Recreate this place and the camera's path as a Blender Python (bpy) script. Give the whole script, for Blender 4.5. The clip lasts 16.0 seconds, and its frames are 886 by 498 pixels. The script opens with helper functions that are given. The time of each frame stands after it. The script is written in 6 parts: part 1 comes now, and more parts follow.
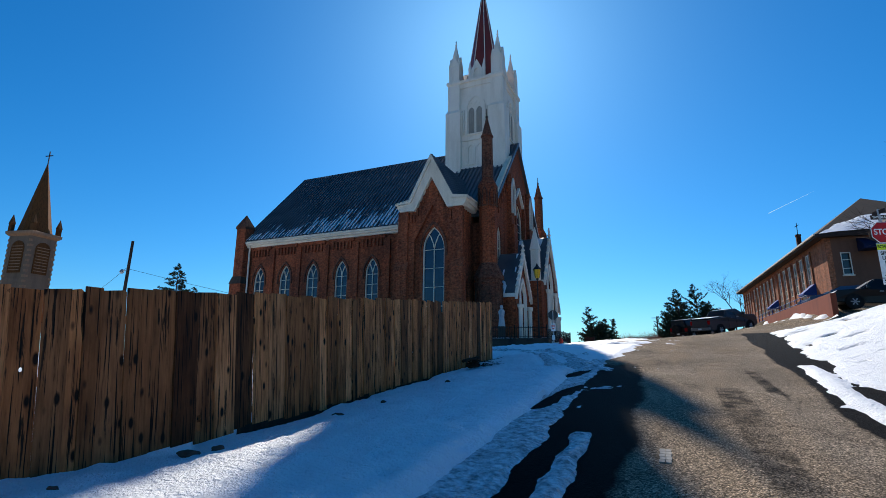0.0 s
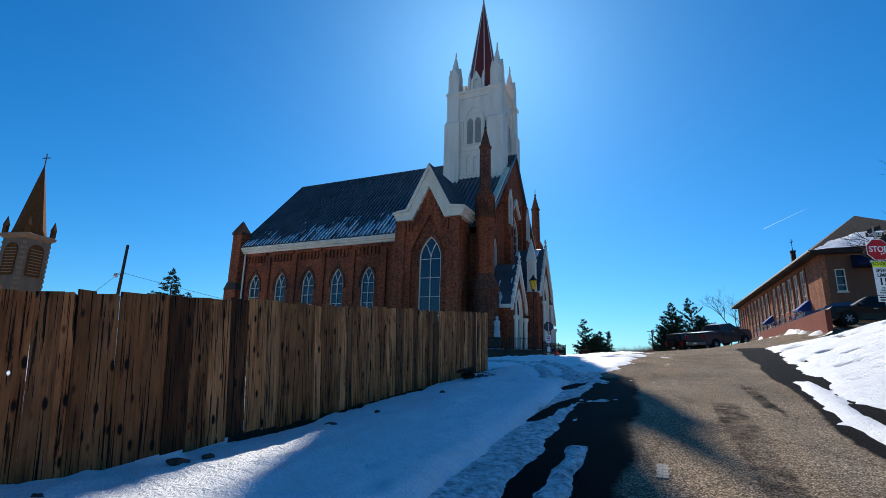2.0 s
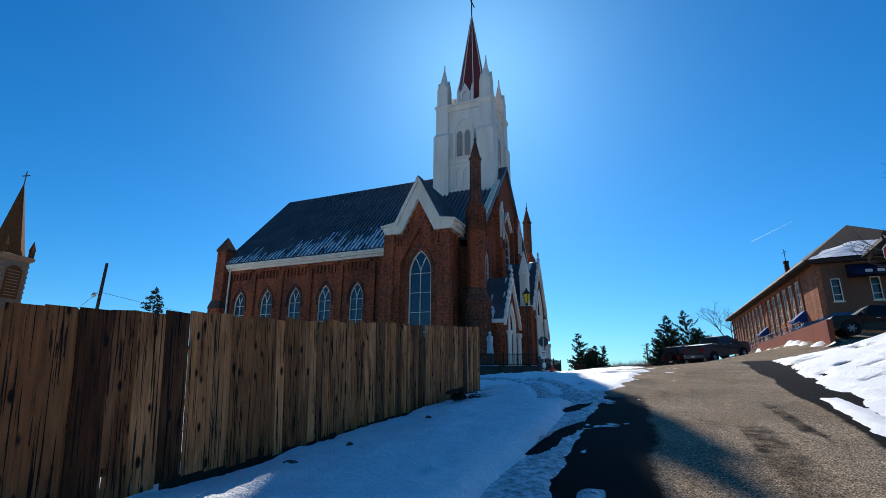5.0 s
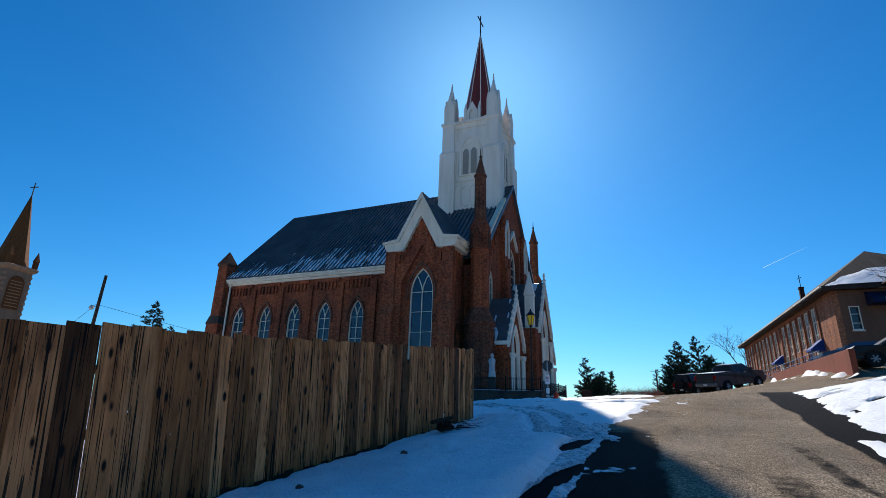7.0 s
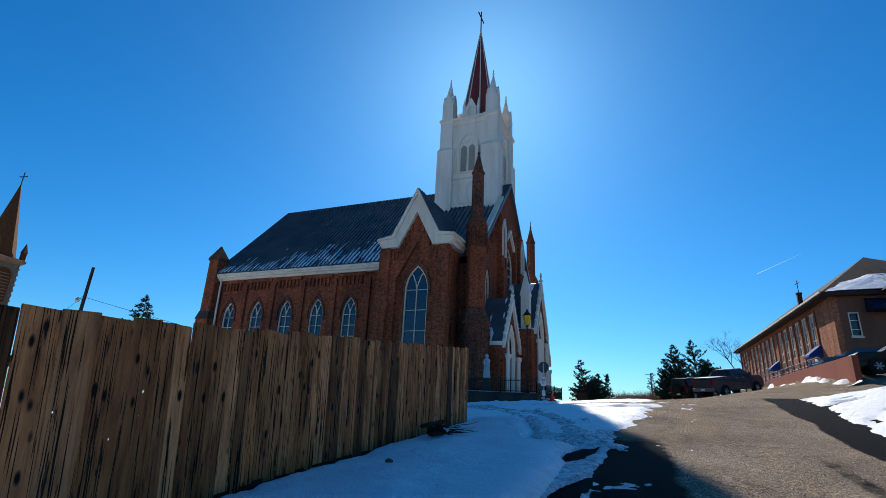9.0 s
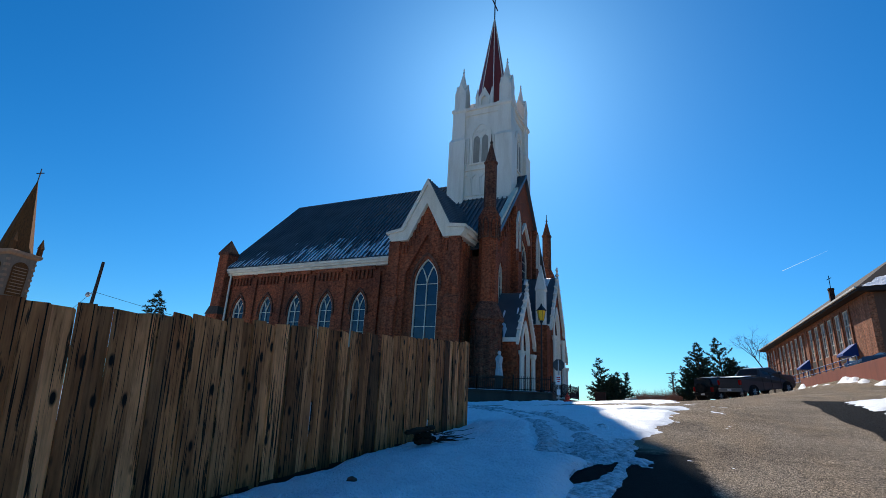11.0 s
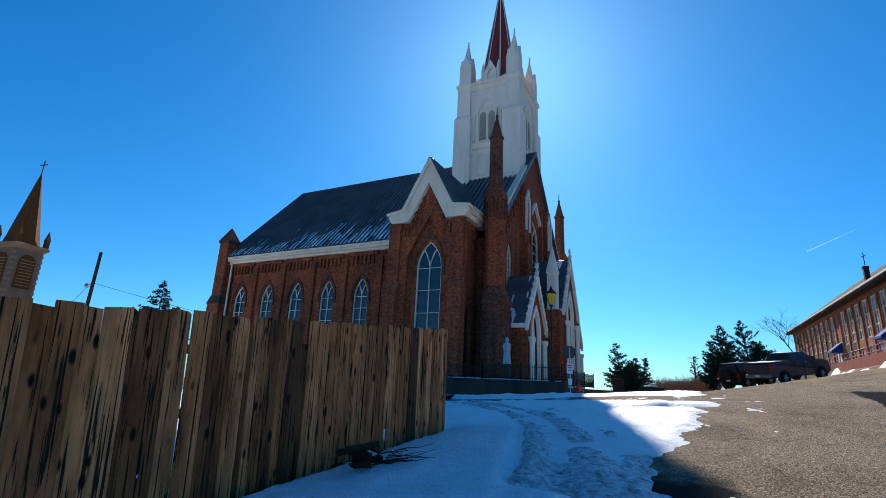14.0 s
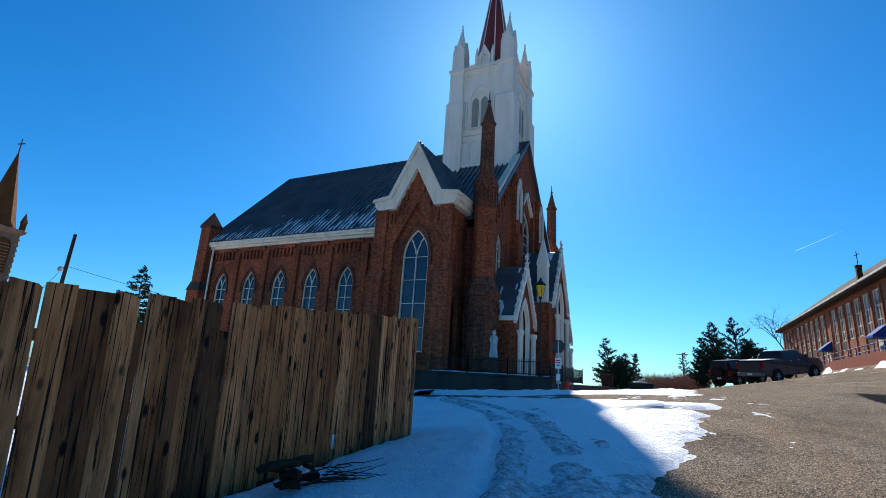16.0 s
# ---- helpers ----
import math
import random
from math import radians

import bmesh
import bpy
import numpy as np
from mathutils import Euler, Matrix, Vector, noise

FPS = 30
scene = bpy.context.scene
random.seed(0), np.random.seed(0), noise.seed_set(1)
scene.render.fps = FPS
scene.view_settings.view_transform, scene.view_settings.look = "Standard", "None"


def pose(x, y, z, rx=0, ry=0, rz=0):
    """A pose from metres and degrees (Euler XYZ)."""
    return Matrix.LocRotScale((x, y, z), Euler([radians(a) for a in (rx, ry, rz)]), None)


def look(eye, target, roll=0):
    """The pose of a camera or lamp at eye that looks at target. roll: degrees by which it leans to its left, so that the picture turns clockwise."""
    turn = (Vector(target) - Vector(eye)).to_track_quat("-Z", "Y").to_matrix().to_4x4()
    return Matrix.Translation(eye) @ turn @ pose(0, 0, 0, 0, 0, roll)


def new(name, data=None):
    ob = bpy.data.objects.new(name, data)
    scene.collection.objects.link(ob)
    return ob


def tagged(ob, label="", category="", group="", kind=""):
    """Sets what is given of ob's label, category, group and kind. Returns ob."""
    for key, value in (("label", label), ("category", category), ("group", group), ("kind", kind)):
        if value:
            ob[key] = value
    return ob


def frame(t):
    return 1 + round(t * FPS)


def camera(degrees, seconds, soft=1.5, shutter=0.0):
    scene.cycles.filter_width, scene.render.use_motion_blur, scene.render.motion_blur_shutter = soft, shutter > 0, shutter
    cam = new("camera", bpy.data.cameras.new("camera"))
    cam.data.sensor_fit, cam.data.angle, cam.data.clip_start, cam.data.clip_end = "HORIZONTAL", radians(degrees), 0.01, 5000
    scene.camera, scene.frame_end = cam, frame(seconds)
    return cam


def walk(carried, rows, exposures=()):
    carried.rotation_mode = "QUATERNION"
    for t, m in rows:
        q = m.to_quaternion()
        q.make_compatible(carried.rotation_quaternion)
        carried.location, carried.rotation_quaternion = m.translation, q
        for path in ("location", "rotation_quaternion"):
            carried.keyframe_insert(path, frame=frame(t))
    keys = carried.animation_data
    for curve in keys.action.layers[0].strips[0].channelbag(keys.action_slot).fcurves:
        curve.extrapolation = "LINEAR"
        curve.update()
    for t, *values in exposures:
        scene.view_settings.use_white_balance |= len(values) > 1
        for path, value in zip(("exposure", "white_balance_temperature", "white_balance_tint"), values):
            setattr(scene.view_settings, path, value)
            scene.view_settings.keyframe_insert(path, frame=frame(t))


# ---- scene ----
cam = camera(84.9, 16.0, soft=0.75)
METRES, EYE, TILT, LEAN, TURN = 8.5, 1.5, 0.0, 0.0, 24.5
ROWS = [
    (0.0, 0.0, 0.0, 0.0, -0.09, 12.05, -0.43),
    (0.5, 0.001, 0.002, 0.0006, -0.27, 11.16, -0.66),
    (1.0, -0.0008, 0.002, 0.0007, -0.36, 11.32, -0.99),
    (1.5, -0.002, 0.0028, 0.001, -0.35, 11.44, -1.38),
    (2.0, -0.0022, 0.0038, -0.0001, -0.74, 13.2, -1.35),
    (2.5, -0.0008, 0.0059, -0.0004, -0.93, 13.24, -1.04),
    (3.0, 0.0019, 0.0127, -0.0012, -1.17, 12.63, -1.05),
    (3.5, -0.0009, 0.0349, -0.0048, -1.83, 11.86, -0.94),
    (4.0, -0.0029, 0.0627, -0.002, -1.93, 13.17, -0.34),
    (6.5, 0.0588, 0.2401, 0.0197, -1.06, 16.7, -1.08),
    (7.0, 0.0684, 0.2558, 0.022, -0.88, 17.52, -1.74),
    (7.5, 0.0636, 0.2691, 0.0221, -0.86, 17.74, -2.51),
    (8.0, 0.0495, 0.2979, 0.0258, -0.9, 17.31, -2.11),
    (8.5, 0.0505, 0.3232, 0.0267, -1.68, 16.96, -2.16),
    (9.0, 0.0737, 0.3541, 0.0267, -1.64, 17.57, -2.63),
    (9.5, 0.0851, 0.3886, 0.026, -1.03, 17.98, -2.93),
    (12.0, 0.1714, 0.6104, 0.0563, 0.68, 16.72, -3.11),
    (12.5, 0.1945, 0.6472, 0.0638, 0.78, 16.71, -3.12),
    (13.0, 0.2067, 0.693, 0.0655, 1.08, 16.1, -3.02),
    (13.5, 0.2108, 0.7363, 0.0674, 1.67, 15.67, -2.85),
    (14.0, 0.233, 0.7751, 0.0722, 2.49, 15.57, -2.54),
    (14.5, 0.2419, 0.7984, 0.0761, 2.9, 15.63, -2.06),
    (15.0, 0.2412, 0.8443, 0.078, 2.08, 15.82, -1.84),
    (15.5, 0.2535, 0.8914, 0.0785, 0.62, 15.54, -2.6),
    (16.0, 0.2677, 0.9233, 0.084, 1.32, 14.73, -3.43),
]
walk(cam, [(t, pose(0, 0, EYE, TILT, LEAN, TURN) @ pose(METRES * x, METRES * y, METRES * z, 90 + pitch, roll, yaw)) for t, x, y, z, yaw, pitch, roll in ROWS],
     exposures=[(0.0, 0.14), (9.5, 0.16), (12.0, 0.22), (14.5, 0.36), (16.0, 0.36)])

# ---- world, sun ----
SUN_AZ, SUN_EL = -18.52, 36.6   # degrees: from +y towards +x, above the horizon
world = bpy.data.worlds.new("sky")
scene.world = world
world.use_nodes = True
wn, wl = world.node_tree.nodes, world.node_tree.links
sky = wn.new("ShaderNodeTexSky")
sky.sky_type = "NISHITA"
sky.sun_disc = False
sky.sun_elevation = radians(SUN_EL)
sky.sun_rotation = radians(SUN_AZ)
sky.altitude = 1900
sky.air_density, sky.dust_density, sky.ozone_density = 1.25, 1.9, 2.3
tint = wn.new("ShaderNodeMix")
tint.data_type, tint.blend_type = "RGBA", "MULTIPLY"
tint.inputs[0].default_value = 1.0
tint.inputs[7].default_value = (0.41, 0.79, 1.13, 1)
wl.new(sky.outputs[0], tint.inputs[6])
deep = wn.new("ShaderNodeHueSaturation")
deep.inputs["Saturation"].default_value = 1.12
wl.new(tint.outputs[2], deep.inputs["Color"])
wl.new(deep.outputs[0], wn["Background"].inputs["Color"])
wn["Background"].inputs["Strength"].default_value = 0.096
sun_data = bpy.data.lights.new("sun", "SUN")
sun_data.energy, sun_data.angle, sun_data.color = 5.0, radians(0.5), (1.0, 0.93, 0.82)
sun = new("sun", sun_data)
sa, se = radians(SUN_AZ), radians(SUN_EL)
sun.matrix_world = look((0, 0, 60), (-math.sin(sa) * math.cos(se), -math.cos(sa) * math.cos(se), 60 - math.sin(se)))

# ---- materials ----
def material(name, rough=0.7, metal=0.0):
    m = bpy.data.materials.new(name)
    m.use_nodes = True
    b = m.node_tree.nodes["Principled BSDF"]
    b.inputs["Roughness"].default_value, b.inputs["Metallic"].default_value = rough, metal
    return m, m.node_tree.nodes, m.node_tree.links, b


def ramp(nodes, links, fac, stops):
    r = nodes.new("ShaderNodeValToRGB")
    while len(r.color_ramp.elements) < len(stops):
        r.color_ramp.elements.new(0.5)
    for e, (p, c) in zip(r.color_ramp.elements, stops):
        e.position, e.color = p, (*c, 1)
    links.new(fac, r.inputs[0])
    return r.outputs[0]


def noise_tex(nodes, links, vec, scale, detail=4.0, rough=0.55):
    n = nodes.new("ShaderNodeTexNoise")
    n.inputs["Scale"].default_value, n.inputs["Detail"].default_value, n.inputs["Roughness"].default_value = scale, detail, rough
    if vec is not None:
        links.new(vec, n.inputs["Vector"])
    return n.outputs[0]


def mixed(nodes, links, fac, a, b, mode="MIX"):
    m = nodes.new("ShaderNodeMix")
    m.data_type, m.blend_type = "RGBA", mode
    for sock, v in ((m.inputs[0], fac), (m.inputs[6], a), (m.inputs[7], b)):
        if isinstance(v, (int, float)):
            sock.default_value = v
        elif isinstance(v, tuple):
            sock.default_value = (*v, 1)
        else:
            links.new(v, sock)
    return m.outputs[2]


def bump(nodes, links, bsdf, height, strength=0.4, distance=0.02):
    b = nodes.new("ShaderNodeBump")
    b.inputs["Strength"].default_value, b.inputs["Distance"].default_value = strength, distance
    links.new(height, b.inputs["Height"])
    links.new(b.outputs[0], bsdf.inputs["Normal"])


def position(nodes, links, scale=(1, 1, 1)):
    g = nodes.new("ShaderNodeNewGeometry")
    m = nodes.new("ShaderNodeMapping")
    m.inputs["Scale"].default_value = scale
    links.new(g.outputs["Position"], m.inputs["Vector"])
    return m.outputs[0]


def wall_vector(nodes, links):
    """Along the wall and up, for walls along x or y."""
    g = nodes.new("ShaderNodeNewGeometry")
    sp, sn = nodes.new("ShaderNodeSeparateXYZ"), nodes.new("ShaderNodeSeparateXYZ")
    links.new(g.outputs["Position"], sp.inputs[0])
    links.new(g.outputs["True Normal"], sn.inputs[0])
    ab = nodes.new("ShaderNodeMath")
    ab.operation = "ABSOLUTE"
    links.new(sn.outputs[0], ab.inputs[0])
    gt = nodes.new("ShaderNodeMath")
    gt.operation = "GREATER_THAN"
    gt.inputs[1].default_value = 0.6
    links.new(ab.outputs[0], gt.inputs[0])
    mx = nodes.new("ShaderNodeMix")
    links.new(gt.outputs[0], mx.inputs[0])
    links.new(sp.outputs[0], mx.inputs[2])
    links.new(sp.outputs[1], mx.inputs[3])
    c = nodes.new("ShaderNodeCombineXYZ")
    links.new(mx.outputs[0], c.inputs[0])
    links.new(sp.outputs[2], c.inputs[1])
    return c.outputs[0]


def brick_material(name, a, b, mortar, grime=(0.05, 0.03, 0.025), amount=0.5):
    m, n, l, s = material(name, 0.9)
    v = wall_vector(n, l)
    t = n.new("ShaderNodeTexBrick")
    t.inputs["Scale"].default_value = 1.0
    t.inputs["Brick Width"].default_value, t.inputs["Row Height"].default_value = 0.23, 0.076
    t.inputs["Mortar Size"].default_value = 0.009
    t.inputs["Color1"].default_value, t.inputs["Color2"].default_value, t.inputs["Mortar"].default_value = (*a, 1), (*b, 1), (*mortar, 1)
    l.new(v, t.inputs["Vector"])
    p = position(n, l)
    big = noise_tex(n, l, p, 0.35, 5)
    fine = noise_tex(n, l, p, 6.0, 4)
    streak = noise_tex(n, l, position(n, l, (2.2, 2.2, 0.12)), 1.0, 5)
    f1 = ramp(n, l, big, [(0.42, (0, 0, 0)), (0.7, (1, 1, 1))])
    c = mixed(n, l, amount, t.outputs["Color"], mixed(n, l, f1, t.outputs["Color"], grime))
    f2 = ramp(n, l, fine, [(0.32, (0.5, 0.5, 0.5)), (0.7, (1.4, 1.4, 1.4))])
    c = mixed(n, l, 1.0, c, f2, "MULTIPLY")
    f3 = ramp(n, l, streak, [(0.3, (0.4, 0.4, 0.4)), (0.6, (1.2, 1.2, 1.2))])
    c = mixed(n, l, 0.6, c, f3, "MULTIPLY")
    l.new(c, s.inputs["Base Color"])
    s.inputs["Specular IOR Level"].default_value = 0.15
    bump(n, l, s, t.outputs["Fac"], -0.9, 0.02)
    return m


BRICK = brick_material("red_brick", (0.46, 0.1, 0.034), (0.27, 0.055, 0.022), (0.22, 0.1, 0.055))
DARK_BRICK = brick_material("weathered_brick", (0.24, 0.07, 0.035), (0.12, 0.038, 0.022), (0.2, 0.12, 0.08), amount=0.8)
SCHOOL_BRICK = brick_material("school_brick", (0.5, 0.15, 0.06), (0.36, 0.1, 0.045), (0.36, 0.22, 0.14), amount=0.25)


def painted(name, base, dirt, rough=0.6, scale=0.8, streaks=True):
    m, n, l, s = material(name, rough)
    p = position(n, l, (1.5, 1.5, 0.25) if streaks else (1, 1, 1))
    big = noise_tex(n, l, p, scale, 6, 0.65)
    fine = noise_tex(n, l, position(n, l), 14, 4)
    f = ramp(n, l, big, [(0.45, (0, 0, 0)), (0.75, (1, 1, 1))])
    c = mixed(n, l, f, base, dirt)
    g = ramp(n, l, fine, [(0.3, (0.9, 0.9, 0.9)), (0.7, (1.05, 1.05, 1.05))])
    l.new(mixed(n, l, 1.0, c, g, "MULTIPLY"), s.inputs["Base Color"])
    s.inputs["Specular IOR Level"].default_value = 0.25
    bump(n, l, s, fine, 0.15, 0.01)
    return m


WHITE = painted("white_painted_wood", (0.88, 0.8, 0.68), (0.72, 0.63, 0.5))
CREAM = painted("cream_trim_paint", (0.82, 0.7, 0.54), (0.64, 0.52, 0.38))
IRON = painted("black_iron", (0.012, 0.012, 0.014), (0.04, 0.025, 0.02), 0.45, 3, False)
STONE = painted("grey_stone", (0.075, 0.055, 0.042), (0.03, 0.024, 0.02), 0.95, 1.2)
SPIRE_RED = painted("red_brown_spire_metal", (0.2, 0.035, 0.025), (0.13, 0.025, 0.02), 0.45, 0.7)
STATUE = painted("white_statue_stone", (0.5, 0.5, 0.5), (0.38, 0.38, 0.38), 0.7, 2, False)


def roof_metal():
    m, n, l, s = material("blue_grey_metal_roof", 0.42)
    p = position(n, l)
    f = ramp(n, l, noise_tex(n, l, p, 0.5, 5), [(0.35, (0.075, 0.08, 0.09)), (0.7, (0.13, 0.137, 0.15))])
    l.new(f, s.inputs["Base Color"])
    s.inputs["Metallic"].default_value = 0.2
    bump(n, l, s, noise_tex(n, l, p, 5, 3), 0.08, 0.01)
    return m


ROOF = roof_metal()


def snow_material():
    m, n, l, s = material("snow", 0.55)
    p = position(n, l)
    big = noise_tex(n, l, p, 0.9, 6)
    fine = noise_tex(n, l, p, 26, 5, 0.6)
    grit = noise_tex(n, l, p, 60, 2)
    c = ramp(n, l, big, [(0.3, (0.8, 0.82, 0.86)), (0.65, (0.9, 0.92, 0.94))])
    d = ramp(n, l, grit, [(0.24, (0.55, 0.5, 0.45)), (0.3, (1, 1, 1))])
    l.new(mixed(n, l, 0.5, c, d, "MULTIPLY"), s.inputs["Base Color"])
    s.inputs["Subsurface Weight"].default_value = 0.0
    h = n.new("ShaderNodeMath")
    h.operation = "ADD"
    l.new(noise_tex(n, l, p, 7, 5), h.inputs[0])
    l.new(fine, h.inputs[1])
    bump(n, l, s, h.outputs[0], 0.9, 0.065)
    return m


SNOW = snow_material()


def ice_material():
    m, n, l, s = material("dirty_ice_crust", 0.6)
    p = position(n, l)
    lump = n.new("ShaderNodeTexVoronoi")
    lump.inputs["Scale"].default_value = 16
    l.new(p, lump.inputs["Vector"])
    big = noise_tex(n, l, p, 9, 6, 0.7)
    c = ramp(n, l, big, [(0.3, (0.08, 0.08, 0.085)), (0.42, (0.36, 0.37, 0.39)), (0.6, (0.74, 0.76, 0.79))])
    l.new(c, s.inputs["Base Color"])
    h = n.new("ShaderNodeMath")
    h.operation = "ADD"
    l.new(big, h.inputs[0])
    l.new(lump.outputs["Distance"], h.inputs[1])
    bump(n, l, s, h.outputs[0], 0.9, 0.06)
    return m


ICE = ice_material()


def asphalt_material():
    m, n, l, s = material("asphalt", 0.85)
    p = position(n, l)
    wet = n.new("ShaderNodeAttribute")
    wet.attribute_name = "wet"
    speck = noise_tex(n, l, p, 55, 4, 0.75)
    stone = n.new("ShaderNodeTexVoronoi")
    stone.inputs["Scale"].default_value = 75
    l.new(p, stone.inputs["Vector"])
    patch = noise_tex(n, l, p, 0.55, 6)
    tint = noise_tex(n, l, position(n, l, (1.2, 0.25, 1)), 0.8, 5)
    dry = ramp(n, l, patch, [(0.3, (0.16, 0.128, 0.098)), (0.7, (0.3, 0.248, 0.19))])
    dry = mixed(n, l, ramp(n, l, tint, [(0.45, (0, 0, 0)), (0.7, (0.6, 0.6, 0.6))]), dry, (0.31, 0.228, 0.148))
    sp = ramp(n, l, speck, [(0.34, (0.15, 0.15, 0.15)), (0.5, (0.9, 0.9, 0.9)), (0.68, (2.4, 2.4, 2.4))])
    dry = mixed(n, l, 0.9, dry, sp, "MULTIPLY")
    vd = ramp(n, l, stone.outputs["Color"], [(0.15, (0.35, 0.35, 0.35)), (0.5, (0.9, 0.9, 0.9)), (0.9, (2.0, 1.9, 1.8))])
    dry = mixed(n, l, 1.0, dry, vd, "MULTIPLY")
    warp = n.new("ShaderNodeVectorMath")
    warp.operation = "MULTIPLY_ADD"
    wt = n.new("ShaderNodeTexNoise")
    wt.inputs["Scale"].default_value, wt.inputs["Detail"].default_value = 1.4, 6
    l.new(p, wt.inputs["Vector"])
    l.new(wt.outputs["Color"], warp.inputs[0])
    warp.inputs[1].default_value = (0.9, 0.9, 0)
    l.new(p, warp.inputs[2])
    crack = n.new("ShaderNodeTexVoronoi")
    crack.feature = "DISTANCE_TO_EDGE"
    crack.inputs["Scale"].default_value = 0.42
    l.new(warp.outputs[0], crack.inputs["Vector"])
    dry = mixed(n, l, 0.35, dry, ramp(n, l, crack.outputs["Distance"], [(0.004, (0.25, 0.23, 0.22)), (0.014, (1, 1, 1))]), "MULTIPLY")
    # Wet asphalt colour, taken near black to carry the tower's shade as well.
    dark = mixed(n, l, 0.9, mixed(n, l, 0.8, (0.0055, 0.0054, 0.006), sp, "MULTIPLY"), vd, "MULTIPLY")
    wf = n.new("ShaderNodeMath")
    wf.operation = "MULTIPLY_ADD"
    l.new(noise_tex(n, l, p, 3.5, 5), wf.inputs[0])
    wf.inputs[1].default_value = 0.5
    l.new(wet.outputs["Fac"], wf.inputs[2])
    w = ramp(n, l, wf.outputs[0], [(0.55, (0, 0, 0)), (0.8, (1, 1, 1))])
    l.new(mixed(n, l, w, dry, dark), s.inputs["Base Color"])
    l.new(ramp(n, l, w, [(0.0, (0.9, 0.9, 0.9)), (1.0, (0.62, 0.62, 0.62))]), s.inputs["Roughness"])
    s.inputs["Specular IOR Level"].default_value = 0.01
    h = n.new("ShaderNodeMath")
    h.operation = "ADD"
    l.new(speck, h.inputs[0])
    l.new(stone.outputs["Distance"], h.inputs[1])
    bump(n, l, s, h.outputs[0], 0.7, 0.016)
    return m


ASPHALT = asphalt_material()


def fence_wood(name="weathered_fence_wood", worn=1.0):
    m, n, l, s = material(name, 0.85)
    s.inputs["Specular IOR Level"].default_value = 0.2
    tc = n.new("ShaderNodeTexCoord")
    oi = n.new("ShaderNodeObjectInfo")
    off = n.new("ShaderNodeVectorMath")
    off.operation = "MULTIPLY_ADD"
    l.new(oi.outputs["Random"], off.inputs[0])
    off.inputs[1].default_value = (37, 53, 71)
    l.new(tc.outputs["Object"], off.inputs[2])
    mp = n.new("ShaderNodeMapping")
    mp.inputs["Scale"].default_value = (1, 14, 0.7)
    l.new(off.outputs[0], mp.inputs["Vector"])
    grain = noise_tex(n, l, mp.outputs[0], 2.2, 8, 0.65)
    mp2 = n.new("ShaderNodeMapping")
    mp2.inputs["Scale"].default_value = (1, 11.0, 0.6)
    l.new(off.outputs[0], mp2.inputs["Vector"])
    stain = noise_tex(n, l, mp2.outputs[0], 1.8, 6, 0.62)
    mp5 = n.new("ShaderNodeMapping")
    mp5.inputs["Scale"].default_value = (1, 3.0, 0.8)
    l.new(off.outputs[0], mp5.inputs["Vector"])
    blotch = noise_tex(n, l, mp5.outputs[0], 1.5, 4, 0.6)
    wn_ = n.new("ShaderNodeTexWhiteNoise")
    wn_.noise_dimensions = "1D"
    l.new(oi.outputs["Random"], wn_.inputs["W"])
    tone = ramp(n, l, wn_.outputs["Value"], [(0.0, (0.34 * worn, 0.115 * worn, 0.038 * worn)), (0.4, (0.46 * worn, 0.165 * worn, 0.057 * worn)), (1.0, (0.58 * worn, 0.23 * worn, 0.09 * worn))])
    g = ramp(n, l, grain, [(0.3, (0.12, 0.09, 0.07)), (0.38, (0.7, 0.65, 0.6)), (0.52, (0.95, 0.92, 0.9)), (0.7, (1.15, 1.1, 1.06))])
    c = mixed(n, l, 1.0, tone, g, "MULTIPLY")
    c = mixed(n, l, 0.9, c, ramp(n, l, blotch, [(0.36, (1.12, 1.12, 1.12)), (0.5, (0.85, 0.82, 0.8)), (0.66, (0.42, 0.37, 0.34))]), "MULTIPLY")
    st = ramp(n, l, stain, [(0.585, (0, 0, 0)), (0.615, (0.94, 0.94, 0.94))])
    c = mixed(n, l, st, c, (0.012, 0.007, 0.004))
    mp4 = n.new("ShaderNodeMapping")
    mp4.inputs["Scale"].default_value = (1, 46, 0.8)
    l.new(off.outputs[0], mp4.inputs["Vector"])
    crack = ramp(n, l, noise_tex(n, l, mp4.outputs[0], 1.0, 3, 0.5), [(0.385, (0.01, 0.01, 0.01)), (0.41, (1, 1, 1))])
    c = mixed(n, l, 0.95, c, crack, "MULTIPLY")
    mp3 = n.new("ShaderNodeMapping")
    mp3.inputs["Scale"].default_value = (0.01, 8.5, 3.6)
    l.new(off.outputs[0], mp3.inputs["Vector"])
    vo = n.new("ShaderNodeTexVoronoi")
    vo.inputs["Scale"].default_value = 0.9
    l.new(mp3.outputs[0], vo.inputs["Vector"])
    kn = ramp(n, l, vo.outputs["Distance"], [(0.15, (1, 1, 1)), (0.19, (0.7, 0.7, 0.7)), (0.26, (0, 0, 0))])
    some = ramp(n, l, vo.outputs["Color"], [(0.4, (0, 0, 0)), (0.44, (1, 1, 1))])
    kn = mixed(n, l, 1.0, kn, some, "MULTIPLY")
    c = mixed(n, l, kn, c, (0.014, 0.006, 0.003))
    l.new(c, s.inputs["Base Color"])
    bump(n, l, s, grain, 0.5, 0.012)
    return m


FENCE_WOOD = fence_wood(worn=1.15)
PALE_WOOD = fence_wood("pale_fence_wood", 1.55)
OLD_WOOD = fence_wood("old_fence_wood", 0.62)
# Wet boards, plus the set-back board whose shade is put into its colour.
WET_SHADED_WOOD = fence_wood("rain_darkened_fence_wood", 0.3)


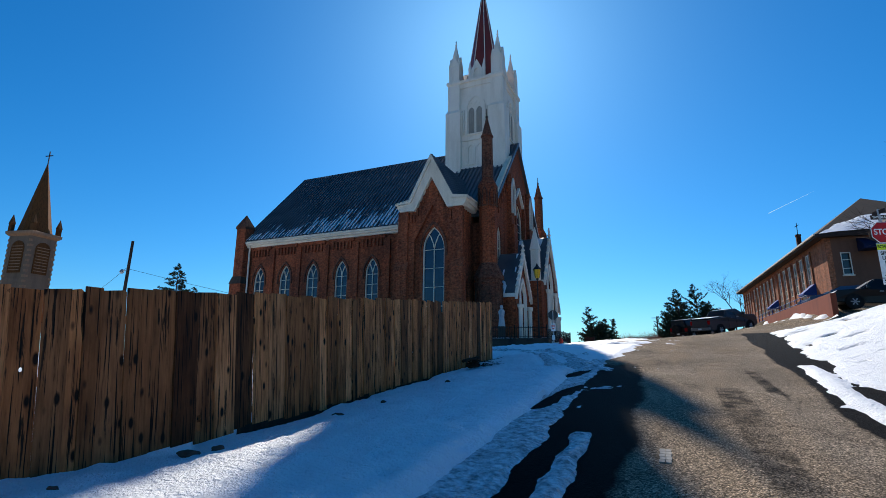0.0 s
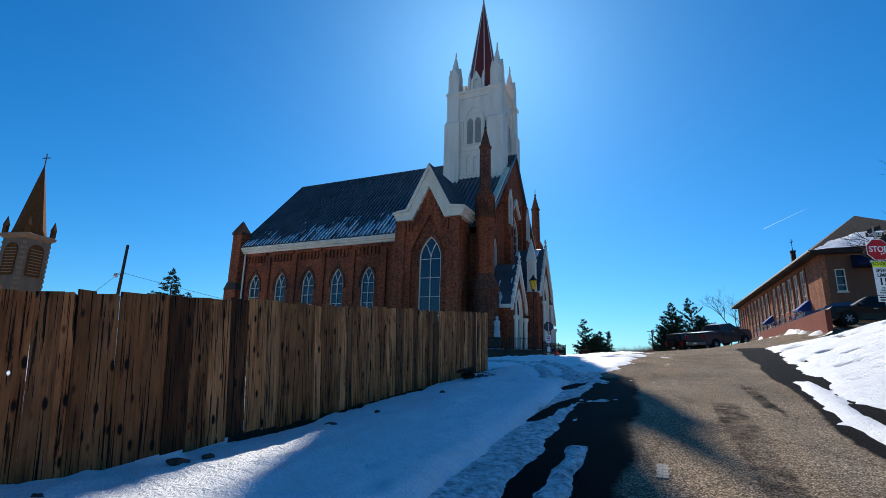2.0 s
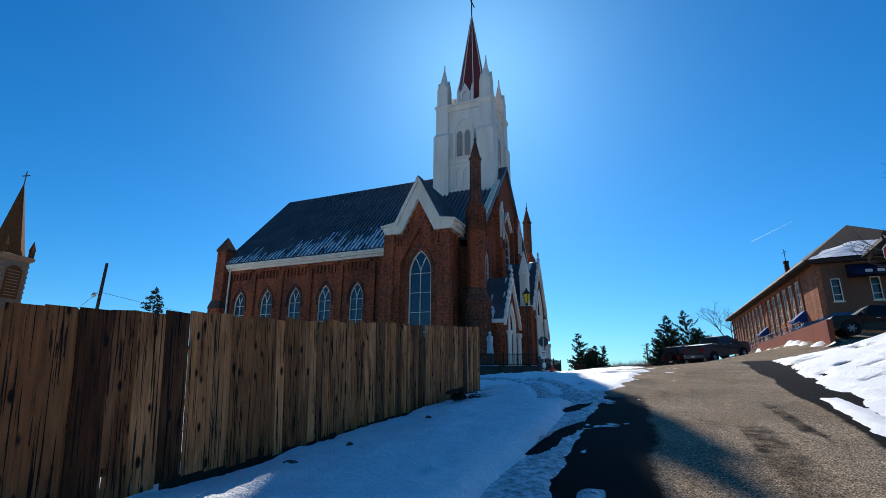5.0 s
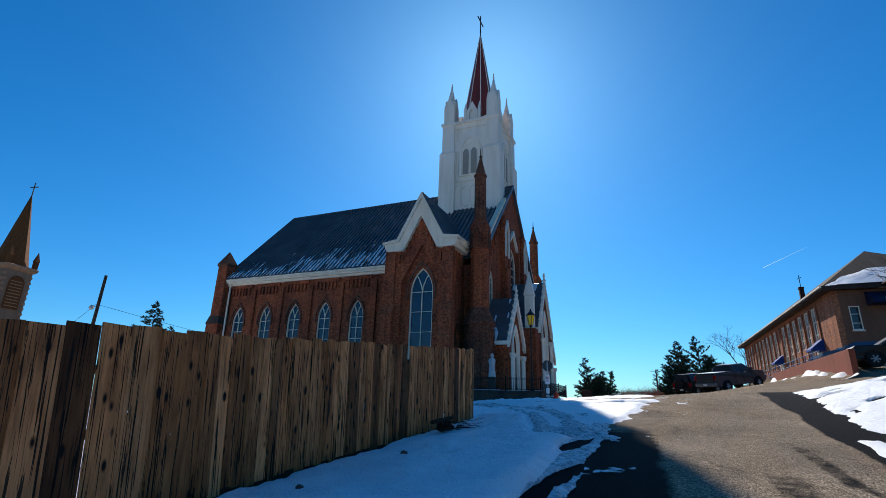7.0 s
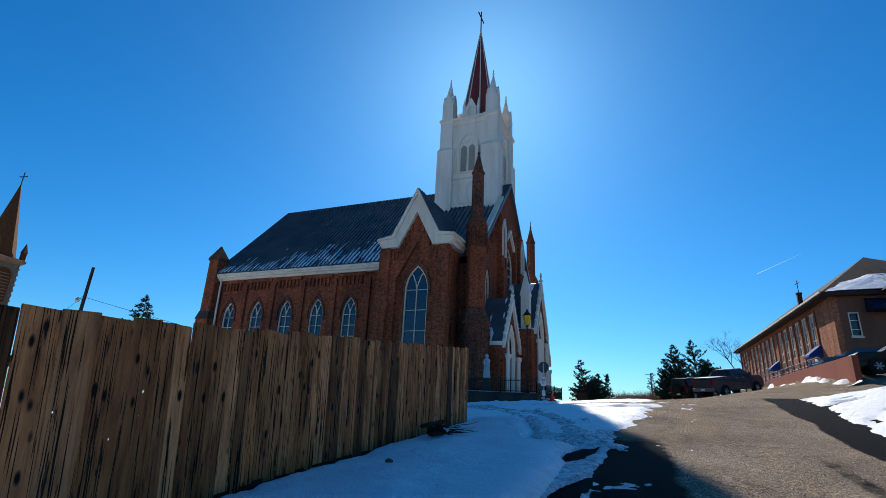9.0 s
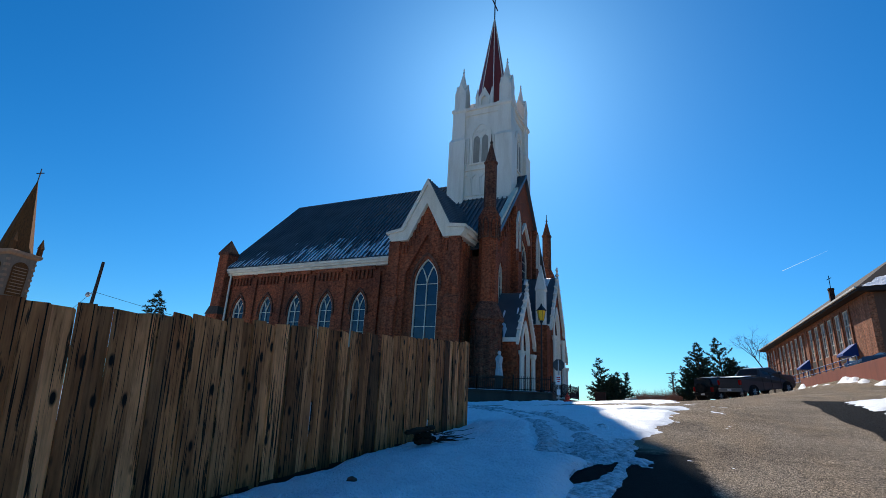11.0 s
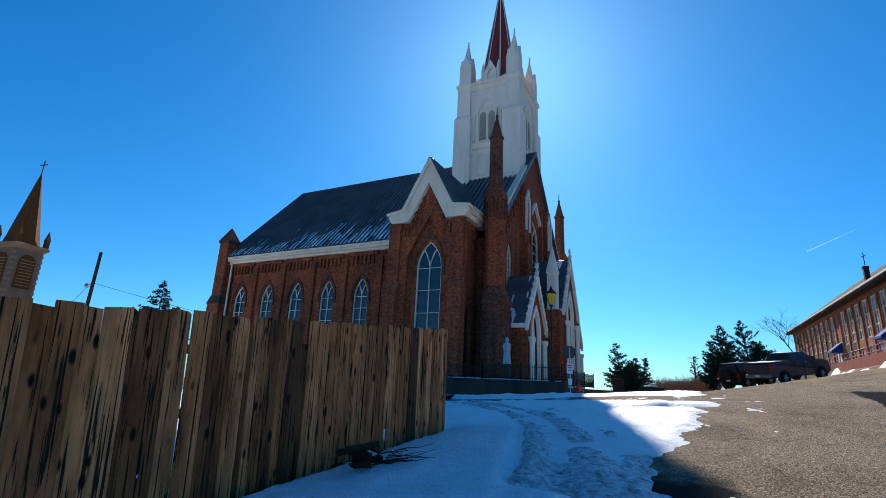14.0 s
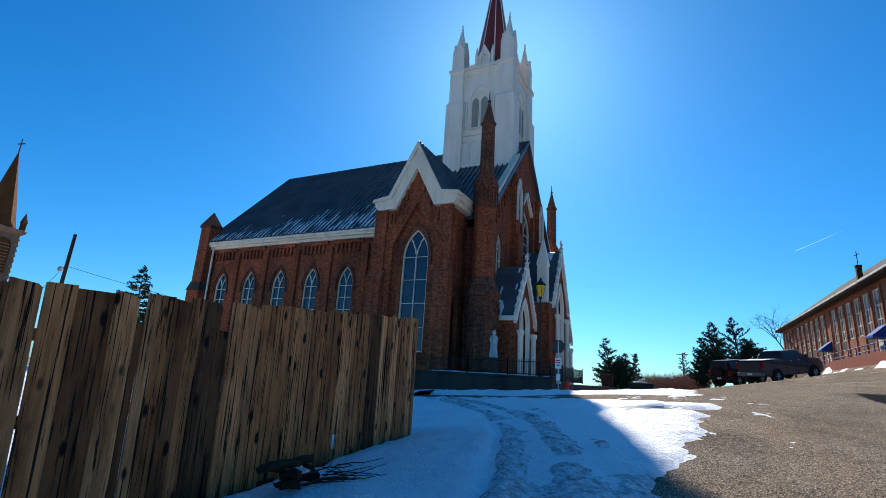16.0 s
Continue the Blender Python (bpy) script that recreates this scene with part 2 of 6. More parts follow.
def glass_material(name, tint, rough=0.06):
    m, n, l, s = material(name, rough)
    p = position(n, l)
    l.new(ramp(n, l, noise_tex(n, l, p, 1.3, 3), [(0.35, tint), (0.7, tuple(1.6 * v for v in tint))]), s.inputs["Base Color"])
    s.inputs["Specular IOR Level"].default_value = 0.5
    s.inputs["Coat Weight"].default_value = 0.25
    s.inputs["Coat Roughness"].default_value = 0.03
    bump(n, l, s, noise_tex(n, l, p, 1.7, 2), 0.06, 0.02)
    return m


GLASS = glass_material("storm_glazing", (0.012, 0.022, 0.04), 0.16)
DARK_GLASS = glass_material("dark_glass", (0.012, 0.013, 0.015), 0.28)


# ---- mesh helpers ----
def part(name, bm, mat, parent=None, label="", smooth=False):
    me = bpy.data.meshes.new(name)
    bmesh.ops.recalc_face_normals(bm, faces=bm.faces)
    if smooth:
        for f in bm.faces:
            f.smooth = True
    bm.to_mesh(me)
    bm.free()
    me.materials.append(mat)
    ob = new(name, me)
    ob.parent = parent
    if label:
        ob["label"] = label
    return ob


def shared(name, mesh, parent, m):
    ob = new(name, mesh)
    ob.parent = parent
    ob.matrix_basis = m
    return ob


def thing(name, label, category, group="", kind="", at=(0, 0, 0)):
    ob = new(name)
    ob.location = at
    ob.empty_display_size = 0.1
    return tagged(ob, label, category, group, kind)


def box(x0, x1, y0, y1, z0, z1, bm=None, bevel=0.0):
    own = bmesh.new()
    m = Matrix.LocRotScale(((x0 + x1) / 2, (y0 + y1) / 2, (z0 + z1) / 2), None, (abs(x1 - x0), abs(y1 - y0), abs(z1 - z0)))
    bmesh.ops.create_cube(own, size=1, matrix=m)
    if bevel:
        bmesh.ops.bevel(own, geom=list(own.edges), offset=bevel, segments=2, affect="EDGES", profile=0.6)
    return merge(own, bm)


def merge(own, bm):
    if bm is None:
        return own
    me = bpy.data.meshes.new("join")
    own.to_mesh(me)
    own.free()
    bm.from_mesh(me)
    bpy.data.meshes.remove(me)
    return bm


def prism(points, depth, place, holes=(), bm=None):
    """A flat shape of (a, b) points, with holes, given thickness; place(a, b, c) gives the spot in the world."""
    own = bmesh.new()
    edges = []
    for loop in (points, *holes):
        vs = [own.verts.new((a, b, 0)) for a, b in loop]
        edges += [own.edges.new((vs[i], vs[(i + 1) % len(vs)])) for i in range(len(vs))]
    if holes:
        bmesh.ops.triangle_fill(own, use_beauty=True, use_dissolve=False, edges=edges)
    else:
        own.faces.new(own.verts)
    back = bmesh.ops.extrude_face_region(own, geom=list(own.faces))
    for v in back["geom"]:
        if isinstance(v, bmesh.types.BMVert):
            v.co.z = depth
    for v in own.verts:
        v.co = place(*v.co)
    bmesh.ops.recalc_face_normals(own, faces=own.faces)
    return merge(own, bm)


def facing_south(y):
    return lambda a, b, c: Vector((a, y + c, b))


def facing_east(x):
    return lambda a, b, c: Vector((x - c, a, b))


def lancet(cx, half, base, spring, top, steps=7, inset=0.0):
    """The outline of a pointed-arch opening."""
    h, t, b = half - inset, top - inset * 1.3, base + inset
    rise = t - spring
    r = (h * h + rise * rise) / (2 * h)
    end = math.asin(min(1.0, rise / r)) if r > h else math.pi / 2
    arc = [(h - r + r * math.cos(end * i / steps), r * math.sin(end * i / steps)) for i in range(steps + 1)] if r > h else [
        (h * math.cos(i / steps * math.pi / 2), rise * math.sin(i / steps * math.pi / 2)) for i in range(steps + 1)]
    pts = [(cx - h, b), (cx + h, b)]
    pts += [(cx + x, spring + z) for x, z in arc[:-1]] + [(cx, t)]
    return pts + [(cx - x, spring + z) for x, z in arc[:-1][::-1]]


def tube(profile, sides, cx, cy, bm=None, turn=0.0, squash=1.0):
    """A body turned round an upright axis from (radius, z) rows, with few or many sides."""
    own = bmesh.new()
    rings = []
    for r, z in profile:
        rings.append([own.verts.new((cx + r * math.cos(turn + 2 * math.pi * i / sides), cy + squash * r * math.sin(turn + 2 * math.pi * i / sides), z)) for i in range(sides)])
    for a, b in zip(rings, rings[1:]):
        for i in range(sides):
            own.faces.new((a[i], a[(i + 1) % sides], b[(i + 1) % sides], b[i]))
    own.faces.new(rings[0][::-1])
    own.faces.new(rings[-1])
    bmesh.ops.recalc_face_normals(own, faces=own.faces)
    return merge(own, bm)


def rod(a, b, r0, r1=None, sides=6, bm=None):
    a, b = Vector(a), Vector(b)
    own = bmesh.new()
    bmesh.ops.create_cone(own, cap_ends=True, segments=sides, radius1=r0, radius2=r0 if r1 is None else r1, depth=(b - a).length)
    own.transform(Matrix.Translation((a + b) / 2) @ (b - a).to_track_quat("Z", "Y").to_matrix().to_4x4())
    return merge(own, bm)


def curve_noise(x, y, scale, seed=0.0):
    return noise.noise(Vector((x * scale + seed, y * scale - seed, seed * 1.7)))


# ---- ground ----
def softplus(v, k):
    return k * math.log1p(math.exp(min(v / k, 40)))


def smooth(a, b, v):
    k = max(0.0, min(1.0, (v - a) / (b - a)))
    return k * k * (3 - 2 * k)


def terrain(x, y):
    a = 0.095 * y
    b = 1.7 + 0.06 * (x + 7.2) + 0.06 * softplus(x + 4, 1.5)
    if x > 12:
        b -= 0.1 * (x - 12)
    if x < -12:
        b += 0.05 * (-12 - x)
    k = 0.6
    h = max(0.0, min(1.0, 0.5 + 0.5 * (b - a) / k))
    z = b * (1 - h) + a * h - k * h * (1 - h)
    # the verge climbs on the uphill side of the road
    z += 0.34 * softplus(x - 3.3, 0.35) * (1 - smooth(20, 27, y)) * (1 - smooth(7, 14, x) * 0.6)
    # and dips towards the fence on the other
    z -= 0.075 * softplus(-x - 2.4, 0.3) * smooth(2.0, 5.0, y) * (1 - smooth(16, 24, y)) * smooth(-14, -7, x)
    z -= 0.75 * smooth(25.5, 31.5, y) * smooth(37, 34, y) * smooth(-5.0, -7.5, x)
    z += 0.06 * softplus(x + 2, 1.0) * smooth(32, 46, y) * (1 - smooth(10, 14, x))
    # the cross street climbs past the red wall
    z += 0.04 * min(softplus(x - 5.5, 0.4), 5.0) * smooth(23, 31, y) * (1 - smooth(62, 75, y))
    # the ramp up into the parking lot
    z += smooth(9.45, 9.9, x) * (0.3 * smooth(35.0, 38.0, y) + 0.3 * smooth(40.0, 43.4, y)) * (1 - smooth(60, 75, y))
    # the land falls away beyond the crest
    z -= 0.05 * max(0.0, y - 75) + 0.02 * max(0.0, abs(x) - 60)
    return max(z, -30.0)


def grid_sheet(x0, x1, y0, y1, step, height):
    nx, ny = int(round((x1 - x0) / step)) + 1, int(round((y1 - y0) / step)) + 1
    verts = [(x0 + i * step, y0 + j * step, height(x0 + i * step, y0 + j * step)) for j in range(ny) for i in range(nx)]
    faces = [(j * nx + i, j * nx + i + 1, (j + 1) * nx + i + 1, (j + 1) * nx + i) for j in range(ny - 1) for i in range(nx - 1)]
    return verts, faces


def axis_steps(spans):
    out = []
    for a, b, s in spans:
        v = a
        while v < b - 1e-6:
            out.append(v)
            v += s
    out.append(spans[-1][1])
    return out


xs = axis_steps([(-3000, -200, 400), (-200, -40, 20), (-40, -8, 2), (-8, 6, 0.15), (6, 30, 1.0), (30, 200, 17), (200, 3000, 400)])
ys = axis_steps([(-3000, -200, 400), (-200, -10, 19), (-10, 0, 1), (0, 32, 0.2), (32, 80, 2), (80, 240, 16), (240, 3000, 400)])
me = bpy.data.meshes.new("road")
nx = len(xs)
me.from_pydata([(x, y, terrain(x, y)) for y in ys for x in xs], [], [(j * nx + i, j * nx + i + 1, (j + 1) * nx + i + 1, (j + 1) * nx + i) for j in range(len(ys) - 1) for i in range(nx - 1)])


def wet_and_shade(x, y):
    """Melt water along the snow, in the wheel tracks, and where snow has gone; the left band also paints in the tower's
    shade.
    """
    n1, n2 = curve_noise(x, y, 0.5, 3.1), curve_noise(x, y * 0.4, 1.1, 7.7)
    # Left band: wet road, darkened on to stand in for the tower's shadow.
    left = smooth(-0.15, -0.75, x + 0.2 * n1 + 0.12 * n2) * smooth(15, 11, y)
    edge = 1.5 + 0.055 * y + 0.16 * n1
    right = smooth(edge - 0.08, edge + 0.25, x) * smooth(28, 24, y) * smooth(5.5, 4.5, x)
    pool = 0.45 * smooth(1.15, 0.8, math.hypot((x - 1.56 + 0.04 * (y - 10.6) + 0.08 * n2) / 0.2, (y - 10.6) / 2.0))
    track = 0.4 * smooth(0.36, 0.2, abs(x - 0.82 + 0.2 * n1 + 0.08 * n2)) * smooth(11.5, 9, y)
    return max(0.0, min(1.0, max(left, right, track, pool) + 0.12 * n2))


# Road attribute holding melt water and the painted shade of the left band.
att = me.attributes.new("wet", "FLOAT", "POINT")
att.data.foreach_set("value", [wet_and_shade(x, y) if -8 < x < 8 and -10 < y < 40 else 0.0 for y in ys for x in xs])
for p in me.polygons:
    p.use_smooth = True
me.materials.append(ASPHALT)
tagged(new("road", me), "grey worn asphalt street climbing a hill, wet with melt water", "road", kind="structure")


def snow_sheet(name, label, x0, x1, y0, y1, step, depth, mat=SNOW):
    """A sheet of snow that dips under the road wherever its depth falls below nothing."""
    vs, fs = grid_sheet(x0, x1, y0, y1, step, lambda x, y: terrain(x, y) + max(-0.12, min(0.6, depth(x, y))))
    keep = [f for f in fs if any(vs[i][2] > terrain(vs[i][0], vs[i][1]) - 0.06 for i in f)]
    used = sorted({i for f in keep for i in f})
    index = {o: k for k, o in enumerate(used)}
    me = bpy.data.meshes.new(name)
    me.from_pydata([vs[i] for i in used], [], [tuple(index[i] for i in f) for f in keep])
    for p in me.polygons:
        p.use_smooth = True
    me.materials.append(mat)
    return tagged(new(name, me), label, "snow", kind="stuff")


def rough_snow(x, y, amount=0.042):
    return amount * (curve_noise(x, y, 1.3, 2.0) + 0.7 * curve_noise(x, y, 4.1, 5.0) + 0.45 * curve_noise(x, y, 11.0, 9.0))


def rut_mask(x, y):
    """The trodden wheel tracks that bend from the street towards the church."""
    if not 11 < y < 23:
        return 0.0
    t = y - 12
    mid = -2.05 - 0.25 * t - 0.004 * t ** 3
    return smooth(0.95, 0.6, abs(x - mid + 0.2 * curve_noise(x, y, 0.9, 90.0))) * smooth(11.4, 12.2, y) * smooth(22.5, 20.5, y)


def ruts(x, y):
    t = y - 12
    mid = -2.05 - 0.25 * t - 0.004 * t ** 3
    groove = 0.03 * math.sin((x - mid) * 9.0 + 0.6 * curve_noise(x, y, 1.0, 91.0))
    return 0.13 * rut_mask(x, y) - 0.06 + groove + rough_snow(x, y, 0.06) - 0.06 * smooth(0.3, 0.45, curve_noise(x, y, 1.2, 92.0))


def bare_pools(x, y):
    """Two melted hollows in the roadside crust."""
    w = 0.35 * curve_noise(x, y, 2.2, 33.0)
    a = smooth(1.15, 0.85, math.hypot((x + 1.82 - 0.16 * (y - 11.3)) / 0.16, (y - 11.3) / 0.75) + w)
    b = smooth(1.15, 0.85, math.hypot((x + 1.7 - 0.13 * (y - 8.5)) / 0.14, (y - 8.5) / 1.2) + w)
    return max(a, b)


def left_bank(x, y):
    edge = -1.82 + 0.07 * curve_noise(x, y, 1.2, 4.0) - 0.5 * max(0.0, y - 13.5) * (1 - smooth(20, 25, y)) - 3.0 * smooth(20, 25, y)
    d = min(0.16 * smooth(edge + 0.1, edge - 0.35, x) - 0.03, 0.13)
    d -= 0.16 * rut_mask(x, y) + 0.2 * bare_pools(x, y) + 0.24 * smooth(1.3, 0.8, abs(y + 0.1 * x - 21.4 + 0.4 * curve_noise(x, y, 0.8, 27.0)))
    d -= 0.3 * smooth(0.2, 0.1, abs(x + 5.42 - 0.021 * (y - 4.0) - 0.04 - 0.03 * curve_noise(x, y, 3.0, 2.0))) * smooth(5.0, 8.0, y) * smooth(15.9, 15.5, y)
    trod = smooth(0.1, 0.5, curve_noise(x, y, 0.5, 55.0)) * smooth(-4.6, -3.6, x)
    return d + rough_snow(x, y) + 0.02 * curve_noise(x, y, 7.0, 18.0) - 0.05 * trod * smooth(0.25, 0.5, curve_noise(x, y, 3.2, 57.0))


def ice_strip(x, y):
    """Trodden crust beside the bank and scraps left on the road."""
    edge = -1.33 + 0.1 * curve_noise(x, y, 1.7, 8.0) - 0.02 * (y - 4)
    d = 0.05 * smooth(edge + 0.08, edge - 0.1, x) - 0.02
    scrap = 0.06 * smooth(0.16, 0.05, abs(x + 0.97 + 0.08 * curve_noise(x, y, 2, 1.0))) * smooth(6.4, 6.0, y) - 0.02
    hole = bare_pools(x, y)
    return max(d, scrap) + rough_snow(x, y, 0.022) - 0.12 * hole


def corner_snow(x, y):
    """The sunlit tongue of snow at the street corner, torn at its edge, and the snow across the side street."""
    n1, n2 = curve_noise(x, y, 0.55, 21.0), curve_noise(x, y, 1.9, 4.0) + 0.6 * curve_noise(x, y, 4.5, 6.0)
    edge = -1.3 + 0.13 * (y - 14) + 0.45 * n1 + 0.16 * n2
    d = 0.085 * smooth(edge + 0.12, edge - 0.25, x) * smooth(12.6, 13.4, y + 0.4 * n1) * smooth(21.0, 20.3, y + 0.15 * x + 0.5 * n1 + 0.2 * n2) - 0.025
    streak = smooth(0.16, 0.3, curve_noise(x * 0.45 + y * 0.1, y * 1.3 - x * 0.25, 1.0, 31.0)) * smooth(-3.0, -1.8, x)
    far = 0.12 * smooth(23.5, 24.3, y + 0.15 * x + 0.5 * n1 + 0.25 * n2) * smooth(-0.5, -1.6, x + 0.1 * (y - 24) + 0.3 * n1 + 0.4 * n2) - 0.025
    return max(d - 0.1 * streak, far) + rough_snow(x, y, 0.028)


def right_bank(x, y):
    n1 = 0.3 * curve_noise(x, y, 0.7, 14.0) + 0.15 * curve_noise(x, y, 2.3, 15.0)
    edge = 2.72 + 0.072 * max(0.0, y - 9) + 0.8 * n1
    lip = 0.1 * smooth(edge - 0.1, edge + 0.45, x) - 0.03
    ridge = 0.09 * smooth(0.22, 0.08, abs(x - 2.45 - 0.06 * (y - 9) + 0.25 * n1)) * smooth(13.6, 12.8, y) - 0.03
    end = smooth(27.0, 23.5, y + 0.4 * n1)
    gap = 0.2 * smooth(0.46, 0.54, curve_noise(x * 0.6, y * 0.9, 0.9, 44.0)) * smooth(edge - 0.2, edge + 1.0, x) + 0.2 * smooth(0.44, 0.52, curve_noise(x, y, 1.7, 61.0)) * smooth(edge, edge + 1.0, x)
    return max(lip, ridge) * end - 0.1 * (1 - end) - gap + rough_snow(x, y, 0.03)


snow_sheet("snow_bank", "white trodden snow along the wooden fence", -9.0, -1.2, -8.0, 33.0, 0.07, left_bank)
snow_sheet("snow_crust", "thin rough icy snow crust on the roadside", -2.6, -0.6, -7.0, 15.0, 0.05, ice_strip, ICE)
snow_sheet("snow_ruts", "trodden icy wheel ruts bending towards the church", -8.5, -0.8, 11.0, 23.0, 0.06, ruts, ICE)
snow_sheet("snow_corner", "patchy melting snow at the street corner", -8.0, 1.2, 12.0, 40.0, 0.07, corner_snow)
snow_sheet("snow_verge", "sunlit snow slope with bare patches above the road", 1.9, 12.0, -8.0, 30.0, 0.1, right_bank)
snow_sheet("snow_yard", "deep snow behind the fence and before the church", -60.0, -8.9, -8.0, 36.0, 0.6, lambda x, y: 0.12 + rough_snow(x, y, 0.08))
snow_sheet("snow_mound", "ploughed snow heaped against the church terrace", -15.0, -5.6, 29.0, 33.0, 0.12, lambda x, y: 0.26 * smooth(31.0, 32.6, y + 0.6 * curve_noise(x, y, 0.5, 71.0)) * (0.6 + 0.5 * curve_noise(x, y, 0.45, 72.0)) * smooth(-5.8, -7.0, x) - 0.03 + rough_snow(x, y, 0.06))
snow_sheet("snow_heap", "lumps of ploughed snow along the red retaining wall", 5.5, 9.4, 36.0, 58.0, 0.15, lambda x, y: 0.5 * smooth(8.6, 9.2, x + 0.5 * curve_noise(x, y, 0.9, 81.0)) * max(0.0, 0.25 + 1.1 * curve_noise(x, y, 0.9, 82.0)) - 0.06 + rough_snow(x, y, 0.06))

# ---- church ----
BASE = 1.2
church = thing("church", "red brick church with white wooden bell tower and metal roof", "church", at=(-13, 38.4, BASE))
church_inv = Matrix.Translation((13, -38.4, -BASE))


def cpart(name, bm, mat, label="", parent=None, smooth=False):
    bm.transform(church_inv)
    return part(name, bm, mat, parent or church, label, smooth)


def tracery_window(place, cx, half, base, spring, top, bars, name="window"):
    """A pointed window: frame, mullion forking in the head, crossbars and a pane. place as for prism, its depth counting inwards."""
    pane = cpart(name, prism(lancet(cx, half, base, spring, top), 0.03, lambda a, b, c: place(a, b, c + 0.24)), GLASS, "blue-reflecting pointed church window")
    fr = prism(lancet(cx, half, base, spring, top), 0.12, lambda a, b, c: place(a, b, c + 0.12), [lancet(cx, half, base, spring, top, inset=0.1)])
    cpart("frame", fr, CREAM, "cream painted frame", pane)
    mu = bmesh.new()
    w = 0.036

    def bar(a0, b0, a1, b1, t=w):
        d = Vector((a1 - a0, b1 - b0)).normalized()
        nx_, nz_ = -d.y * t, d.x * t
        prism([(a0 + nx_, b0 + nz_), (a1 + nx_, b1 + nz_), (a1 - nx_, b1 - nz_), (a0 - nx_, b0 - nz_)], 0.07, lambda a, b, c: place(a, b, c + 0.155), bm=mu)

    bar(cx, base + 0.1, cx, spring + 0.15)
    hh = top - spring
    for s in (-1, 1):
        bar(cx, spring + 0.1, cx + s * half * 0.13, spring + hh * 0.34)
        bar(cx + s * half * 0.13, spring + hh * 0.3, cx + s * half * 0.34, spring + hh * 0.58)
        bar(cx + s * half * 0.33, spring + hh * 0.56, cx + s * half * 0.6, spring + hh * 0.76)
    cpart("mullion", mu, CREAM, "", pane)
    for k in range(bars):
        z = base + (spring - base) * (k + 1) / bars
        cpart("crossbar", prism([(cx - half + 0.08, z - 0.022), (cx + half - 0.08, z - 0.022), (cx + half - 0.08, z + 0.022), (cx - half + 0.08, z + 0.022)], 0.06, lambda a, b, c: place(a, b, c + 0.16)), CREAM, "", pane)
    return pane


def arch_band(cx, outer, inner, foot, spring, top_out, top_in):
    """A pointed band that runs over an arch and stops at its feet."""
    o = lancet(cx, outer, foot, spring, top_out)[1:] + [(cx - outer, foot)]
    i = lancet(cx, inner, foot, spring, top_in)[1:] + [(cx - inner, foot)]
    return [(cx + outer, foot)] + o[1:] + i[::-1][:-1] + [(cx + inner, foot)]


NAVE_Y, RIDGE_Y, BACK_Y = 38.4, 47.2, 56.0
WEST_X, EAST_X = -41.0, -13.0
RIDGE_Z = 23.25
WINDOW_X = [-24.9 - 3.52 * i for i in range(5)]
# side wall with five windows
cpart("wall", prism([(WEST_X, BASE - 0.6), (-13.6, BASE - 0.6), (-13.6, 12.6), (WEST_X, 12.6)], 0.6, facing_south(NAVE_Y), [lancet(x, 0.72, 4.9, 8.7, 10.25) for x in WINDOW_X]), BRICK)
cpart("wall", box(WEST_X, -13.6, BACK_Y - 0.6, BACK_Y, BASE - 0.6, 12.6), BRICK)
gable_wall = [(NAVE_Y, BASE - 0.6), (BACK_Y, BASE - 0.6), (BACK_Y, 12.9), (RIDGE_Y, 22.5), (NAVE_Y, 12.9)]
cpart("wall", prism(gable_wall, 0.6, facing_east(WEST_X + 0.6)), BRICK)
for x in WINDOW_X:
    tracery_window(facing_south(NAVE_Y), x, 0.72, 4.9, 8.7, 10.25, 4)
    # brick label mould over the arch
    hood = prism(arch_band(x, 0.98, 0.84, 8.3, 8.7, 10.65, 10.42), 0.14, facing_south(NAVE_Y - 0.1))
    cpart("hood_mould", hood, DARK_BRICK)
    cpart("sill", box(x - 0.85, x + 0.85, NAVE_Y - 0.12, NAVE_Y + 0.2, 4.72, 4.88, bevel=0.02), STONE)
for i in range(6):
    x = -23.1 - 3.52 * i
    cpart("pilaster", box(x - 0.24, x + 0.24, NAVE_Y - 0.2, NAVE_Y + 0.1, BASE, 11.9, bevel=0.015), BRICK)
for x in WINDOW_X:
    for k in range(6):
        cx = x - 1.05 + k * 0.42
        cpart("corbel", box(cx - 0.09, cx + 0.09, NAVE_Y - 0.17, NAVE_Y + 0.05, 11.35, 12.15, bevel=0.02), BRICK)
    cpart("corbel_band", box(x - 1.5, x + 1.5, NAVE_Y - 0.19, NAVE_Y + 0.05, 12.1, 12.45), BRICK)
cor = box(-41.2, -20.0, NAVE_Y - 0.34, NAVE_Y + 0.1, 12.42, 12.66)
box(-41.2, -20.0, NAVE_Y - 0.55, NAVE_Y + 0.1, 12.64, 12.84, cor)
box(-41.2, -20.0, NAVE_Y - 0.66, NAVE_Y + 0.1, 12.82, 13.04, cor)
cpart("cornice", cor, CREAM, "cream wooden eaves cornice")


# main roof, with standing seams
def slope(y0, z0, y1, z1, x0, x1, t=0.14):
    d = Vector((0, y1 - y0, z1 - z0)).normalized()
    nrm = Vector((0, -d.z, d.y)) if d.y > 0 else Vector((0, d.z, -d.y))
    own = bmesh.new()
    top = [Vector((x0, y0, z0)), Vector((x1, y0, z0)), Vector((x1, y1, z1)), Vector((x0, y1, z1))]
    v = [own.verts.new(p) for p in top] + [own.verts.new(p - nrm * t) for p in top]
    for q in ((0, 1, 2, 3), (7, 6, 5, 4), (0, 4, 5, 1), (1, 5, 6, 2), (2, 6, 7, 3), (3, 7, 4, 0)):
        own.faces.new([v[i] for i in q])
    return own


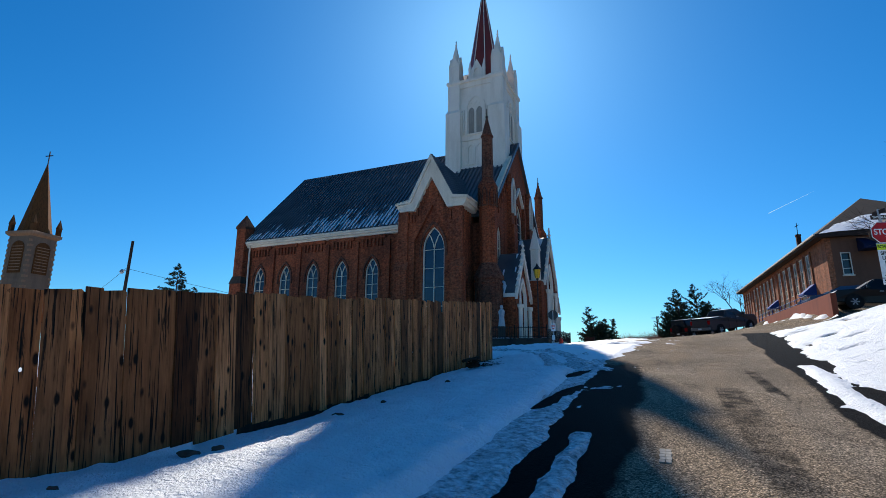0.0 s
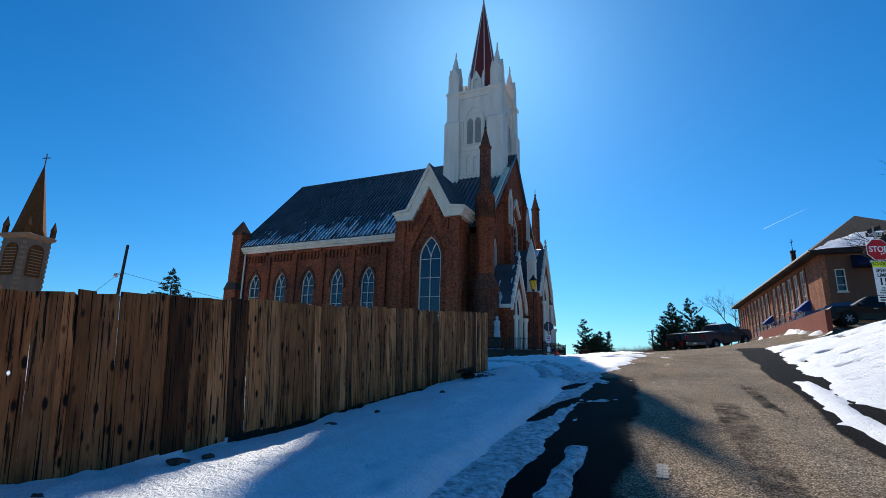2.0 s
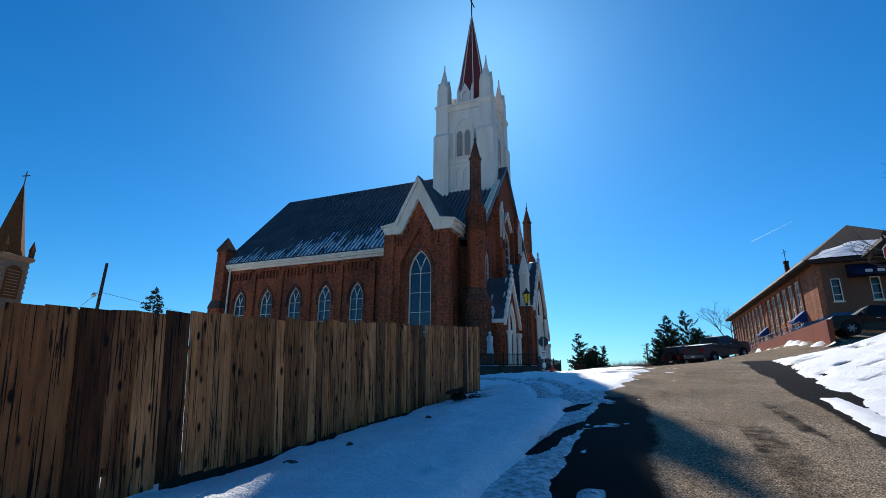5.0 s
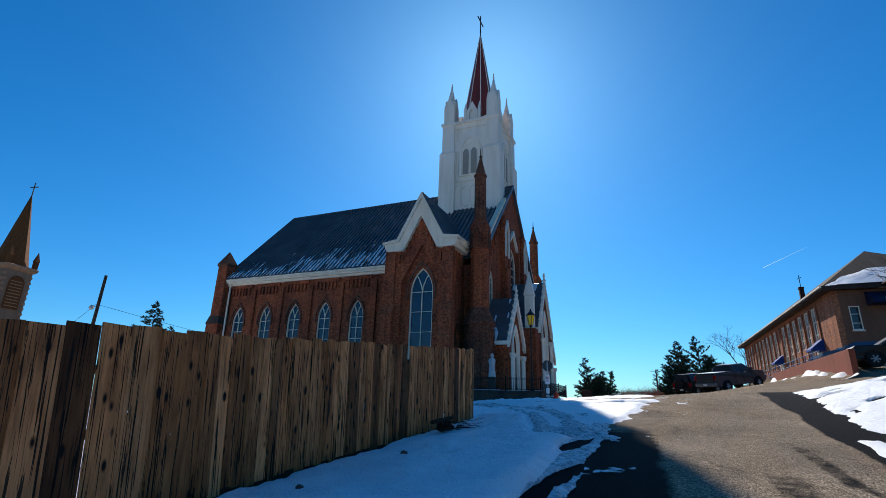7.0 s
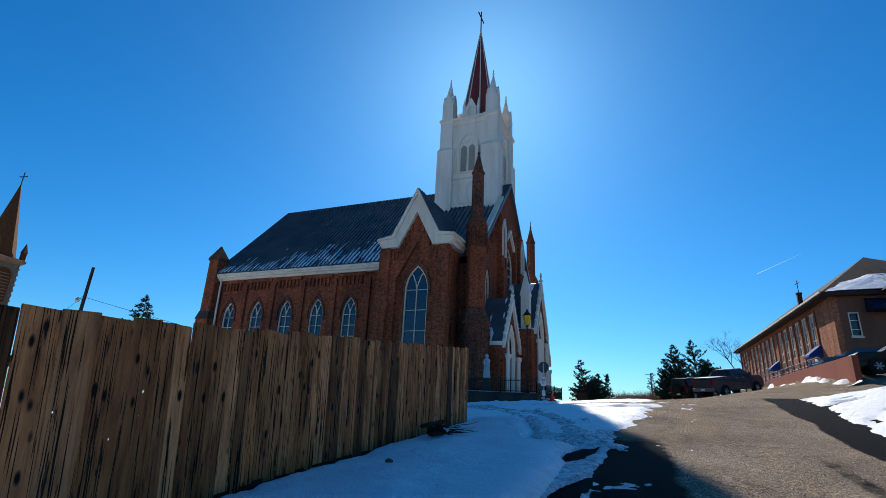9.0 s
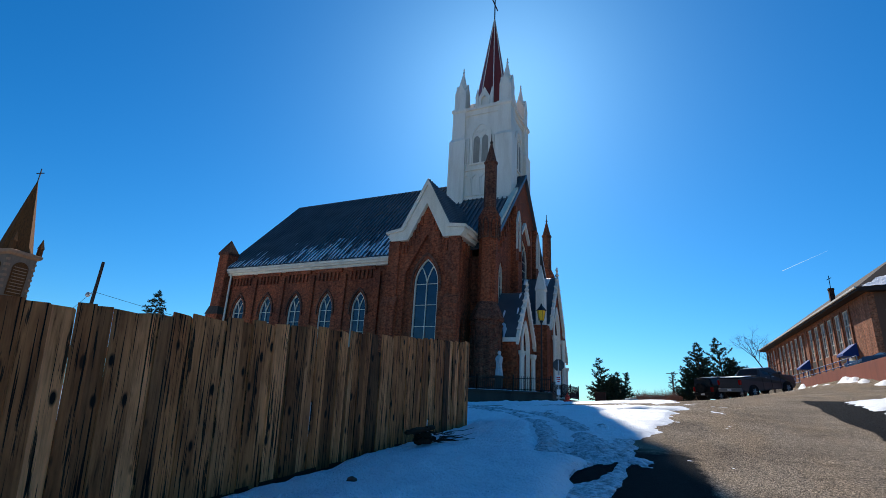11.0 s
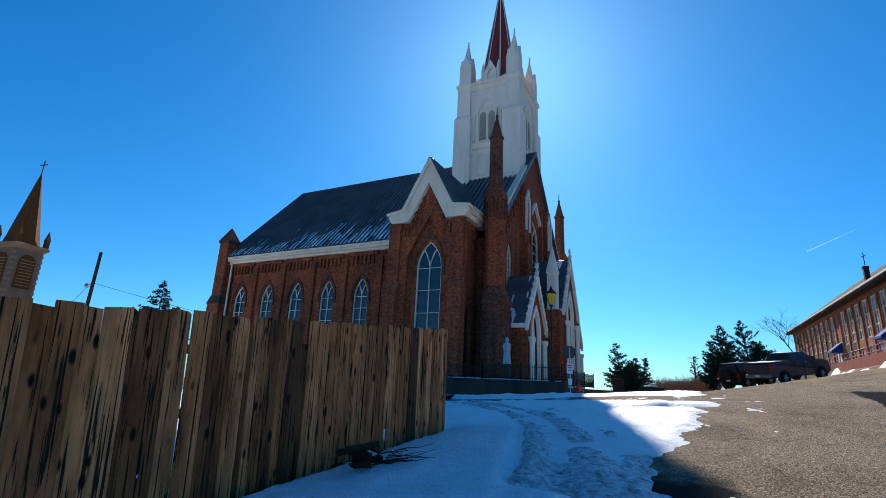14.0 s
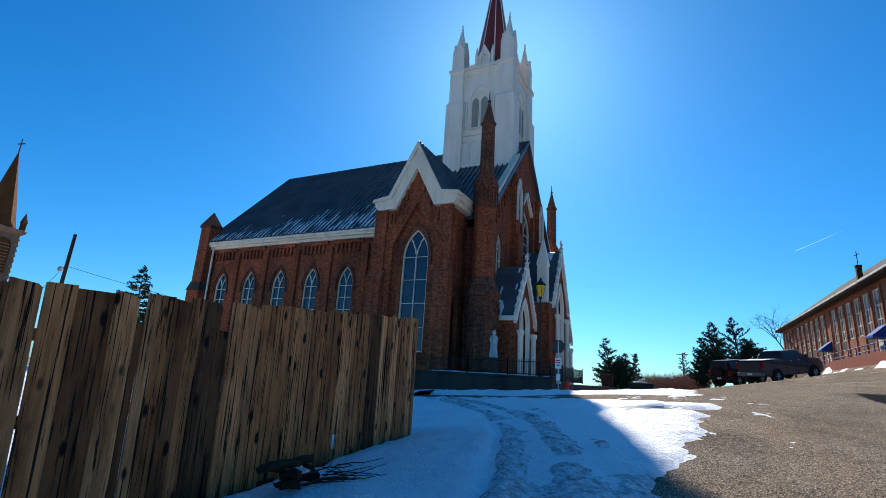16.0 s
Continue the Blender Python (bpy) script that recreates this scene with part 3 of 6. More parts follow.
RX0, RX1 = -41.4, -12.7
SLOPE_LEN = math.hypot(RIDGE_Y - 37.75, RIDGE_Z - 13.0)
roof = cpart("roof", slope(37.75, 13.08, RIDGE_Y, RIDGE_Z + 0.08, RX0, RX1), ROOF, "dark blue-grey standing-seam metal roof")
cpart("roof", slope(2 * RIDGE_Y - 37.75, 13.08, RIDGE_Y, RIDGE_Z + 0.08, RX0, RX1), ROOF)
cpart("ridge_cap", rod((RX0, RIDGE_Y, RIDGE_Z + 0.08), (RX1, RIDGE_Y, RIDGE_Z + 0.08), 0.12), ROOF)
seam_bm = box(-0.045, 0.045, 0, SLOPE_LEN, 0, 0.13)
seam_me = bpy.data.meshes.new("seam")
seam_bm.to_mesh(seam_me)
seam_bm.free()
seam_me.materials.append(ROOF)
tilt = math.degrees(math.atan2(RIDGE_Z - 13.0, RIDGE_Y - 37.75))
for i in range(66):
    shared("seam", seam_me, roof, church_inv @ pose(RX0 + 0.05 + i * 0.44, 37.75, 13.08, tilt, 0, 0))


# snow that has slid to the foot of the roof
def roof_snow():
    own_v, own_f = [], []
    step = 0.11
    nx_, ns = int(20.5 / step), int(4.2 / step)
    c, s = math.cos(radians(tilt)), math.sin(radians(tilt))
    for j in range(ns):
        for i in range(nx_):
            x, d = -41.2 + i * step, 0.1 + j * step
            n1 = curve_noise(x * 2.6, d * 0.55, 1.0, 40.0) + 0.5 * curve_noise(x * 6.0, d * 1.3, 1.0, 43.0) + 0.5 * curve_noise(x * 0.4, d * 0.3, 1.0, 47.0)
            lim = 1.1 + 2.2 * smooth(-39, -29, x) + 0.5 * smooth(-26, -21, x)
            full = 1.0 if x < -39.4 and d < 1.4 else 0.0
            h = 0.06 * (n1 * 1.7 + 0.4 - 0.7 * smooth(lim * 0.45, lim * 1.5, d) * 1.6 + full) - 0.008
            h = max(-0.1, min(0.07, h))
            own_v.append((x, 37.75 + d * c - h * s, 13.09 + d * s + h * c))
    for j in range(ns - 1):
        for i in range(nx_ - 1):
            own_f.append((j * nx_ + i, j * nx_ + i + 1, (j + 1) * nx_ + i + 1, (j + 1) * nx_ + i))
    me = bpy.data.meshes.new("roof_snow")
    me.from_pydata(own_v, [], own_f)
    me.materials.append(SNOW)
    for p in me.polygons:
        p.use_smooth = True
    tagged(new("roof_snow", me), "streaks of melting snow on the metal church roof", "snow", kind="stuff")


roof_snow()

# side gable bay with the tall window
GX, GY = -17.1, 35.3
GL, GR = -19.75, -14.6
hood = [(GX - 1.68, 2.8), (GX + 1.68, 2.8), (GX + 1.68, 10.7), (GX, 13.7), (GX - 1.68, 10.7)]
cpart("wall", prism([(GL, BASE - 0.6), (GR, BASE - 0.6), (GR, 13.5), (GX + 1.75, 13.6), (GX, 17.2), (GX - 1.75, 13.6), (GL, 13.5)], 0.35, facing_south(GY), [hood]), BRICK)
cpart("wall", prism(hood, 0.5, facing_south(GY + 0.3), [lancet(GX, 1.0, 3.6, 9.9, 11.85)]), BRICK)
tracery_window(facing_south(GY + 0.3), GX, 1.0, 3.6, 9.9, 11.85, 4, "tall_window")
arch = prism(arch_band(GX, 1.28, 1.12, 9.3, 9.9, 12.35, 12.08), 0.16, facing_south(GY + 0.2))
cpart("hood_mould", arch, DARK_BRICK)
cpart("wall", prism([(GY + 0.3, BASE - 0.6), (NAVE_Y, BASE - 0.6), (NAVE_Y, 13.4), (GY + 0.3, 13.4)], 0.5, facing_east(GR), [lancet(36.9, 0.5, 2.2, 6.2, 7.6)]), BRICK)
cpart("niche_door", prism(lancet(36.9, 0.5, 2.2, 6.2, 7.6), 0.1, facing_east(GR - 0.3)), IRON, "dark recessed pointed doorway")
cpart("wall", box(GL, GL + 0.5, GY + 0.3, NAVE_Y, BASE - 0.6, 13.4), BRICK)
for x0, x1 in ((GL - 0.5, GL + 0.42), (GR - 0.55, GR + 0.3)):
    b = box(x0 - 0.12, x1 + 0.12, GY - 0.5, GY + 0.2, BASE - 0.4, 8.2)
    prism([(GY - 0.5, 8.2), (GY + 0.1, 8.2), (GY + 0.1, 8.9), (GY - 0.2, 8.9)], x1 - x0 + 0.24, lambda a, c, d, x1=x1: Vector((x1 + 0.12 - d, a, c)), bm=b)
    box(x0, x1, GY - 0.2, GY + 0.2, 8.2, 13.3, b)
    cpart("buttress", b, BRICK)
    cpart("weathering", prism([(GY - 0.56, 8.2), (GY - 0.1, 8.2), (GY - 0.1, 8.95), (GY - 0.18, 8.95)], x1 - x0 + 0.34, lambda a, c, d, x1=x1: Vector((x1 + 0.17 - d, a, c))), BRICK)
# drops of the corbel table under the raking cornice
for s in (-1, 1):
    for k in range(7):
        t = (k + 0.6) / 7.4
        x, z = GX + s * (2.45 - 2.2 * t), 13.0 + 2.6 * max(0.0, t - 0.35) / 0.65
        cpart("corbel", box(x - 0.1, x + 0.1, GY - 0.12, GY + 0.05, z - 0.75, z, bevel=0.03), BRICK)
for k in range(5):
    y = GY + 0.35 + k * 0.48
    cpart("corbel", box(GR - 0.05, GR + 0.12, y - 0.1, y + 0.1, 12.3, 13.25, bevel=0.03), BRICK)


def raking(sign):
    """One half of the white gable cornice, with its level return at the foot."""
    o = [(GX, 18.0), (GX, 16.1), (GX + sign * 1.5, 13.25), (GX + sign * 2.95, 13.25), (GX + sign * 3.2, 13.6), (GX + sign * 3.2, 13.95), (GX + sign * 1.95, 14.15)]
    b = prism(o, 0.6, facing_south(GY - 0.36))
    o2 = [(GX, 18.1), (GX, 17.6), (GX + sign * 1.85, 13.98), (GX + sign * 3.35, 13.8), (GX + sign * 3.35, 14.02), (GX + sign * 2.05, 14.22)]
    return prism(o2, 0.85, facing_south(GY - 0.5), bm=b)


for s in (-1, 1):
    cpart("gable_cornice", raking(s), CREAM, "cream wooden gable cornice")
    xe = GX + s * 3.2
    for x0, x1, z0, z1 in ((xe - s * 0.75, xe - s * 0.2, 13.25, 13.62), (xe - s * 0.75, xe, 13.6, 13.96), (xe - s * 0.75, xe + s * 0.15, 13.94, 14.06)):
        cpart("gable_cornice", box(min(x0, x1), max(x0, x1), GY + 0.2, NAVE_Y - 0.1, z0, z1), CREAM)
    cpart("roof", box(min(GX + s * 1.7, xe), max(GX + s * 1.7, xe), GY - 0.3, NAVE_Y + 0.4, 13.98, 14.08), ROOF)


def gable_roof(name, cx, y0, y1, half, z0, z1, t=0.1):
    """Two slopes of a small roof whose ridge runs along y."""
    out = []
    for s in (-1, 1):
        own = bmesh.new()
        n_ = Vector((s * (z1 - z0), 0, half)).normalized()
        top = [Vector((cx, y0, z1)), Vector((cx, y1, z1)), Vector((cx + s * half, y1, z0)), Vector((cx + s * half, y0, z0))]
        v = [own.verts.new(p + n_ * t * 0.5) for p in top] + [own.verts.new(p - n_ * t) for p in top]
        for q in ((0, 1, 2, 3), (7, 6, 5, 4), (0, 4, 5, 1), (1, 5, 6, 2), (2, 6, 7, 3), (3, 7, 4, 0)):
            own.faces.new([v[i] for i in q])
        out.append(cpart(name, own, ROOF))
    return out


for s, r in zip((-1, 1), gable_roof("roof", GX, GY - 0.45, 43.0, 2.15, 14.02, 18.1)):
    for k in range(17):
        y = GY - 0.3 + k * 0.44
        a = Vector((GX + s * 0.07, y, 18.12))
        b = Vector((GX + s * 2.15, y, 14.16))
        cpart("seam", rod(a, b, 0.03, sides=4), ROOF, "", r)

# octagonal corner turrets, rebuilt at the far corner
def corner_turret(cy):
    low = tube([(1.12, BASE - 0.5), (1.12, 7.3), (1.27, 7.4), (1.27, 7.6), (0.74, 8.75)], 8, -13.0, cy, turn=math.pi / 8)
    t = cpart("turret", low, DARK_BRICK, "octagonal weathered brick corner turret")
    cpart("shaft", tube([(0.74, 8.6), (0.74, 14.6), (0.86, 14.8), (0.86, 15.5), (0.5, 16.2)], 8, -13.0, cy, turn=math.pi / 8), BRICK, "", t)
    cpart("pinnacle", tube([(0.5, 16.0), (0.48, 20.0), (0.56, 20.05), (0.56, 20.2), (0.44, 20.35), (0.07, 21.9)], 8, -13.0, cy, turn=math.pi / 8), DARK_BRICK, "", t)
    cpart("finial", tube([(0.05, 21.8), (0.14, 22.0), (0.05, 22.15), (0.03, 22.8)], 6, -13.0, cy), STONE, "", t)
    cpart("string_course", tube([(1.16, 6.95), (1.21, 7.05), (1.16, 7.15)], 8, -13.0, cy, turn=math.pi / 8), DARK_BRICK, "", t)
    # blind lancets round the foot
    for k in range(8):
        a = math.pi / 8 * 2 * k - math.pi / 2
        if math.sin(a) > 0.5:
            continue
        rot = Matrix.Translation((-13.0, cy, 0)) @ Matrix.Rotation(a + math.pi / 2, 4, "Z")
        rim = prism(lancet(0, 0.38, 3.0, 5.9, 6.9), 0.12, lambda p, q, c: rot @ Vector((p, -1.035 - 0.06 + c, q)), [lancet(0, 0.27, 3.1, 5.9, 6.75)])
        cpart("blind_arch", rim, DARK_BRICK, "", t)
        rim = prism(lancet(0, 0.24, 13.6, 14.7, 15.3), 0.1, lambda p, q, c: rot @ Vector((p, -0.795 - 0.05 + c, q)), [lancet(0, 0.16, 13.7, 14.7, 15.15)])
        cpart("blind_arch", rim, DARK_BRICK, "", t)


corner_turret(37.7)
corner_turret(56.7)
# pinnacled buttresses at the far end of the nave
for cy in (38.2, 56.2):
    b = box(-42.2, -40.6, cy - 0.75, cy + 0.7, BASE - 0.6, 8.6)
    box(-42.0, -40.75, cy - 0.6, cy + 0.6, 8.6, 14.6, b)
    t = cpart("buttress", b, BRICK)
    cpart("cap", tube([(1.2, 8.5), (0.9, 9.3)], 4, -41.4, cy, turn=math.pi / 4), STONE, "", t)
    cpart("cap", tube([(0.86, 14.5), (1.0, 14.6), (1.0, 14.8), (0.05, 16.2)], 4, -41.4, cy, turn=math.pi / 4), DARK_BRICK, "", t)
cpart("downpipe", rod((-40.35, NAVE_Y - 0.35, 12.8), (-40.35, NAVE_Y - 0.25, 1.6), 0.09, sides=8), CREAM, "pale metal downpipe")

# street front
FX = EAST_X
front = [(NAVE_Y, BASE - 0.6), (BACK_Y, BASE - 0.6), (BACK_Y, 13.6), (RIDGE_Y, 23.2), (NAVE_Y, 13.6)]
fw = [lancet(40.75, 0.62, 8.0, 11.6, 12.8), lancet(53.65, 0.62, 8.0, 11.6, 12.8), lancet(47.2, 1.5, 11.2, 14.6, 16.6)]
cpart("wall", prism(front, 0.6, facing_east(FX), fw), BRICK)
for cy in (40.75, 53.65):
    tracery_window(facing_east(FX), cy, 0.62, 8.0, 11.6, 12.8, 4)
tracery_window(facing_east(FX), 47.2, 1.5, 11.2, 14.6, 16.6, 4)
for s in (-1, 1):
    o = [(RIDGE_Y + s * 2.6, 21.0), (RIDGE_Y + s * 2.6, 20.45), (RIDGE_Y + s * 8.85, 13.5), (RIDGE_Y + s * 9.3, 13.5), (RIDGE_Y + s * 9.3, 13.9)]
    cpart("raking_cornice", prism(o, 0.5, facing_east(FX + 0.22)), CREAM, "cream raking cornice of the street front")
    for k in range(9):
        t = (k + 0.5) / 9
        y, z = RIDGE_Y + s * (8.2 - 5.0 * t), 13.2 + 5.7 * t
        cpart("corbel", box(FX - 0.05, FX + 0.16, y - 0.11, y + 0.11, z - 0.9, z, bevel=0.03), BRICK)
    # stepped brick piers flanking the tower, with white canopied niches
    y0 = RIDGE_Y + s * 3.4
    pier = box(FX, FX + 0.7, y0 - 0.55, y0 + 0.55, BASE - 0.5, 13.5)
    box(FX, FX + 0.45, y0 - 0.5, y0 + 0.5, 13.5, 18.6, pier)
    cpart("pier", pier, BRICK)
    cpart("canopy", prism([(y0 - 0.5, 14.6), (y0 - 0.38, 14.6), (y0 - 0.38, 17.2), (y0, 18.0), (y0 + 0.38, 17.2), (y0 + 0.38, 14.6), (y0 + 0.5, 14.6), (y0 + 0.5, 17.3), (y0, 18.3), (y0 - 0.5, 17.3)], 0.2, facing_east(FX + 0.62)), WHITE, "white wooden canopied niche")
    y1 = RIDGE_Y + s * 1.7
    cpart("pilaster", box(FX, FX + 0.3, y1 - 0.2, y1 + 0.2, BASE, 18.0), BRICK)
cpart("canopy", prism([(45.45, 14.0), (45.6, 14.0), (45.6, 16.4), (47.2, 18.1), (48.8, 16.4), (48.8, 14.0), (48.95, 14.0), (48.95, 16.5), (47.2, 18.4), (45.45, 16.5)], 0.3, facing_east(FX + 0.25)), WHITE)

# ---- bell tower ----
TX, TY, TW = -16.53, 47.2, 2.85
tower = cpart("tower", box(TX - TW, TX + TW, TY - TW, TY + TW, 12.5, 30.0), WHITE, "white painted wooden bell tower")
tower_place = {"south": facing_south(TY - TW), "east": lambda a, b, c: Vector((TX + TW - c, a - TX + TY, b)), "north": lambda a, b, c: Vector((a, TY + TW - c, b)), "west": lambda a, b, c: Vector((TX - TW + c, a - TX + TY, b))}
LOUVRE = painted("grey_louvre_boards", (0.36, 0.33, 0.28), (0.22, 0.2, 0.17), 0.8, 2.0)
for side, pl in tower_place.items():
    out = lambda a, b, c, pl=pl: pl(a, b, -c)
    # belfry opening: surround, two louvred lights and tracery above
    sur = prism(lancet(TX, 1.12, 23.9, 26.9, 28.6), 0.16, out, [lancet(TX, 0.9, 24.0, 26.9, 28.3)])
    cpart("belfry_window", sur, WHITE, "", tower)
    cpart("tympanum", prism([p for p in lancet(TX, 0.92, 26.5, 26.9, 28.32)], 0.05, out), WHITE, "", tower)
    for s in (-1, 1):
        cx = TX + s * 0.44
        cpart("louvre", prism(lancet(cx, 0.34, 24.05, 26.5, 27.05), 0.05, lambda a, b, c, pl=pl: pl(a, b, -0.02 - c)), LOUVRE, "grey louvred belfry light", tower)
        lv = bmesh.new()
        for k in range(9):
            z = 24.2 + k * 0.26
            prism([(cx - 0.29, z), (cx + 0.29, z), (cx + 0.29, z + 0.05), (cx - 0.29, z + 0.05)], 0.1, out, bm=lv)
        cpart("louvre_slat", lv, LOUVRE, "", tower)
        cpart("light_frame", prism(lancet(cx, 0.42, 24.0, 26.5, 27.2), 0.13, out, [lancet(cx, 0.34, 24.06, 26.5, 27.05)]), WHITE, "", tower)
        # blind trefoil rings in the head
        ring = [(cx * 0.62 + TX * 0.38 + 0.26 * math.cos(a), 27.5 + 0.24 * math.sin(a)) for a in [i * math.pi / 6 for i in range(12)]]
        inner = [(cx * 0.62 + TX * 0.38 + 0.17 * math.cos(a), 27.5 + 0.16 * math.sin(a)) for a in [i * math.pi / 6 for i in range(12)]]
        cpart("trefoil", prism(ring, 0.12, out, [inner]), WHITE, "", tower)
        # slim colonnettes either side
        for q in (1.3, 1.55):
            cpart("colonnette", prism([(TX + s * q - 0.06, 24.0), (TX + s * q + 0.06, 24.0), (TX + s * q + 0.06, 26.9), (TX + s * q - 0.06, 26.9)], 0.14, out), WHITE, "", tower)
        # blind arches of the lower stage
    for k in range(4):
        cx = TX - 1.43 + k * 0.95
        cpart("blind_arch", prism(lancet(cx, 0.46, 20.6, 22.3, 22.95), 0.1, out, [lancet(cx, 0.34, 20.7, 22.3, 22.78)]), WHITE, "", tower)
    sb = prism([(TX - TW, 23.3), (TX + TW, 23.3), (TX + TW, 23.55), (TX - TW, 23.55)], 0.14, out)
    cpart("string_course", sb, WHITE, "", tower)
    cpart("string_course", prism([(TX - TW, 20.2), (TX + TW, 20.2), (TX + TW, 20.4), (TX - TW, 20.4)], 0.14, out), WHITE, "", tower)
    cr = prism([(TX - TW, 29.5), (TX + TW, 29.5), (TX + TW, 30.05), (TX - TW, 30.05)], 0.12, out)
    prism([(TX - TW - 0.2, 30.05), (TX + TW + 0.2, 30.05), (TX + TW + 0.2, 30.35), (TX - TW - 0.2, 30.35)], 0.3, out, bm=cr)
    cpart("cornice", cr, WHITE, "", tower)
    # gablet at the foot of the spire, with two little pinnacles
    gb = prism([(TX - 0.62, 30.3), (TX + 0.62, 30.3), (TX + 0.62, 31.75), (TX, 33.0), (TX - 0.62, 31.75)], 0.5, lambda a, b, c, pl=pl: pl(a, b, 0.35 + c), [lancet(TX, 0.33, 30.6, 31.4, 31.95)])
    prism(lancet(TX, 0.36, 30.6, 31.4, 31.95), 0.1, lambda a, b, c, pl=pl: pl(a, b, 0.55 + c), bm=gb)
    g = cpart("gablet", gb, WHITE, "", tower)
    for s in (-1, 1):
        pp = pl(TX + s * 0.8, 0, 0.5)
        cpart("pinnacle", tube([(0.19, 30.3), (0.19, 31.7), (0.24, 31.8), (0.03, 32.9)], 4, pp.x, pp.y, turn=math.pi / 4), WHITE, "", tower)
cpart("tower_deck", box(TX - TW - 0.1, TX + TW + 0.1, TY - TW - 0.1, TY + TW + 0.1, 30.2, 30.4), SPIRE_RED, "", tower)
for sx in (-1, 1):
    for sy in (-1, 1):
        px_, py_ = TX + sx * (TW - 0.42), TY + sy * (TW - 0.42)
        # corner buttress in three stages
        bb = box(px_ - 0.86, px_ + 0.86, py_ - 0.86, py_ + 0.86, 12.5, 26.6)
        box(px_ - 0.68, px_ + 0.68, py_ - 0.68, py_ + 0.68, 26.6, 30.1, bb)
        c = cpart("corner_buttress", bb, WHITE, "", tower)
        cpart("offset", tube([(1.23, 26.5), (1.26, 26.6), (0.96, 27.0)], 4, px_, py_, turn=math.pi / 4), WHITE, "", tower)
        cpart("band", tube([(1.0, 29.95), (1.14, 30.1), (1.14, 30.35), (1.0, 30.45)], 4, px_, py_, turn=math.pi / 4), WHITE, "", tower)
        pin = box(px_ - 0.6, px_ + 0.6, py_ - 0.6, py_ + 0.6, 30.3, 32.5)
        p = cpart("pinnacle", pin, WHITE, "", tower)
        for k in range(4):
            rot = Matrix.Translation((px_, py_, 0)) @ Matrix.Rotation(k * math.pi / 2, 4, "Z")
            cpart("pinnacle_gable", prism([(-0.6, 32.35), (0.6, 32.35), (0, 33.7)], 0.6, lambda a, b, cc: rot @ Vector((a, -0.63 + cc, b))), WHITE, "", tower)
            cpart("crocket", tube([(0.08, 33.0), (0.12, 33.15), (0.02, 33.4)], 5, *(rot @ Vector((0.45, 0.45, 0))).xy), WHITE, "", tower)
        cpart("pinnacle_spire", tube([(0.66, 32.6), (0.06, 35.3)], 4, px_, py_, turn=math.pi / 4), WHITE, "", tower)
        cpart("finial", tube([(0.04, 35.1), (0.13, 35.35), (0.04, 35.5), (0.09, 35.65), (0.02, 35.9)], 6, px_, py_), WHITE, "", tower)
spire = cpart("spire", tube([(2.15, 30.3), (1.95, 31.0), (0.06, 43.6)], 8, TX, TY, turn=math.pi / 8), SPIRE_RED, "tall red-brown octagonal spire")
for k in range(8):
    a = math.pi / 8 + k * math.pi / 4
    cpart("rib", rod((TX + 1.97 * math.cos(a), TY + 1.97 * math.sin(a), 31.0), (TX + 0.07 * math.cos(a), TY + 0.07 * math.sin(a), 43.6), 0.06, 0.03, 5), WHITE, "white spire rib", spire)
cross = rod((TX, TY, 43.4), (TX, TY, 46.6), 0.07, sides=6)
rod((TX, TY - 0.95, 45.75), (TX, TY + 0.95, 45.75), 0.07, sides=6, bm=cross)
cpart("cross", cross, IRON, "dark metal cross on the spire")

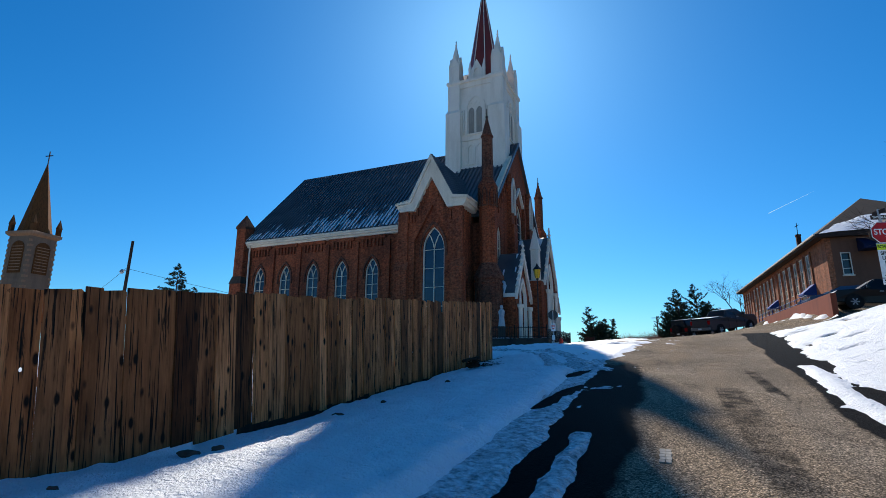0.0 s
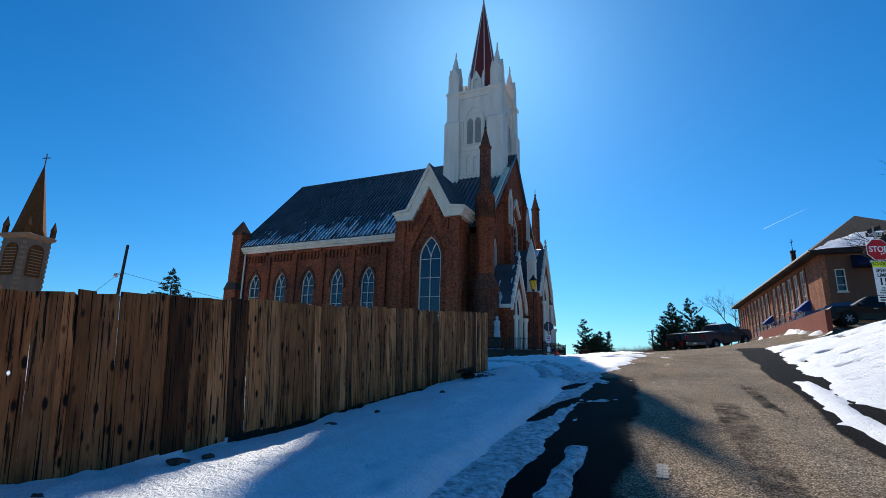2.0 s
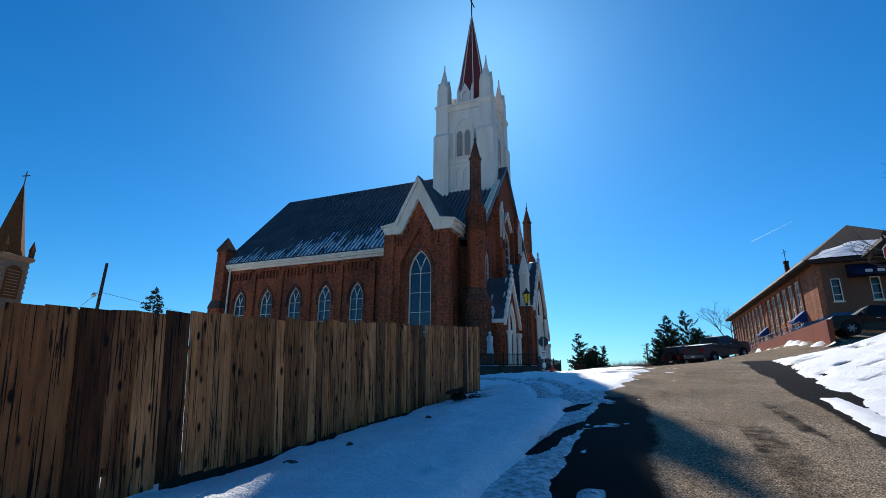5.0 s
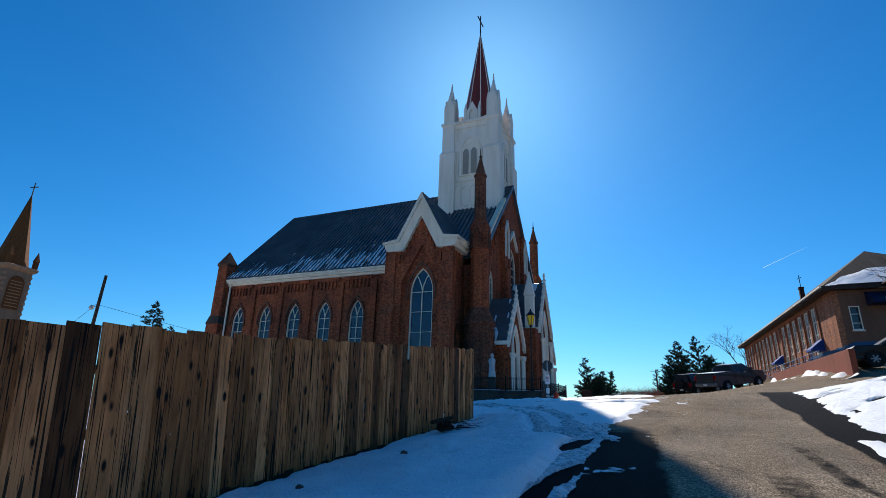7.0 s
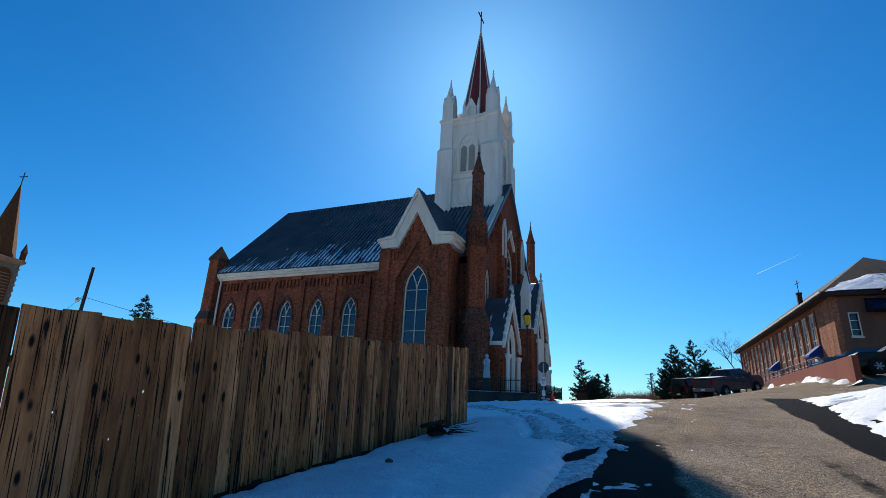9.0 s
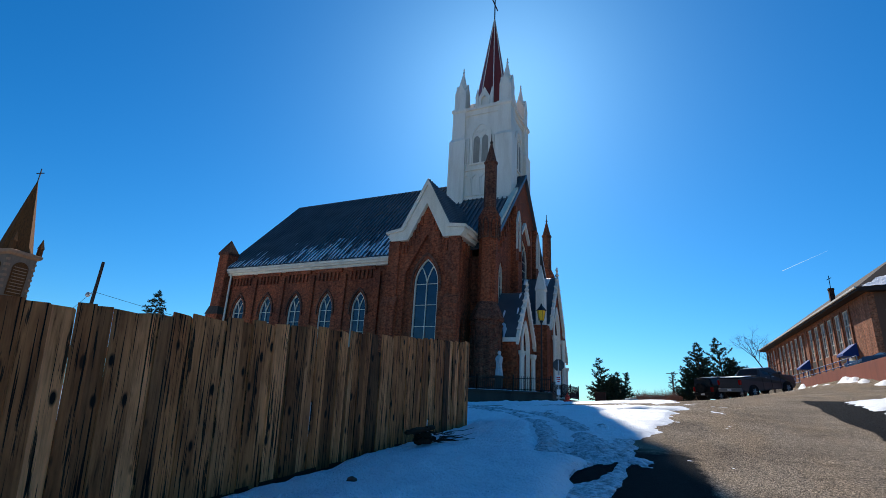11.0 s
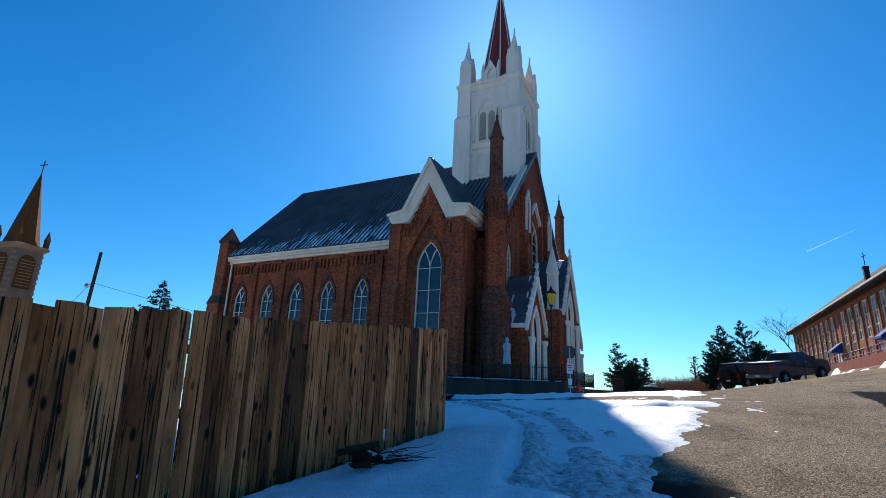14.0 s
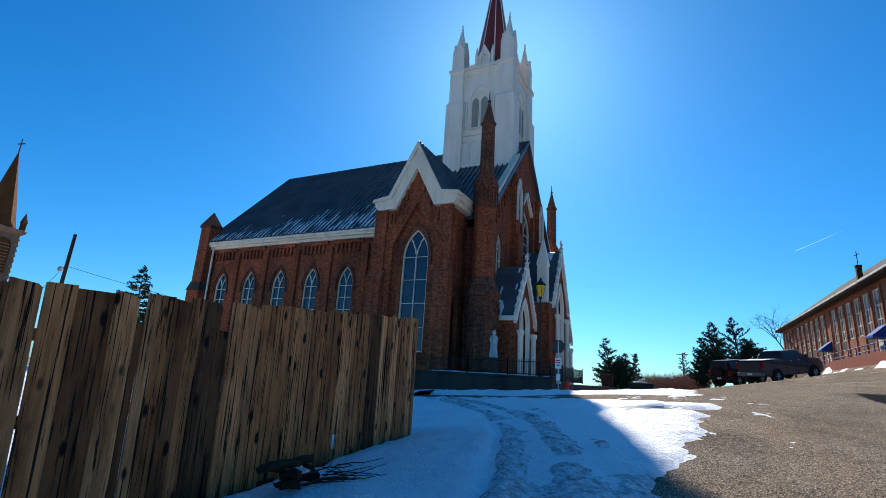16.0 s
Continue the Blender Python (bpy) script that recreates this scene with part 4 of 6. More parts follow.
# ---- porches ----
def porch(cy, x_face, half, eave, top, steep):
    z0 = BASE
    w = prism([(cy - half, z0), (cy + half, z0), (cy + half, eave), (cy, top - 0.9), (cy - half, eave)], 0.5, facing_east(x_face), [lancet(cy, half * 0.55, 2.3, eave - 0.6, eave + (top - eave) * 0.42)])
    pr = cpart("porch", w, BRICK, "brick entrance porch with white gable")
    for s in (-1, 1):
        cpart("porch_wall", box(FX, x_face - 0.5, cy + s * half - (0.4 if s > 0 else 0), cy + s * half + (0.4 if s < 0 else 0), z0, eave), BRICK, "", pr)
        own = bmesh.new()
        tp = [Vector((FX, cy, top)), Vector((x_face + 0.1, cy, top)), Vector((x_face + 0.1, cy + s * (half + 0.25), eave - 0.05)), Vector((FX, cy + s * (half + 0.25), eave - 0.05))]
        up = Vector((0, s * (top - eave), half)).normalized() * 0.1
        v = [own.verts.new(q) for q in tp] + [own.verts.new(q - up) for q in tp]
        for q in ((0, 1, 2, 3), (7, 6, 5, 4), (0, 4, 5, 1), (1, 5, 6, 2), (2, 6, 7, 3), (3, 7, 4, 0)):
            own.faces.new([v[i] for i in q])
        cpart("porch_roof", own, ROOF, "", pr)
        cpart("eaves", box(FX, x_face + 0.15, cy + s * (half + 0.2) - 0.12, cy + s * (half + 0.2) + 0.12, eave - 0.3, eave), WHITE, "", pr)
        cpart("gable_board", prism([(cy, top + 0.15), (cy, top - 0.55), (cy + s * (half + 0.3), eave - 0.5), (cy + s * (half + 0.3), eave + 0.1)], 0.22, facing_east(x_face + 0.24)), WHITE, "white gable board", pr)
        for k in range(6):
            t = (k + 0.7) / 6.5
            zc = eave + 0.1 + (top - eave + 0.05) * t
            cpart("crocket", tube([(0.06, zc - 0.02), (0.16, zc + 0.12), (0.03, zc + 0.32)], 5, x_face + 0.12, cy + s * (half + 0.3) * (1 - t)), WHITE, "", pr)
        for q in (0.62, 0.82):
            cpart("column", tube([(0.2, 2.2), (0.2, 2.45), (0.12, 2.6), (0.12, eave - 1.25), (0.2, eave - 1.1), (0.22, eave - 0.85)], 10, x_face + 0.22, cy + s * half * q, ), WHITE, "white column", pr)
    ar = prism(lancet(cy, half * 0.52, 2.3, eave - 0.6, eave + (top - eave) * 0.42), 0.25, facing_east(x_face + 0.08), [lancet(cy, half * 0.4, 2.35, eave - 0.6, eave + (top - eave) * 0.3)])
    cpart("arch", ar, WHITE, "", pr)
    cpart("door", prism(lancet(cy, half * 0.5, 2.2, eave - 0.6, eave + (top - eave) * 0.4), 0.1, facing_east(x_face - 0.35)), WHITE, "white panelled door and tympanum", pr)
    f = tube([(0.06, top), (0.2, top + 0.2), (0.07, top + 0.4), (0.07, top + 0.95)], 6, x_face + 0.12, cy)
    box(x_face + 0.05, x_face + 0.19, cy - 0.28, cy + 0.28, top + 0.55, top + 0.72, f)
    cpart("finial", f, WHITE, "", pr)
    return pr


porch(40.75, -11.0, 2.15, 6.3, 10.1, 1.7)
porch(47.2, -10.0, 2.35, 8.2, 12.8, 1.9)
porch(53.65, -11.0, 2.15, 6.3, 10.1, 1.7)
for cy in (44.2, 50.2):
    t = cpart("pier", box(-11.2, -10.0, cy - 0.6, cy + 0.6, BASE, 8.0), BRICK)
    cpart("pinnacle", tube([(0.52, 8.0), (0.52, 10.9), (0.62, 11.0), (0.05, 13.2)], 4, -10.6, cy, turn=math.pi / 4), WHITE, "white wooden pinnacle", t)


def porch_snow(cy, x0, x1, half, eave, top, seed):
    """Thin flecks of snow left on the street porch's slope."""
    vs, fs = [], []
    nu, nv = 36, 44
    for j in range(nv):
        for i in range(nu):
            u, v = i / (nu - 1), j / (nv - 1)
            x, y, z = x0 + (x1 - x0) * u, cy - (half + 0.22) * (1 - v), eave + (top - eave) * v
            n1 = curve_noise(x * 1.6, y * 0.7, 1.0, seed) + 0.6 * curve_noise(x * 4.0, y * 2.0, 1.0, seed + 3)
            h = max(-0.1, min(0.05, 0.12 * (n1 - 0.3)))
            vs.append((x, y - h * 0.8, z + h * 0.6))
    for j in range(nv - 1):
        for i in range(nu - 1):
            fs.append((j * nu + i, j * nu + i + 1, (j + 1) * nu + i + 1, (j + 1) * nu + i))
    me = bpy.data.meshes.new("porch_snow")
    me.from_pydata(vs, [], fs)
    me.materials.append(SNOW)
    tagged(new("porch_snow", me), "flecks of melting snow on the porch roof", "snow", kind="stuff")


porch_snow(40.75, -12.9, -11.1, 2.15, 6.25, 10.1, 61.0)
porch_snow(47.2, -12.9, -10.1, 2.35, 8.15, 12.8, 68.0)

# ---- terrace before the church ----
terrace = box(-15.6, -7.2, 33.0, 34.0, 0.2, 2.4, bevel=0.03)
box(-12.0, -7.2, 34.0, 58.0, 0.6, 2.2, terrace)
tagged(part("terrace", terrace, STONE), "low dark stone retaining wall of the church terrace", "wall", kind="structure")
cap = box(-15.7, -7.1, 32.92, 34.1, 2.4, 2.5, bevel=0.02)
tagged(part("terrace_coping", cap, STONE), "stone coping of the church terrace wall", "wall", kind="structure")

DARK_WOOD = painted("rotten_dark_wood", (0.045, 0.024, 0.014), (0.018, 0.011, 0.008), 0.9, 4, True)
# ---- wooden fence ----
rnd = random.Random(4)


def fence_x(y):
    return -5.42 + 0.021 * (y - 4.0)


def plank_mesh(w, h, cut, holes, mat):
    """A board with slightly wandering sides and a sawn or chipped top."""
    b = bmesh.new()
    t = 0.022
    right = [(w / 2 + rnd.uniform(-0.002, 0.002), h * k / 5) for k in range(1, 5)]
    left = [(-w / 2 + rnd.uniform(-0.002, 0.002), h * k / 5) for k in range(4, 0, -1)]
    top = [(w / 2, h - max(cut, 0)), (-w / 2, h + min(cut, 0))]
    if rnd.random() < 0.3:
        c = rnd.uniform(0.015, 0.035)
        top = [(w / 2, h - max(cut, 0) - c), (w / 2 - 1.1 * c, h - max(cut, 0)), (-w / 2, h + min(cut, 0))]
    prism([(-w / 2, 0), (w / 2, 0), *right, *top, *left], t, lambda a, c, d: Vector((d - t / 2, a, c)), holes, bm=b)
    me = bpy.data.meshes.new("plank")
    b.to_mesh(me)
    b.free()
    me.materials.append(mat)
    return me


def knot_hole(a, c, r):
    return [(a + r * math.cos(k * math.pi / 4), c + r * 1.2 * math.sin(k * math.pi / 4)) for k in range(8)]


fence = thing("fence", "tall weathered wooden board fence with stains and knots", "fence", at=(-5.4, 4.0, 0.3))
finv = Matrix.Translation((5.4, -4.0, -0.3))
# boards from one end to the other: where each ends, and its tone (p pale, m mid, o old, w wet, also the shade painted
# into the set-back board from 13.94)
near_edges = [2.38, 2.65, 2.88, 3.01, 3.18, 3.44, 3.74, 4.03, 4.34, 4.62, 4.93, 5.25, 5.56, 5.88, 6.2, 6.5]
far_edges = [9.4, 9.71, 9.92, 10.14, 10.41, 10.6, 10.68, 10.78, 10.93, 11.08, 11.22, 11.42, 11.54, 11.77, 11.92, 12.13, 12.4, 12.55, 12.72, 12.86, 12.99,
             13.15, 13.27, 13.44, 13.6, 13.78, 13.94, 14.2, 14.36, 14.5, 14.68, 14.84, 15.0, 15.12, 15.26]
edges, tones = [-3.0], ""
while edges[-1] < 2.2:
    edges.append(edges[-1] + rnd.uniform(0.16, 0.27))
    tones += rnd.choice("ommo")
edges += near_edges
tones += "m" + "momoooowomwpmmm"
while edges[-1] < 9.25:
    edges.append(edges[-1] + rnd.uniform(0.13, 0.24))
    tones += rnd.choice("mmpoomm")
edges += far_edges
tones += "o" + "ompopommomwwpmpmpmmpmmpmpmwpmppmpp"
slits = {2.38: 0.002, 2.65: 0.002, 5.25: 0.007, 5.56: 0.007, 9.92: 0.013, 10.14: 0.017}
low = {10.68: 0.25, 11.54: 0.27}
pierce = {4.62: [[(-0.11, 0.14), (-0.05, 0.14), (-0.05, 0.34), (-0.11, 0.34)]], 13.44: [[(-0.07, 0.12), (0.0, 0.12), (0.0, 0.32), (-0.07, 0.32)]],
          2.65: [knot_hole(0.0, 1.12, 0.02)], 5.88: [knot_hole(-0.1, 1.0, 0.012)], 6.5: [knot_hole(0.05, 1.14, 0.016), knot_hole(0.04, 0.92, 0.01)], 6.2: [knot_hole(0.08, 0.75, 0.012)], 9.71: [knot_hole(0.04, 0.42, 0.016)]}
WOODS = {"p": PALE_WOOD, "m": FENCE_WOOD, "o": OLD_WOOD, "w": WET_SHADED_WOOD}
for i, (y0, y1) in enumerate(zip(edges, edges[1:])):
    slit = slits.get(y1, -0.003)
    w = y1 - y0 - slit
    y = y0 + w / 2
    rake = 5.0 - 4.0 * smooth(6, 14, y)
    rise = 0.045 * smooth(7.2, 5.4, y) - 0.035 * smooth(9.8, 11.2, y)
    high = 1.86 + rnd.uniform(-0.02, 0.02) - low.get(y1, 0.0)
    top = 1.82 + 0.0885 * y + rise + rnd.uniform(-0.018, 0.022) - low.get(y1, 0.0)
    mesh = plank_mesh(w, high, rnd.uniform(-0.022, 0.03), pierce.get(y1, ()), WOODS[tones[i]])
    set_back = -0.006 if i % 2 else 0.006
    shared("plank", mesh, fence, finv @ pose(fence_x(y) + set_back, y + math.tan(radians(rake)) * high, top - high, rake + rnd.uniform(-0.1, 0.1), rnd.uniform(-0.3, 0.3), rnd.uniform(-1.0, 1.0)))
for y in axis_steps([(-2.6, 15.2, 2.42)])[:-1] + [15.1]:
    z = terrain(fence_x(y), y)
    pb = box(fence_x(y) - 0.13, fence_x(y) - 0.03, y - 0.05, y + 0.05, z - 0.3, z + 1.75, bevel=0.008)
    pb.transform(finv)
    part("post", pb, FENCE_WOOD, fence)
for dz in (0.4, 1.0, 1.6):
    for k in range(9):
        y0, y1 = -2.6 + 2.0 * k, min(15.1, -0.6 + 2.0 * k)
        a = Vector((fence_x(y0) - 0.05, y0, terrain(fence_x(y0), y0) + dz))
        b = Vector((fence_x(y1) - 0.05, y1, terrain(fence_x(y1), y1) + dz))
        rb = rod(a, b, 0.045, sides=4)
        rb.transform(finv)
        part("rail", rb, FENCE_WOOD, fence)
for k in range(6):
    y0, y1 = 5.2 + 1.65 * k, 5.2 + 1.65 * (k + 1)
    zb = [min(1.82 + 0.0885 * v - 1.84 + 0.02, 9) for v in (y0, y1)]
    gb = prism([(y0, zb[0] - 0.28), (y1, zb[1] - 0.28), (y1, zb[1] + 0.03), (y0, zb[0] + 0.03)], 0.05, lambda a, b, c: Vector((fence_x(a) - 0.05 + c, a, b)))
    gb.transform(finv)
    part("gravel_board", gb, DARK_WOOD, fence, "dark rotten board at the foot of the fence")
# bare earth at the foot of the fence, where the snow has melted back
vs, fs = grid_sheet(-0.12, 0.3, 4.6, 15.7, 0.05, lambda x, y: 0.0)
vs = [Vector((fence_x(v[1]) + v[0], v[1], terrain(fence_x(v[1]) + v[0], v[1]) + 0.012 + 0.03 * max(0.0, curve_noise(v[0], v[1], 6.0, 9.0)))) for v in vs]
me = bpy.data.meshes.new("bare_earth")
me.from_pydata(vs, [], fs)
me.materials.append(DARK_WOOD)
tagged(new("bare_earth", me), "strip of dark wet earth at the foot of the fence", "earth", kind="stuff")

# ---- iron fence, statue, lamp and small things by the church ----
def iron_fence(x0, y0, x1, y1, z, n, label):
    d = Vector((x1 - x0, y1 - y0, 0))
    t = thing("iron_fence", label, "fence", "iron fence lengths", at=(x0, y0, z))
    for h in (0.1, 0.72):
        part("rail", rod((0, 0, h), (d.x, d.y, h), 0.018, sides=4), IRON, t)
    bar = rod((0, 0, 0.02), (0, 0, 0.84), 0.016, 0.012, sides=5)
    me = bpy.data.meshes.new("bar")
    bar.to_mesh(me)
    bar.free()
    me.materials.append(IRON)
    for i in range(1, n):
        shared("bar", me, t, Matrix.Translation(d * (i / n)))
    for k in (0.0, 1.0):
        p = d * k
        part("post", box(p.x - 0.035, p.x + 0.035, p.y - 0.035, p.y + 0.035, -0.02, 0.92, bevel=0.008), IRON, t)


for x0, x1 in ((-14.2, -11.9), (-11.9, -9.6), (-9.6, -7.35)):
    iron_fence(x0, 33.25, x1, 33.25, 2.5, 18, "black iron railing on the stone terrace wall")
for y0, y1 in ((33.25, 36.0), (36.0, 39.0), (39.0, 42.0)):
    iron_fence(-7.35, y0, -7.35, y1, 2.3, 20, "black iron railing along the church steps")
vs, fs = grid_sheet(-14.4, -7.3, 33.3, 36.2, 0.15, lambda x, y: 2.44 + 0.1 * smooth(33.3, 34.0, y) + rough_snow(x, y, 0.05))
me = bpy.data.meshes.new("terrace_snow")
me.from_pydata(vs, [], fs)
me.materials.append(SNOW)
tagged(new("terrace_snow", me), "snow lying on the church terrace behind the railing", "snow", kind="stuff")

pl = tube([(0.3, 2.2), (0.3, 3.3), (0.36, 3.35), (0.36, 3.45)], 4, -11.25, 35.5, turn=math.pi / 4)
tagged(part("plinth", pl, STONE), "dark stone plinth under a white statue", "plinth")
st = tube([(0.27, 3.45), (0.25, 3.7), (0.2, 4.1), (0.23, 4.4), (0.25, 4.6), (0.16, 4.72), (0.07, 4.76), (0.12, 4.84), (0.125, 4.94), (0.08, 5.03), (0.01, 5.06)], 12, -11.25, 35.5, squash=0.8)
rod((-11.1, 35.3, 4.55), (-11.2, 35.22, 4.25), 0.07, 0.05, 8, st)
rod((-11.4, 35.3, 4.55), (-11.3, 35.22, 4.25), 0.07, 0.05, 8, st)
tagged(part("statue", st, STATUE, smooth=False), "white stone statue on a dark plinth by the church corner", "statue")

LAMP_AMBER = painted("amber_lamp_glass", (0.75, 0.42, 0.02), (0.6, 0.3, 0.02), 0.3, 3, False)
lamp = thing("street_lamp", "black iron street lamp with an amber glass lantern", "street lamp", at=(-8.0, 33.7, 2.3))
part("pole", tube([(0.13, -0.1), (0.13, 0.3), (0.06, 0.45), (0.045, 4.25), (0.1, 4.3), (0.1, 4.38)], 10, 0, 0), IRON, lamp)
part("lantern", tube([(0.15, 4.4), (0.26, 5.0)], 6, 0, 0), LAMP_AMBER, lamp, "amber glass lantern")
part("lantern_roof", tube([(0.32, 5.0), (0.3, 5.05), (0.08, 5.3), (0.03, 5.45)], 6, 0, 0), IRON, lamp)
for k in range(6):
    a = k * math.pi / 3
    part("lantern_bar", rod((0.15 * math.cos(a), 0.15 * math.sin(a), 4.4), (0.262 * math.cos(a), 0.262 * math.sin(a), 5.0), 0.012, sides=4), IRON, lamp)

HYDRANT = painted("red_hydrant_paint", (0.5, 0.035, 0.015), (0.3, 0.03, 0.02), 0.5, 3, False)
hy = thing("fire_hydrant", "red painted fire hydrant in the snow", "hydrant", at=(-5.8, 30.0, terrain(-5.8, 30.0)))
part("body", tube([(0.16, 0), (0.16, 0.08), (0.11, 0.1), (0.11, 0.5), (0.14, 0.52), (0.14, 0.57), (0.1, 0.66), (0.03, 0.72), (0.03, 0.78)], 12, 0, 0), HYDRANT, hy)
part("outlet", rod((-0.2, 0, 0.4), (0.2, 0, 0.4), 0.06, sides=10), HYDRANT, hy)
part("outlet", rod((0, -0.22, 0.38), (0, 0, 0.38), 0.075, sides=10), HYDRANT, hy)

SIGN_WHITE = painted("white_sign_sheeting", (0.75, 0.75, 0.73), (0.65, 0.65, 0.63), 0.45, 3, False)
SIGN_RED = painted("red_sign_sheeting", (0.45, 0.012, 0.015), (0.38, 0.012, 0.015), 0.4, 3, False)
SIGN_YELLOW = painted("fluorescent_yellow_green_sheeting", (0.75, 0.85, 0.02), (0.65, 0.75, 0.02), 0.4, 3, False)
SIGN_BLACK = painted("black_sign_ink", (0.01, 0.01, 0.01), (0.015, 0.015, 0.015), 0.5, 3, False)
SIGN_BROWN = painted("dark_brown_street_sign", (0.045, 0.02, 0.012), (0.03, 0.015, 0.01), 0.4, 3, False)
SIGN_BACK = painted("dull_aluminium_sign_back", (0.06, 0.06, 0.06), (0.04, 0.04, 0.04), 0.6, 3, False)
STEEL = painted("galvanised_steel", (0.4, 0.4, 0.4), (0.28, 0.28, 0.28), 0.4, 2, False)

sp_ = thing("sign_post", "slim steel post with small white plates below a grey sign back", "sign", at=(-6.65, 32.0, terrain(-6.65, 32.0)))
part("pole", rod((0, 0, -0.1), (0, 0, 3.0), 0.03, sides=8), STEEL, sp_)
part("sign_back", prism([(0.33 * math.cos(math.pi / 8 + k * math.pi / 4), 2.75 + 0.33 * math.sin(math.pi / 8 + k * math.pi / 4)) for k in range(8)], 0.012, facing_south(0.03)), SIGN_BACK, sp_, "dull grey back of an octagonal sign")
part("plate", box(-0.15, 0.15, -0.05, -0.03, 1.7, 2.2, bevel=0.008), SIGN_WHITE, sp_, "white notice plate")
part("plate", box(-0.1, 0.1, -0.05, -0.03, 1.15, 1.45, bevel=0.008), SIGN_WHITE, sp_, "small white plate")
for z, w in ((2.08, 0.2), (1.98, 0.2), (1.86, 0.14)):
    part("lettering", box(-w / 2, w / 2, -0.055, -0.05, z - 0.025, z + 0.025), SIGN_RED, sp_)


def words(text, size, mat, parent, x, z, y, squeeze=1.0):
    cu = bpy.data.curves.new("lettering", "FONT")
    cu.body, cu.size, cu.align_x, cu.align_y, cu.extrude = text, size, "CENTER", "CENTER", 0.002
    cu.offset = size * 0.018
    cu.materials.append(mat)
    ob = new("lettering", cu)
    ob.parent = parent
    ob.matrix_basis = Matrix.Translation((x, y, z)) @ Matrix.Rotation(math.pi / 2, 4, "X") @ Matrix.Diagonal((squeeze, 1, 1, 1))
    return ob


# ---- stop sign with plates ----
sx, sy = 5.75, 17.1
sz = terrain(sx, sy)
sign = thing("stop_sign", "red stop sign over school and speed limit plates", "road sign", at=(sx, sy, sz))
sign.rotation_euler = (0, 0, radians(18))
part("post", box(-0.03, 0.03, -0.02, 0.02, -0.2, 3.1, bevel=0.006), STEEL, sign, "galvanised steel post")
R8 = 0.33
part("border", prism([(R8 * 1.0 * math.cos(math.pi / 8 + k * math.pi / 4), 2.42 + R8 * math.sin(math.pi / 8 + k * math.pi / 4)) for k in range(8)], 0.006, facing_south(-0.032)), SIGN_WHITE, sign)
part("stop_plate", prism([(R8 * 0.94 * math.cos(math.pi / 8 + k * math.pi / 4), 2.42 + R8 * 0.94 * math.sin(math.pi / 8 + k * math.pi / 4)) for k in range(8)], 0.006, facing_south(-0.037)), SIGN_RED, sign, "red octagonal plate with scuffs")
words("STOP", 0.235, SIGN_WHITE, sign, 0, 2.43, -0.039, 0.86)
for k, (mx, mz, mw) in enumerate(((0.1, 2.29, 0.05), (0.16, 2.33, 0.03), (0.05, 2.27, 0.02), (0.2, 2.38, 0.04))):
    part("scuff", prism([(mx, mz), (mx + mw, mz + 0.02), (mx + mw * 0.8, mz + 0.055), (mx - 0.01, mz + 0.03)], 0.003, facing_south(-0.0405)), SIGN_WHITE, sign)
part("school_plate", box(-0.23, 0.23, -0.038, -0.03, 1.93, 2.08, bevel=0.003), SIGN_YELLOW, sign, "yellow-green plate")
words("SCHOOL", 0.125, SIGN_BLACK, sign, 0, 2.005, -0.041, 0.88)
part("speed_plate", box(-0.23, 0.23, -0.038, -0.03, 1.14, 1.92, bevel=0.003), SIGN_WHITE, sign, "white plate")
words("SPEED", 0.14, SIGN_BLACK, sign, 0, 1.82, -0.041, 0.9)
words("LIMIT", 0.14, SIGN_BLACK, sign, 0, 1.69, -0.041, 0.9)
words("15", 0.29, SIGN_BLACK, sign, 0, 1.5, -0.041)
for z, t in ((1.33, "WHEN"), (1.265, "CHILDREN"), (1.2, "ARE PRESENT")):
    words(t, 0.06, SIGN_BLACK, sign, 0, z, -0.041, 0.9)
part("hours_plate", box(-0.23, 0.23, -0.038, -0.03, 0.95, 1.12, bevel=0.003), SIGN_WHITE, sign)
for z, w in ((1.07, 0.38), (1.0, 0.36)):
    part("lettering", box(-w / 2, w / 2, -0.042, -0.038, z - 0.018, z + 0.018), SIGN_BLACK, sign)
part("street_plate", box(-0.24, 0.24, -0.012, -0.002, 2.8, 2.93, bevel=0.003), SIGN_BROWN, sign, "brown street name plate")
words("TAYLOR ST", 0.095, SIGN_WHITE, sign, 0, 2.865, -0.014, 0.8)
part("street_plate", box(-0.008, 0.008, -0.24, 0.24, 2.96, 3.08, bevel=0.003), SIGN_BROWN, sign)
part("lettering", box(0.009, 0.012, -0.2, 0.2, 2.99, 3.05), SIGN_WHITE, sign)

# ---- the school on the rise ----
LOT = 4.3
RED_WALL = painted("red_painted_concrete", (0.3, 0.07, 0.035), (0.22, 0.055, 0.03), 0.8, 1.0)
rw = box(9.3, 9.6, 36.6, 59.0, 1.8, 5.22, bevel=0.02)
tagged(part("retaining_wall", rw, RED_WALL), "red painted concrete retaining wall of the parking lot", "wall", kind="structure")
lot = box(9.6, 70.0, 43.5, 120.0, 1.0, 5.05)
tagged(part("parking_lot", lot, ASPHALT), "raised asphalt parking lot before the school", "parking lot", kind="structure")

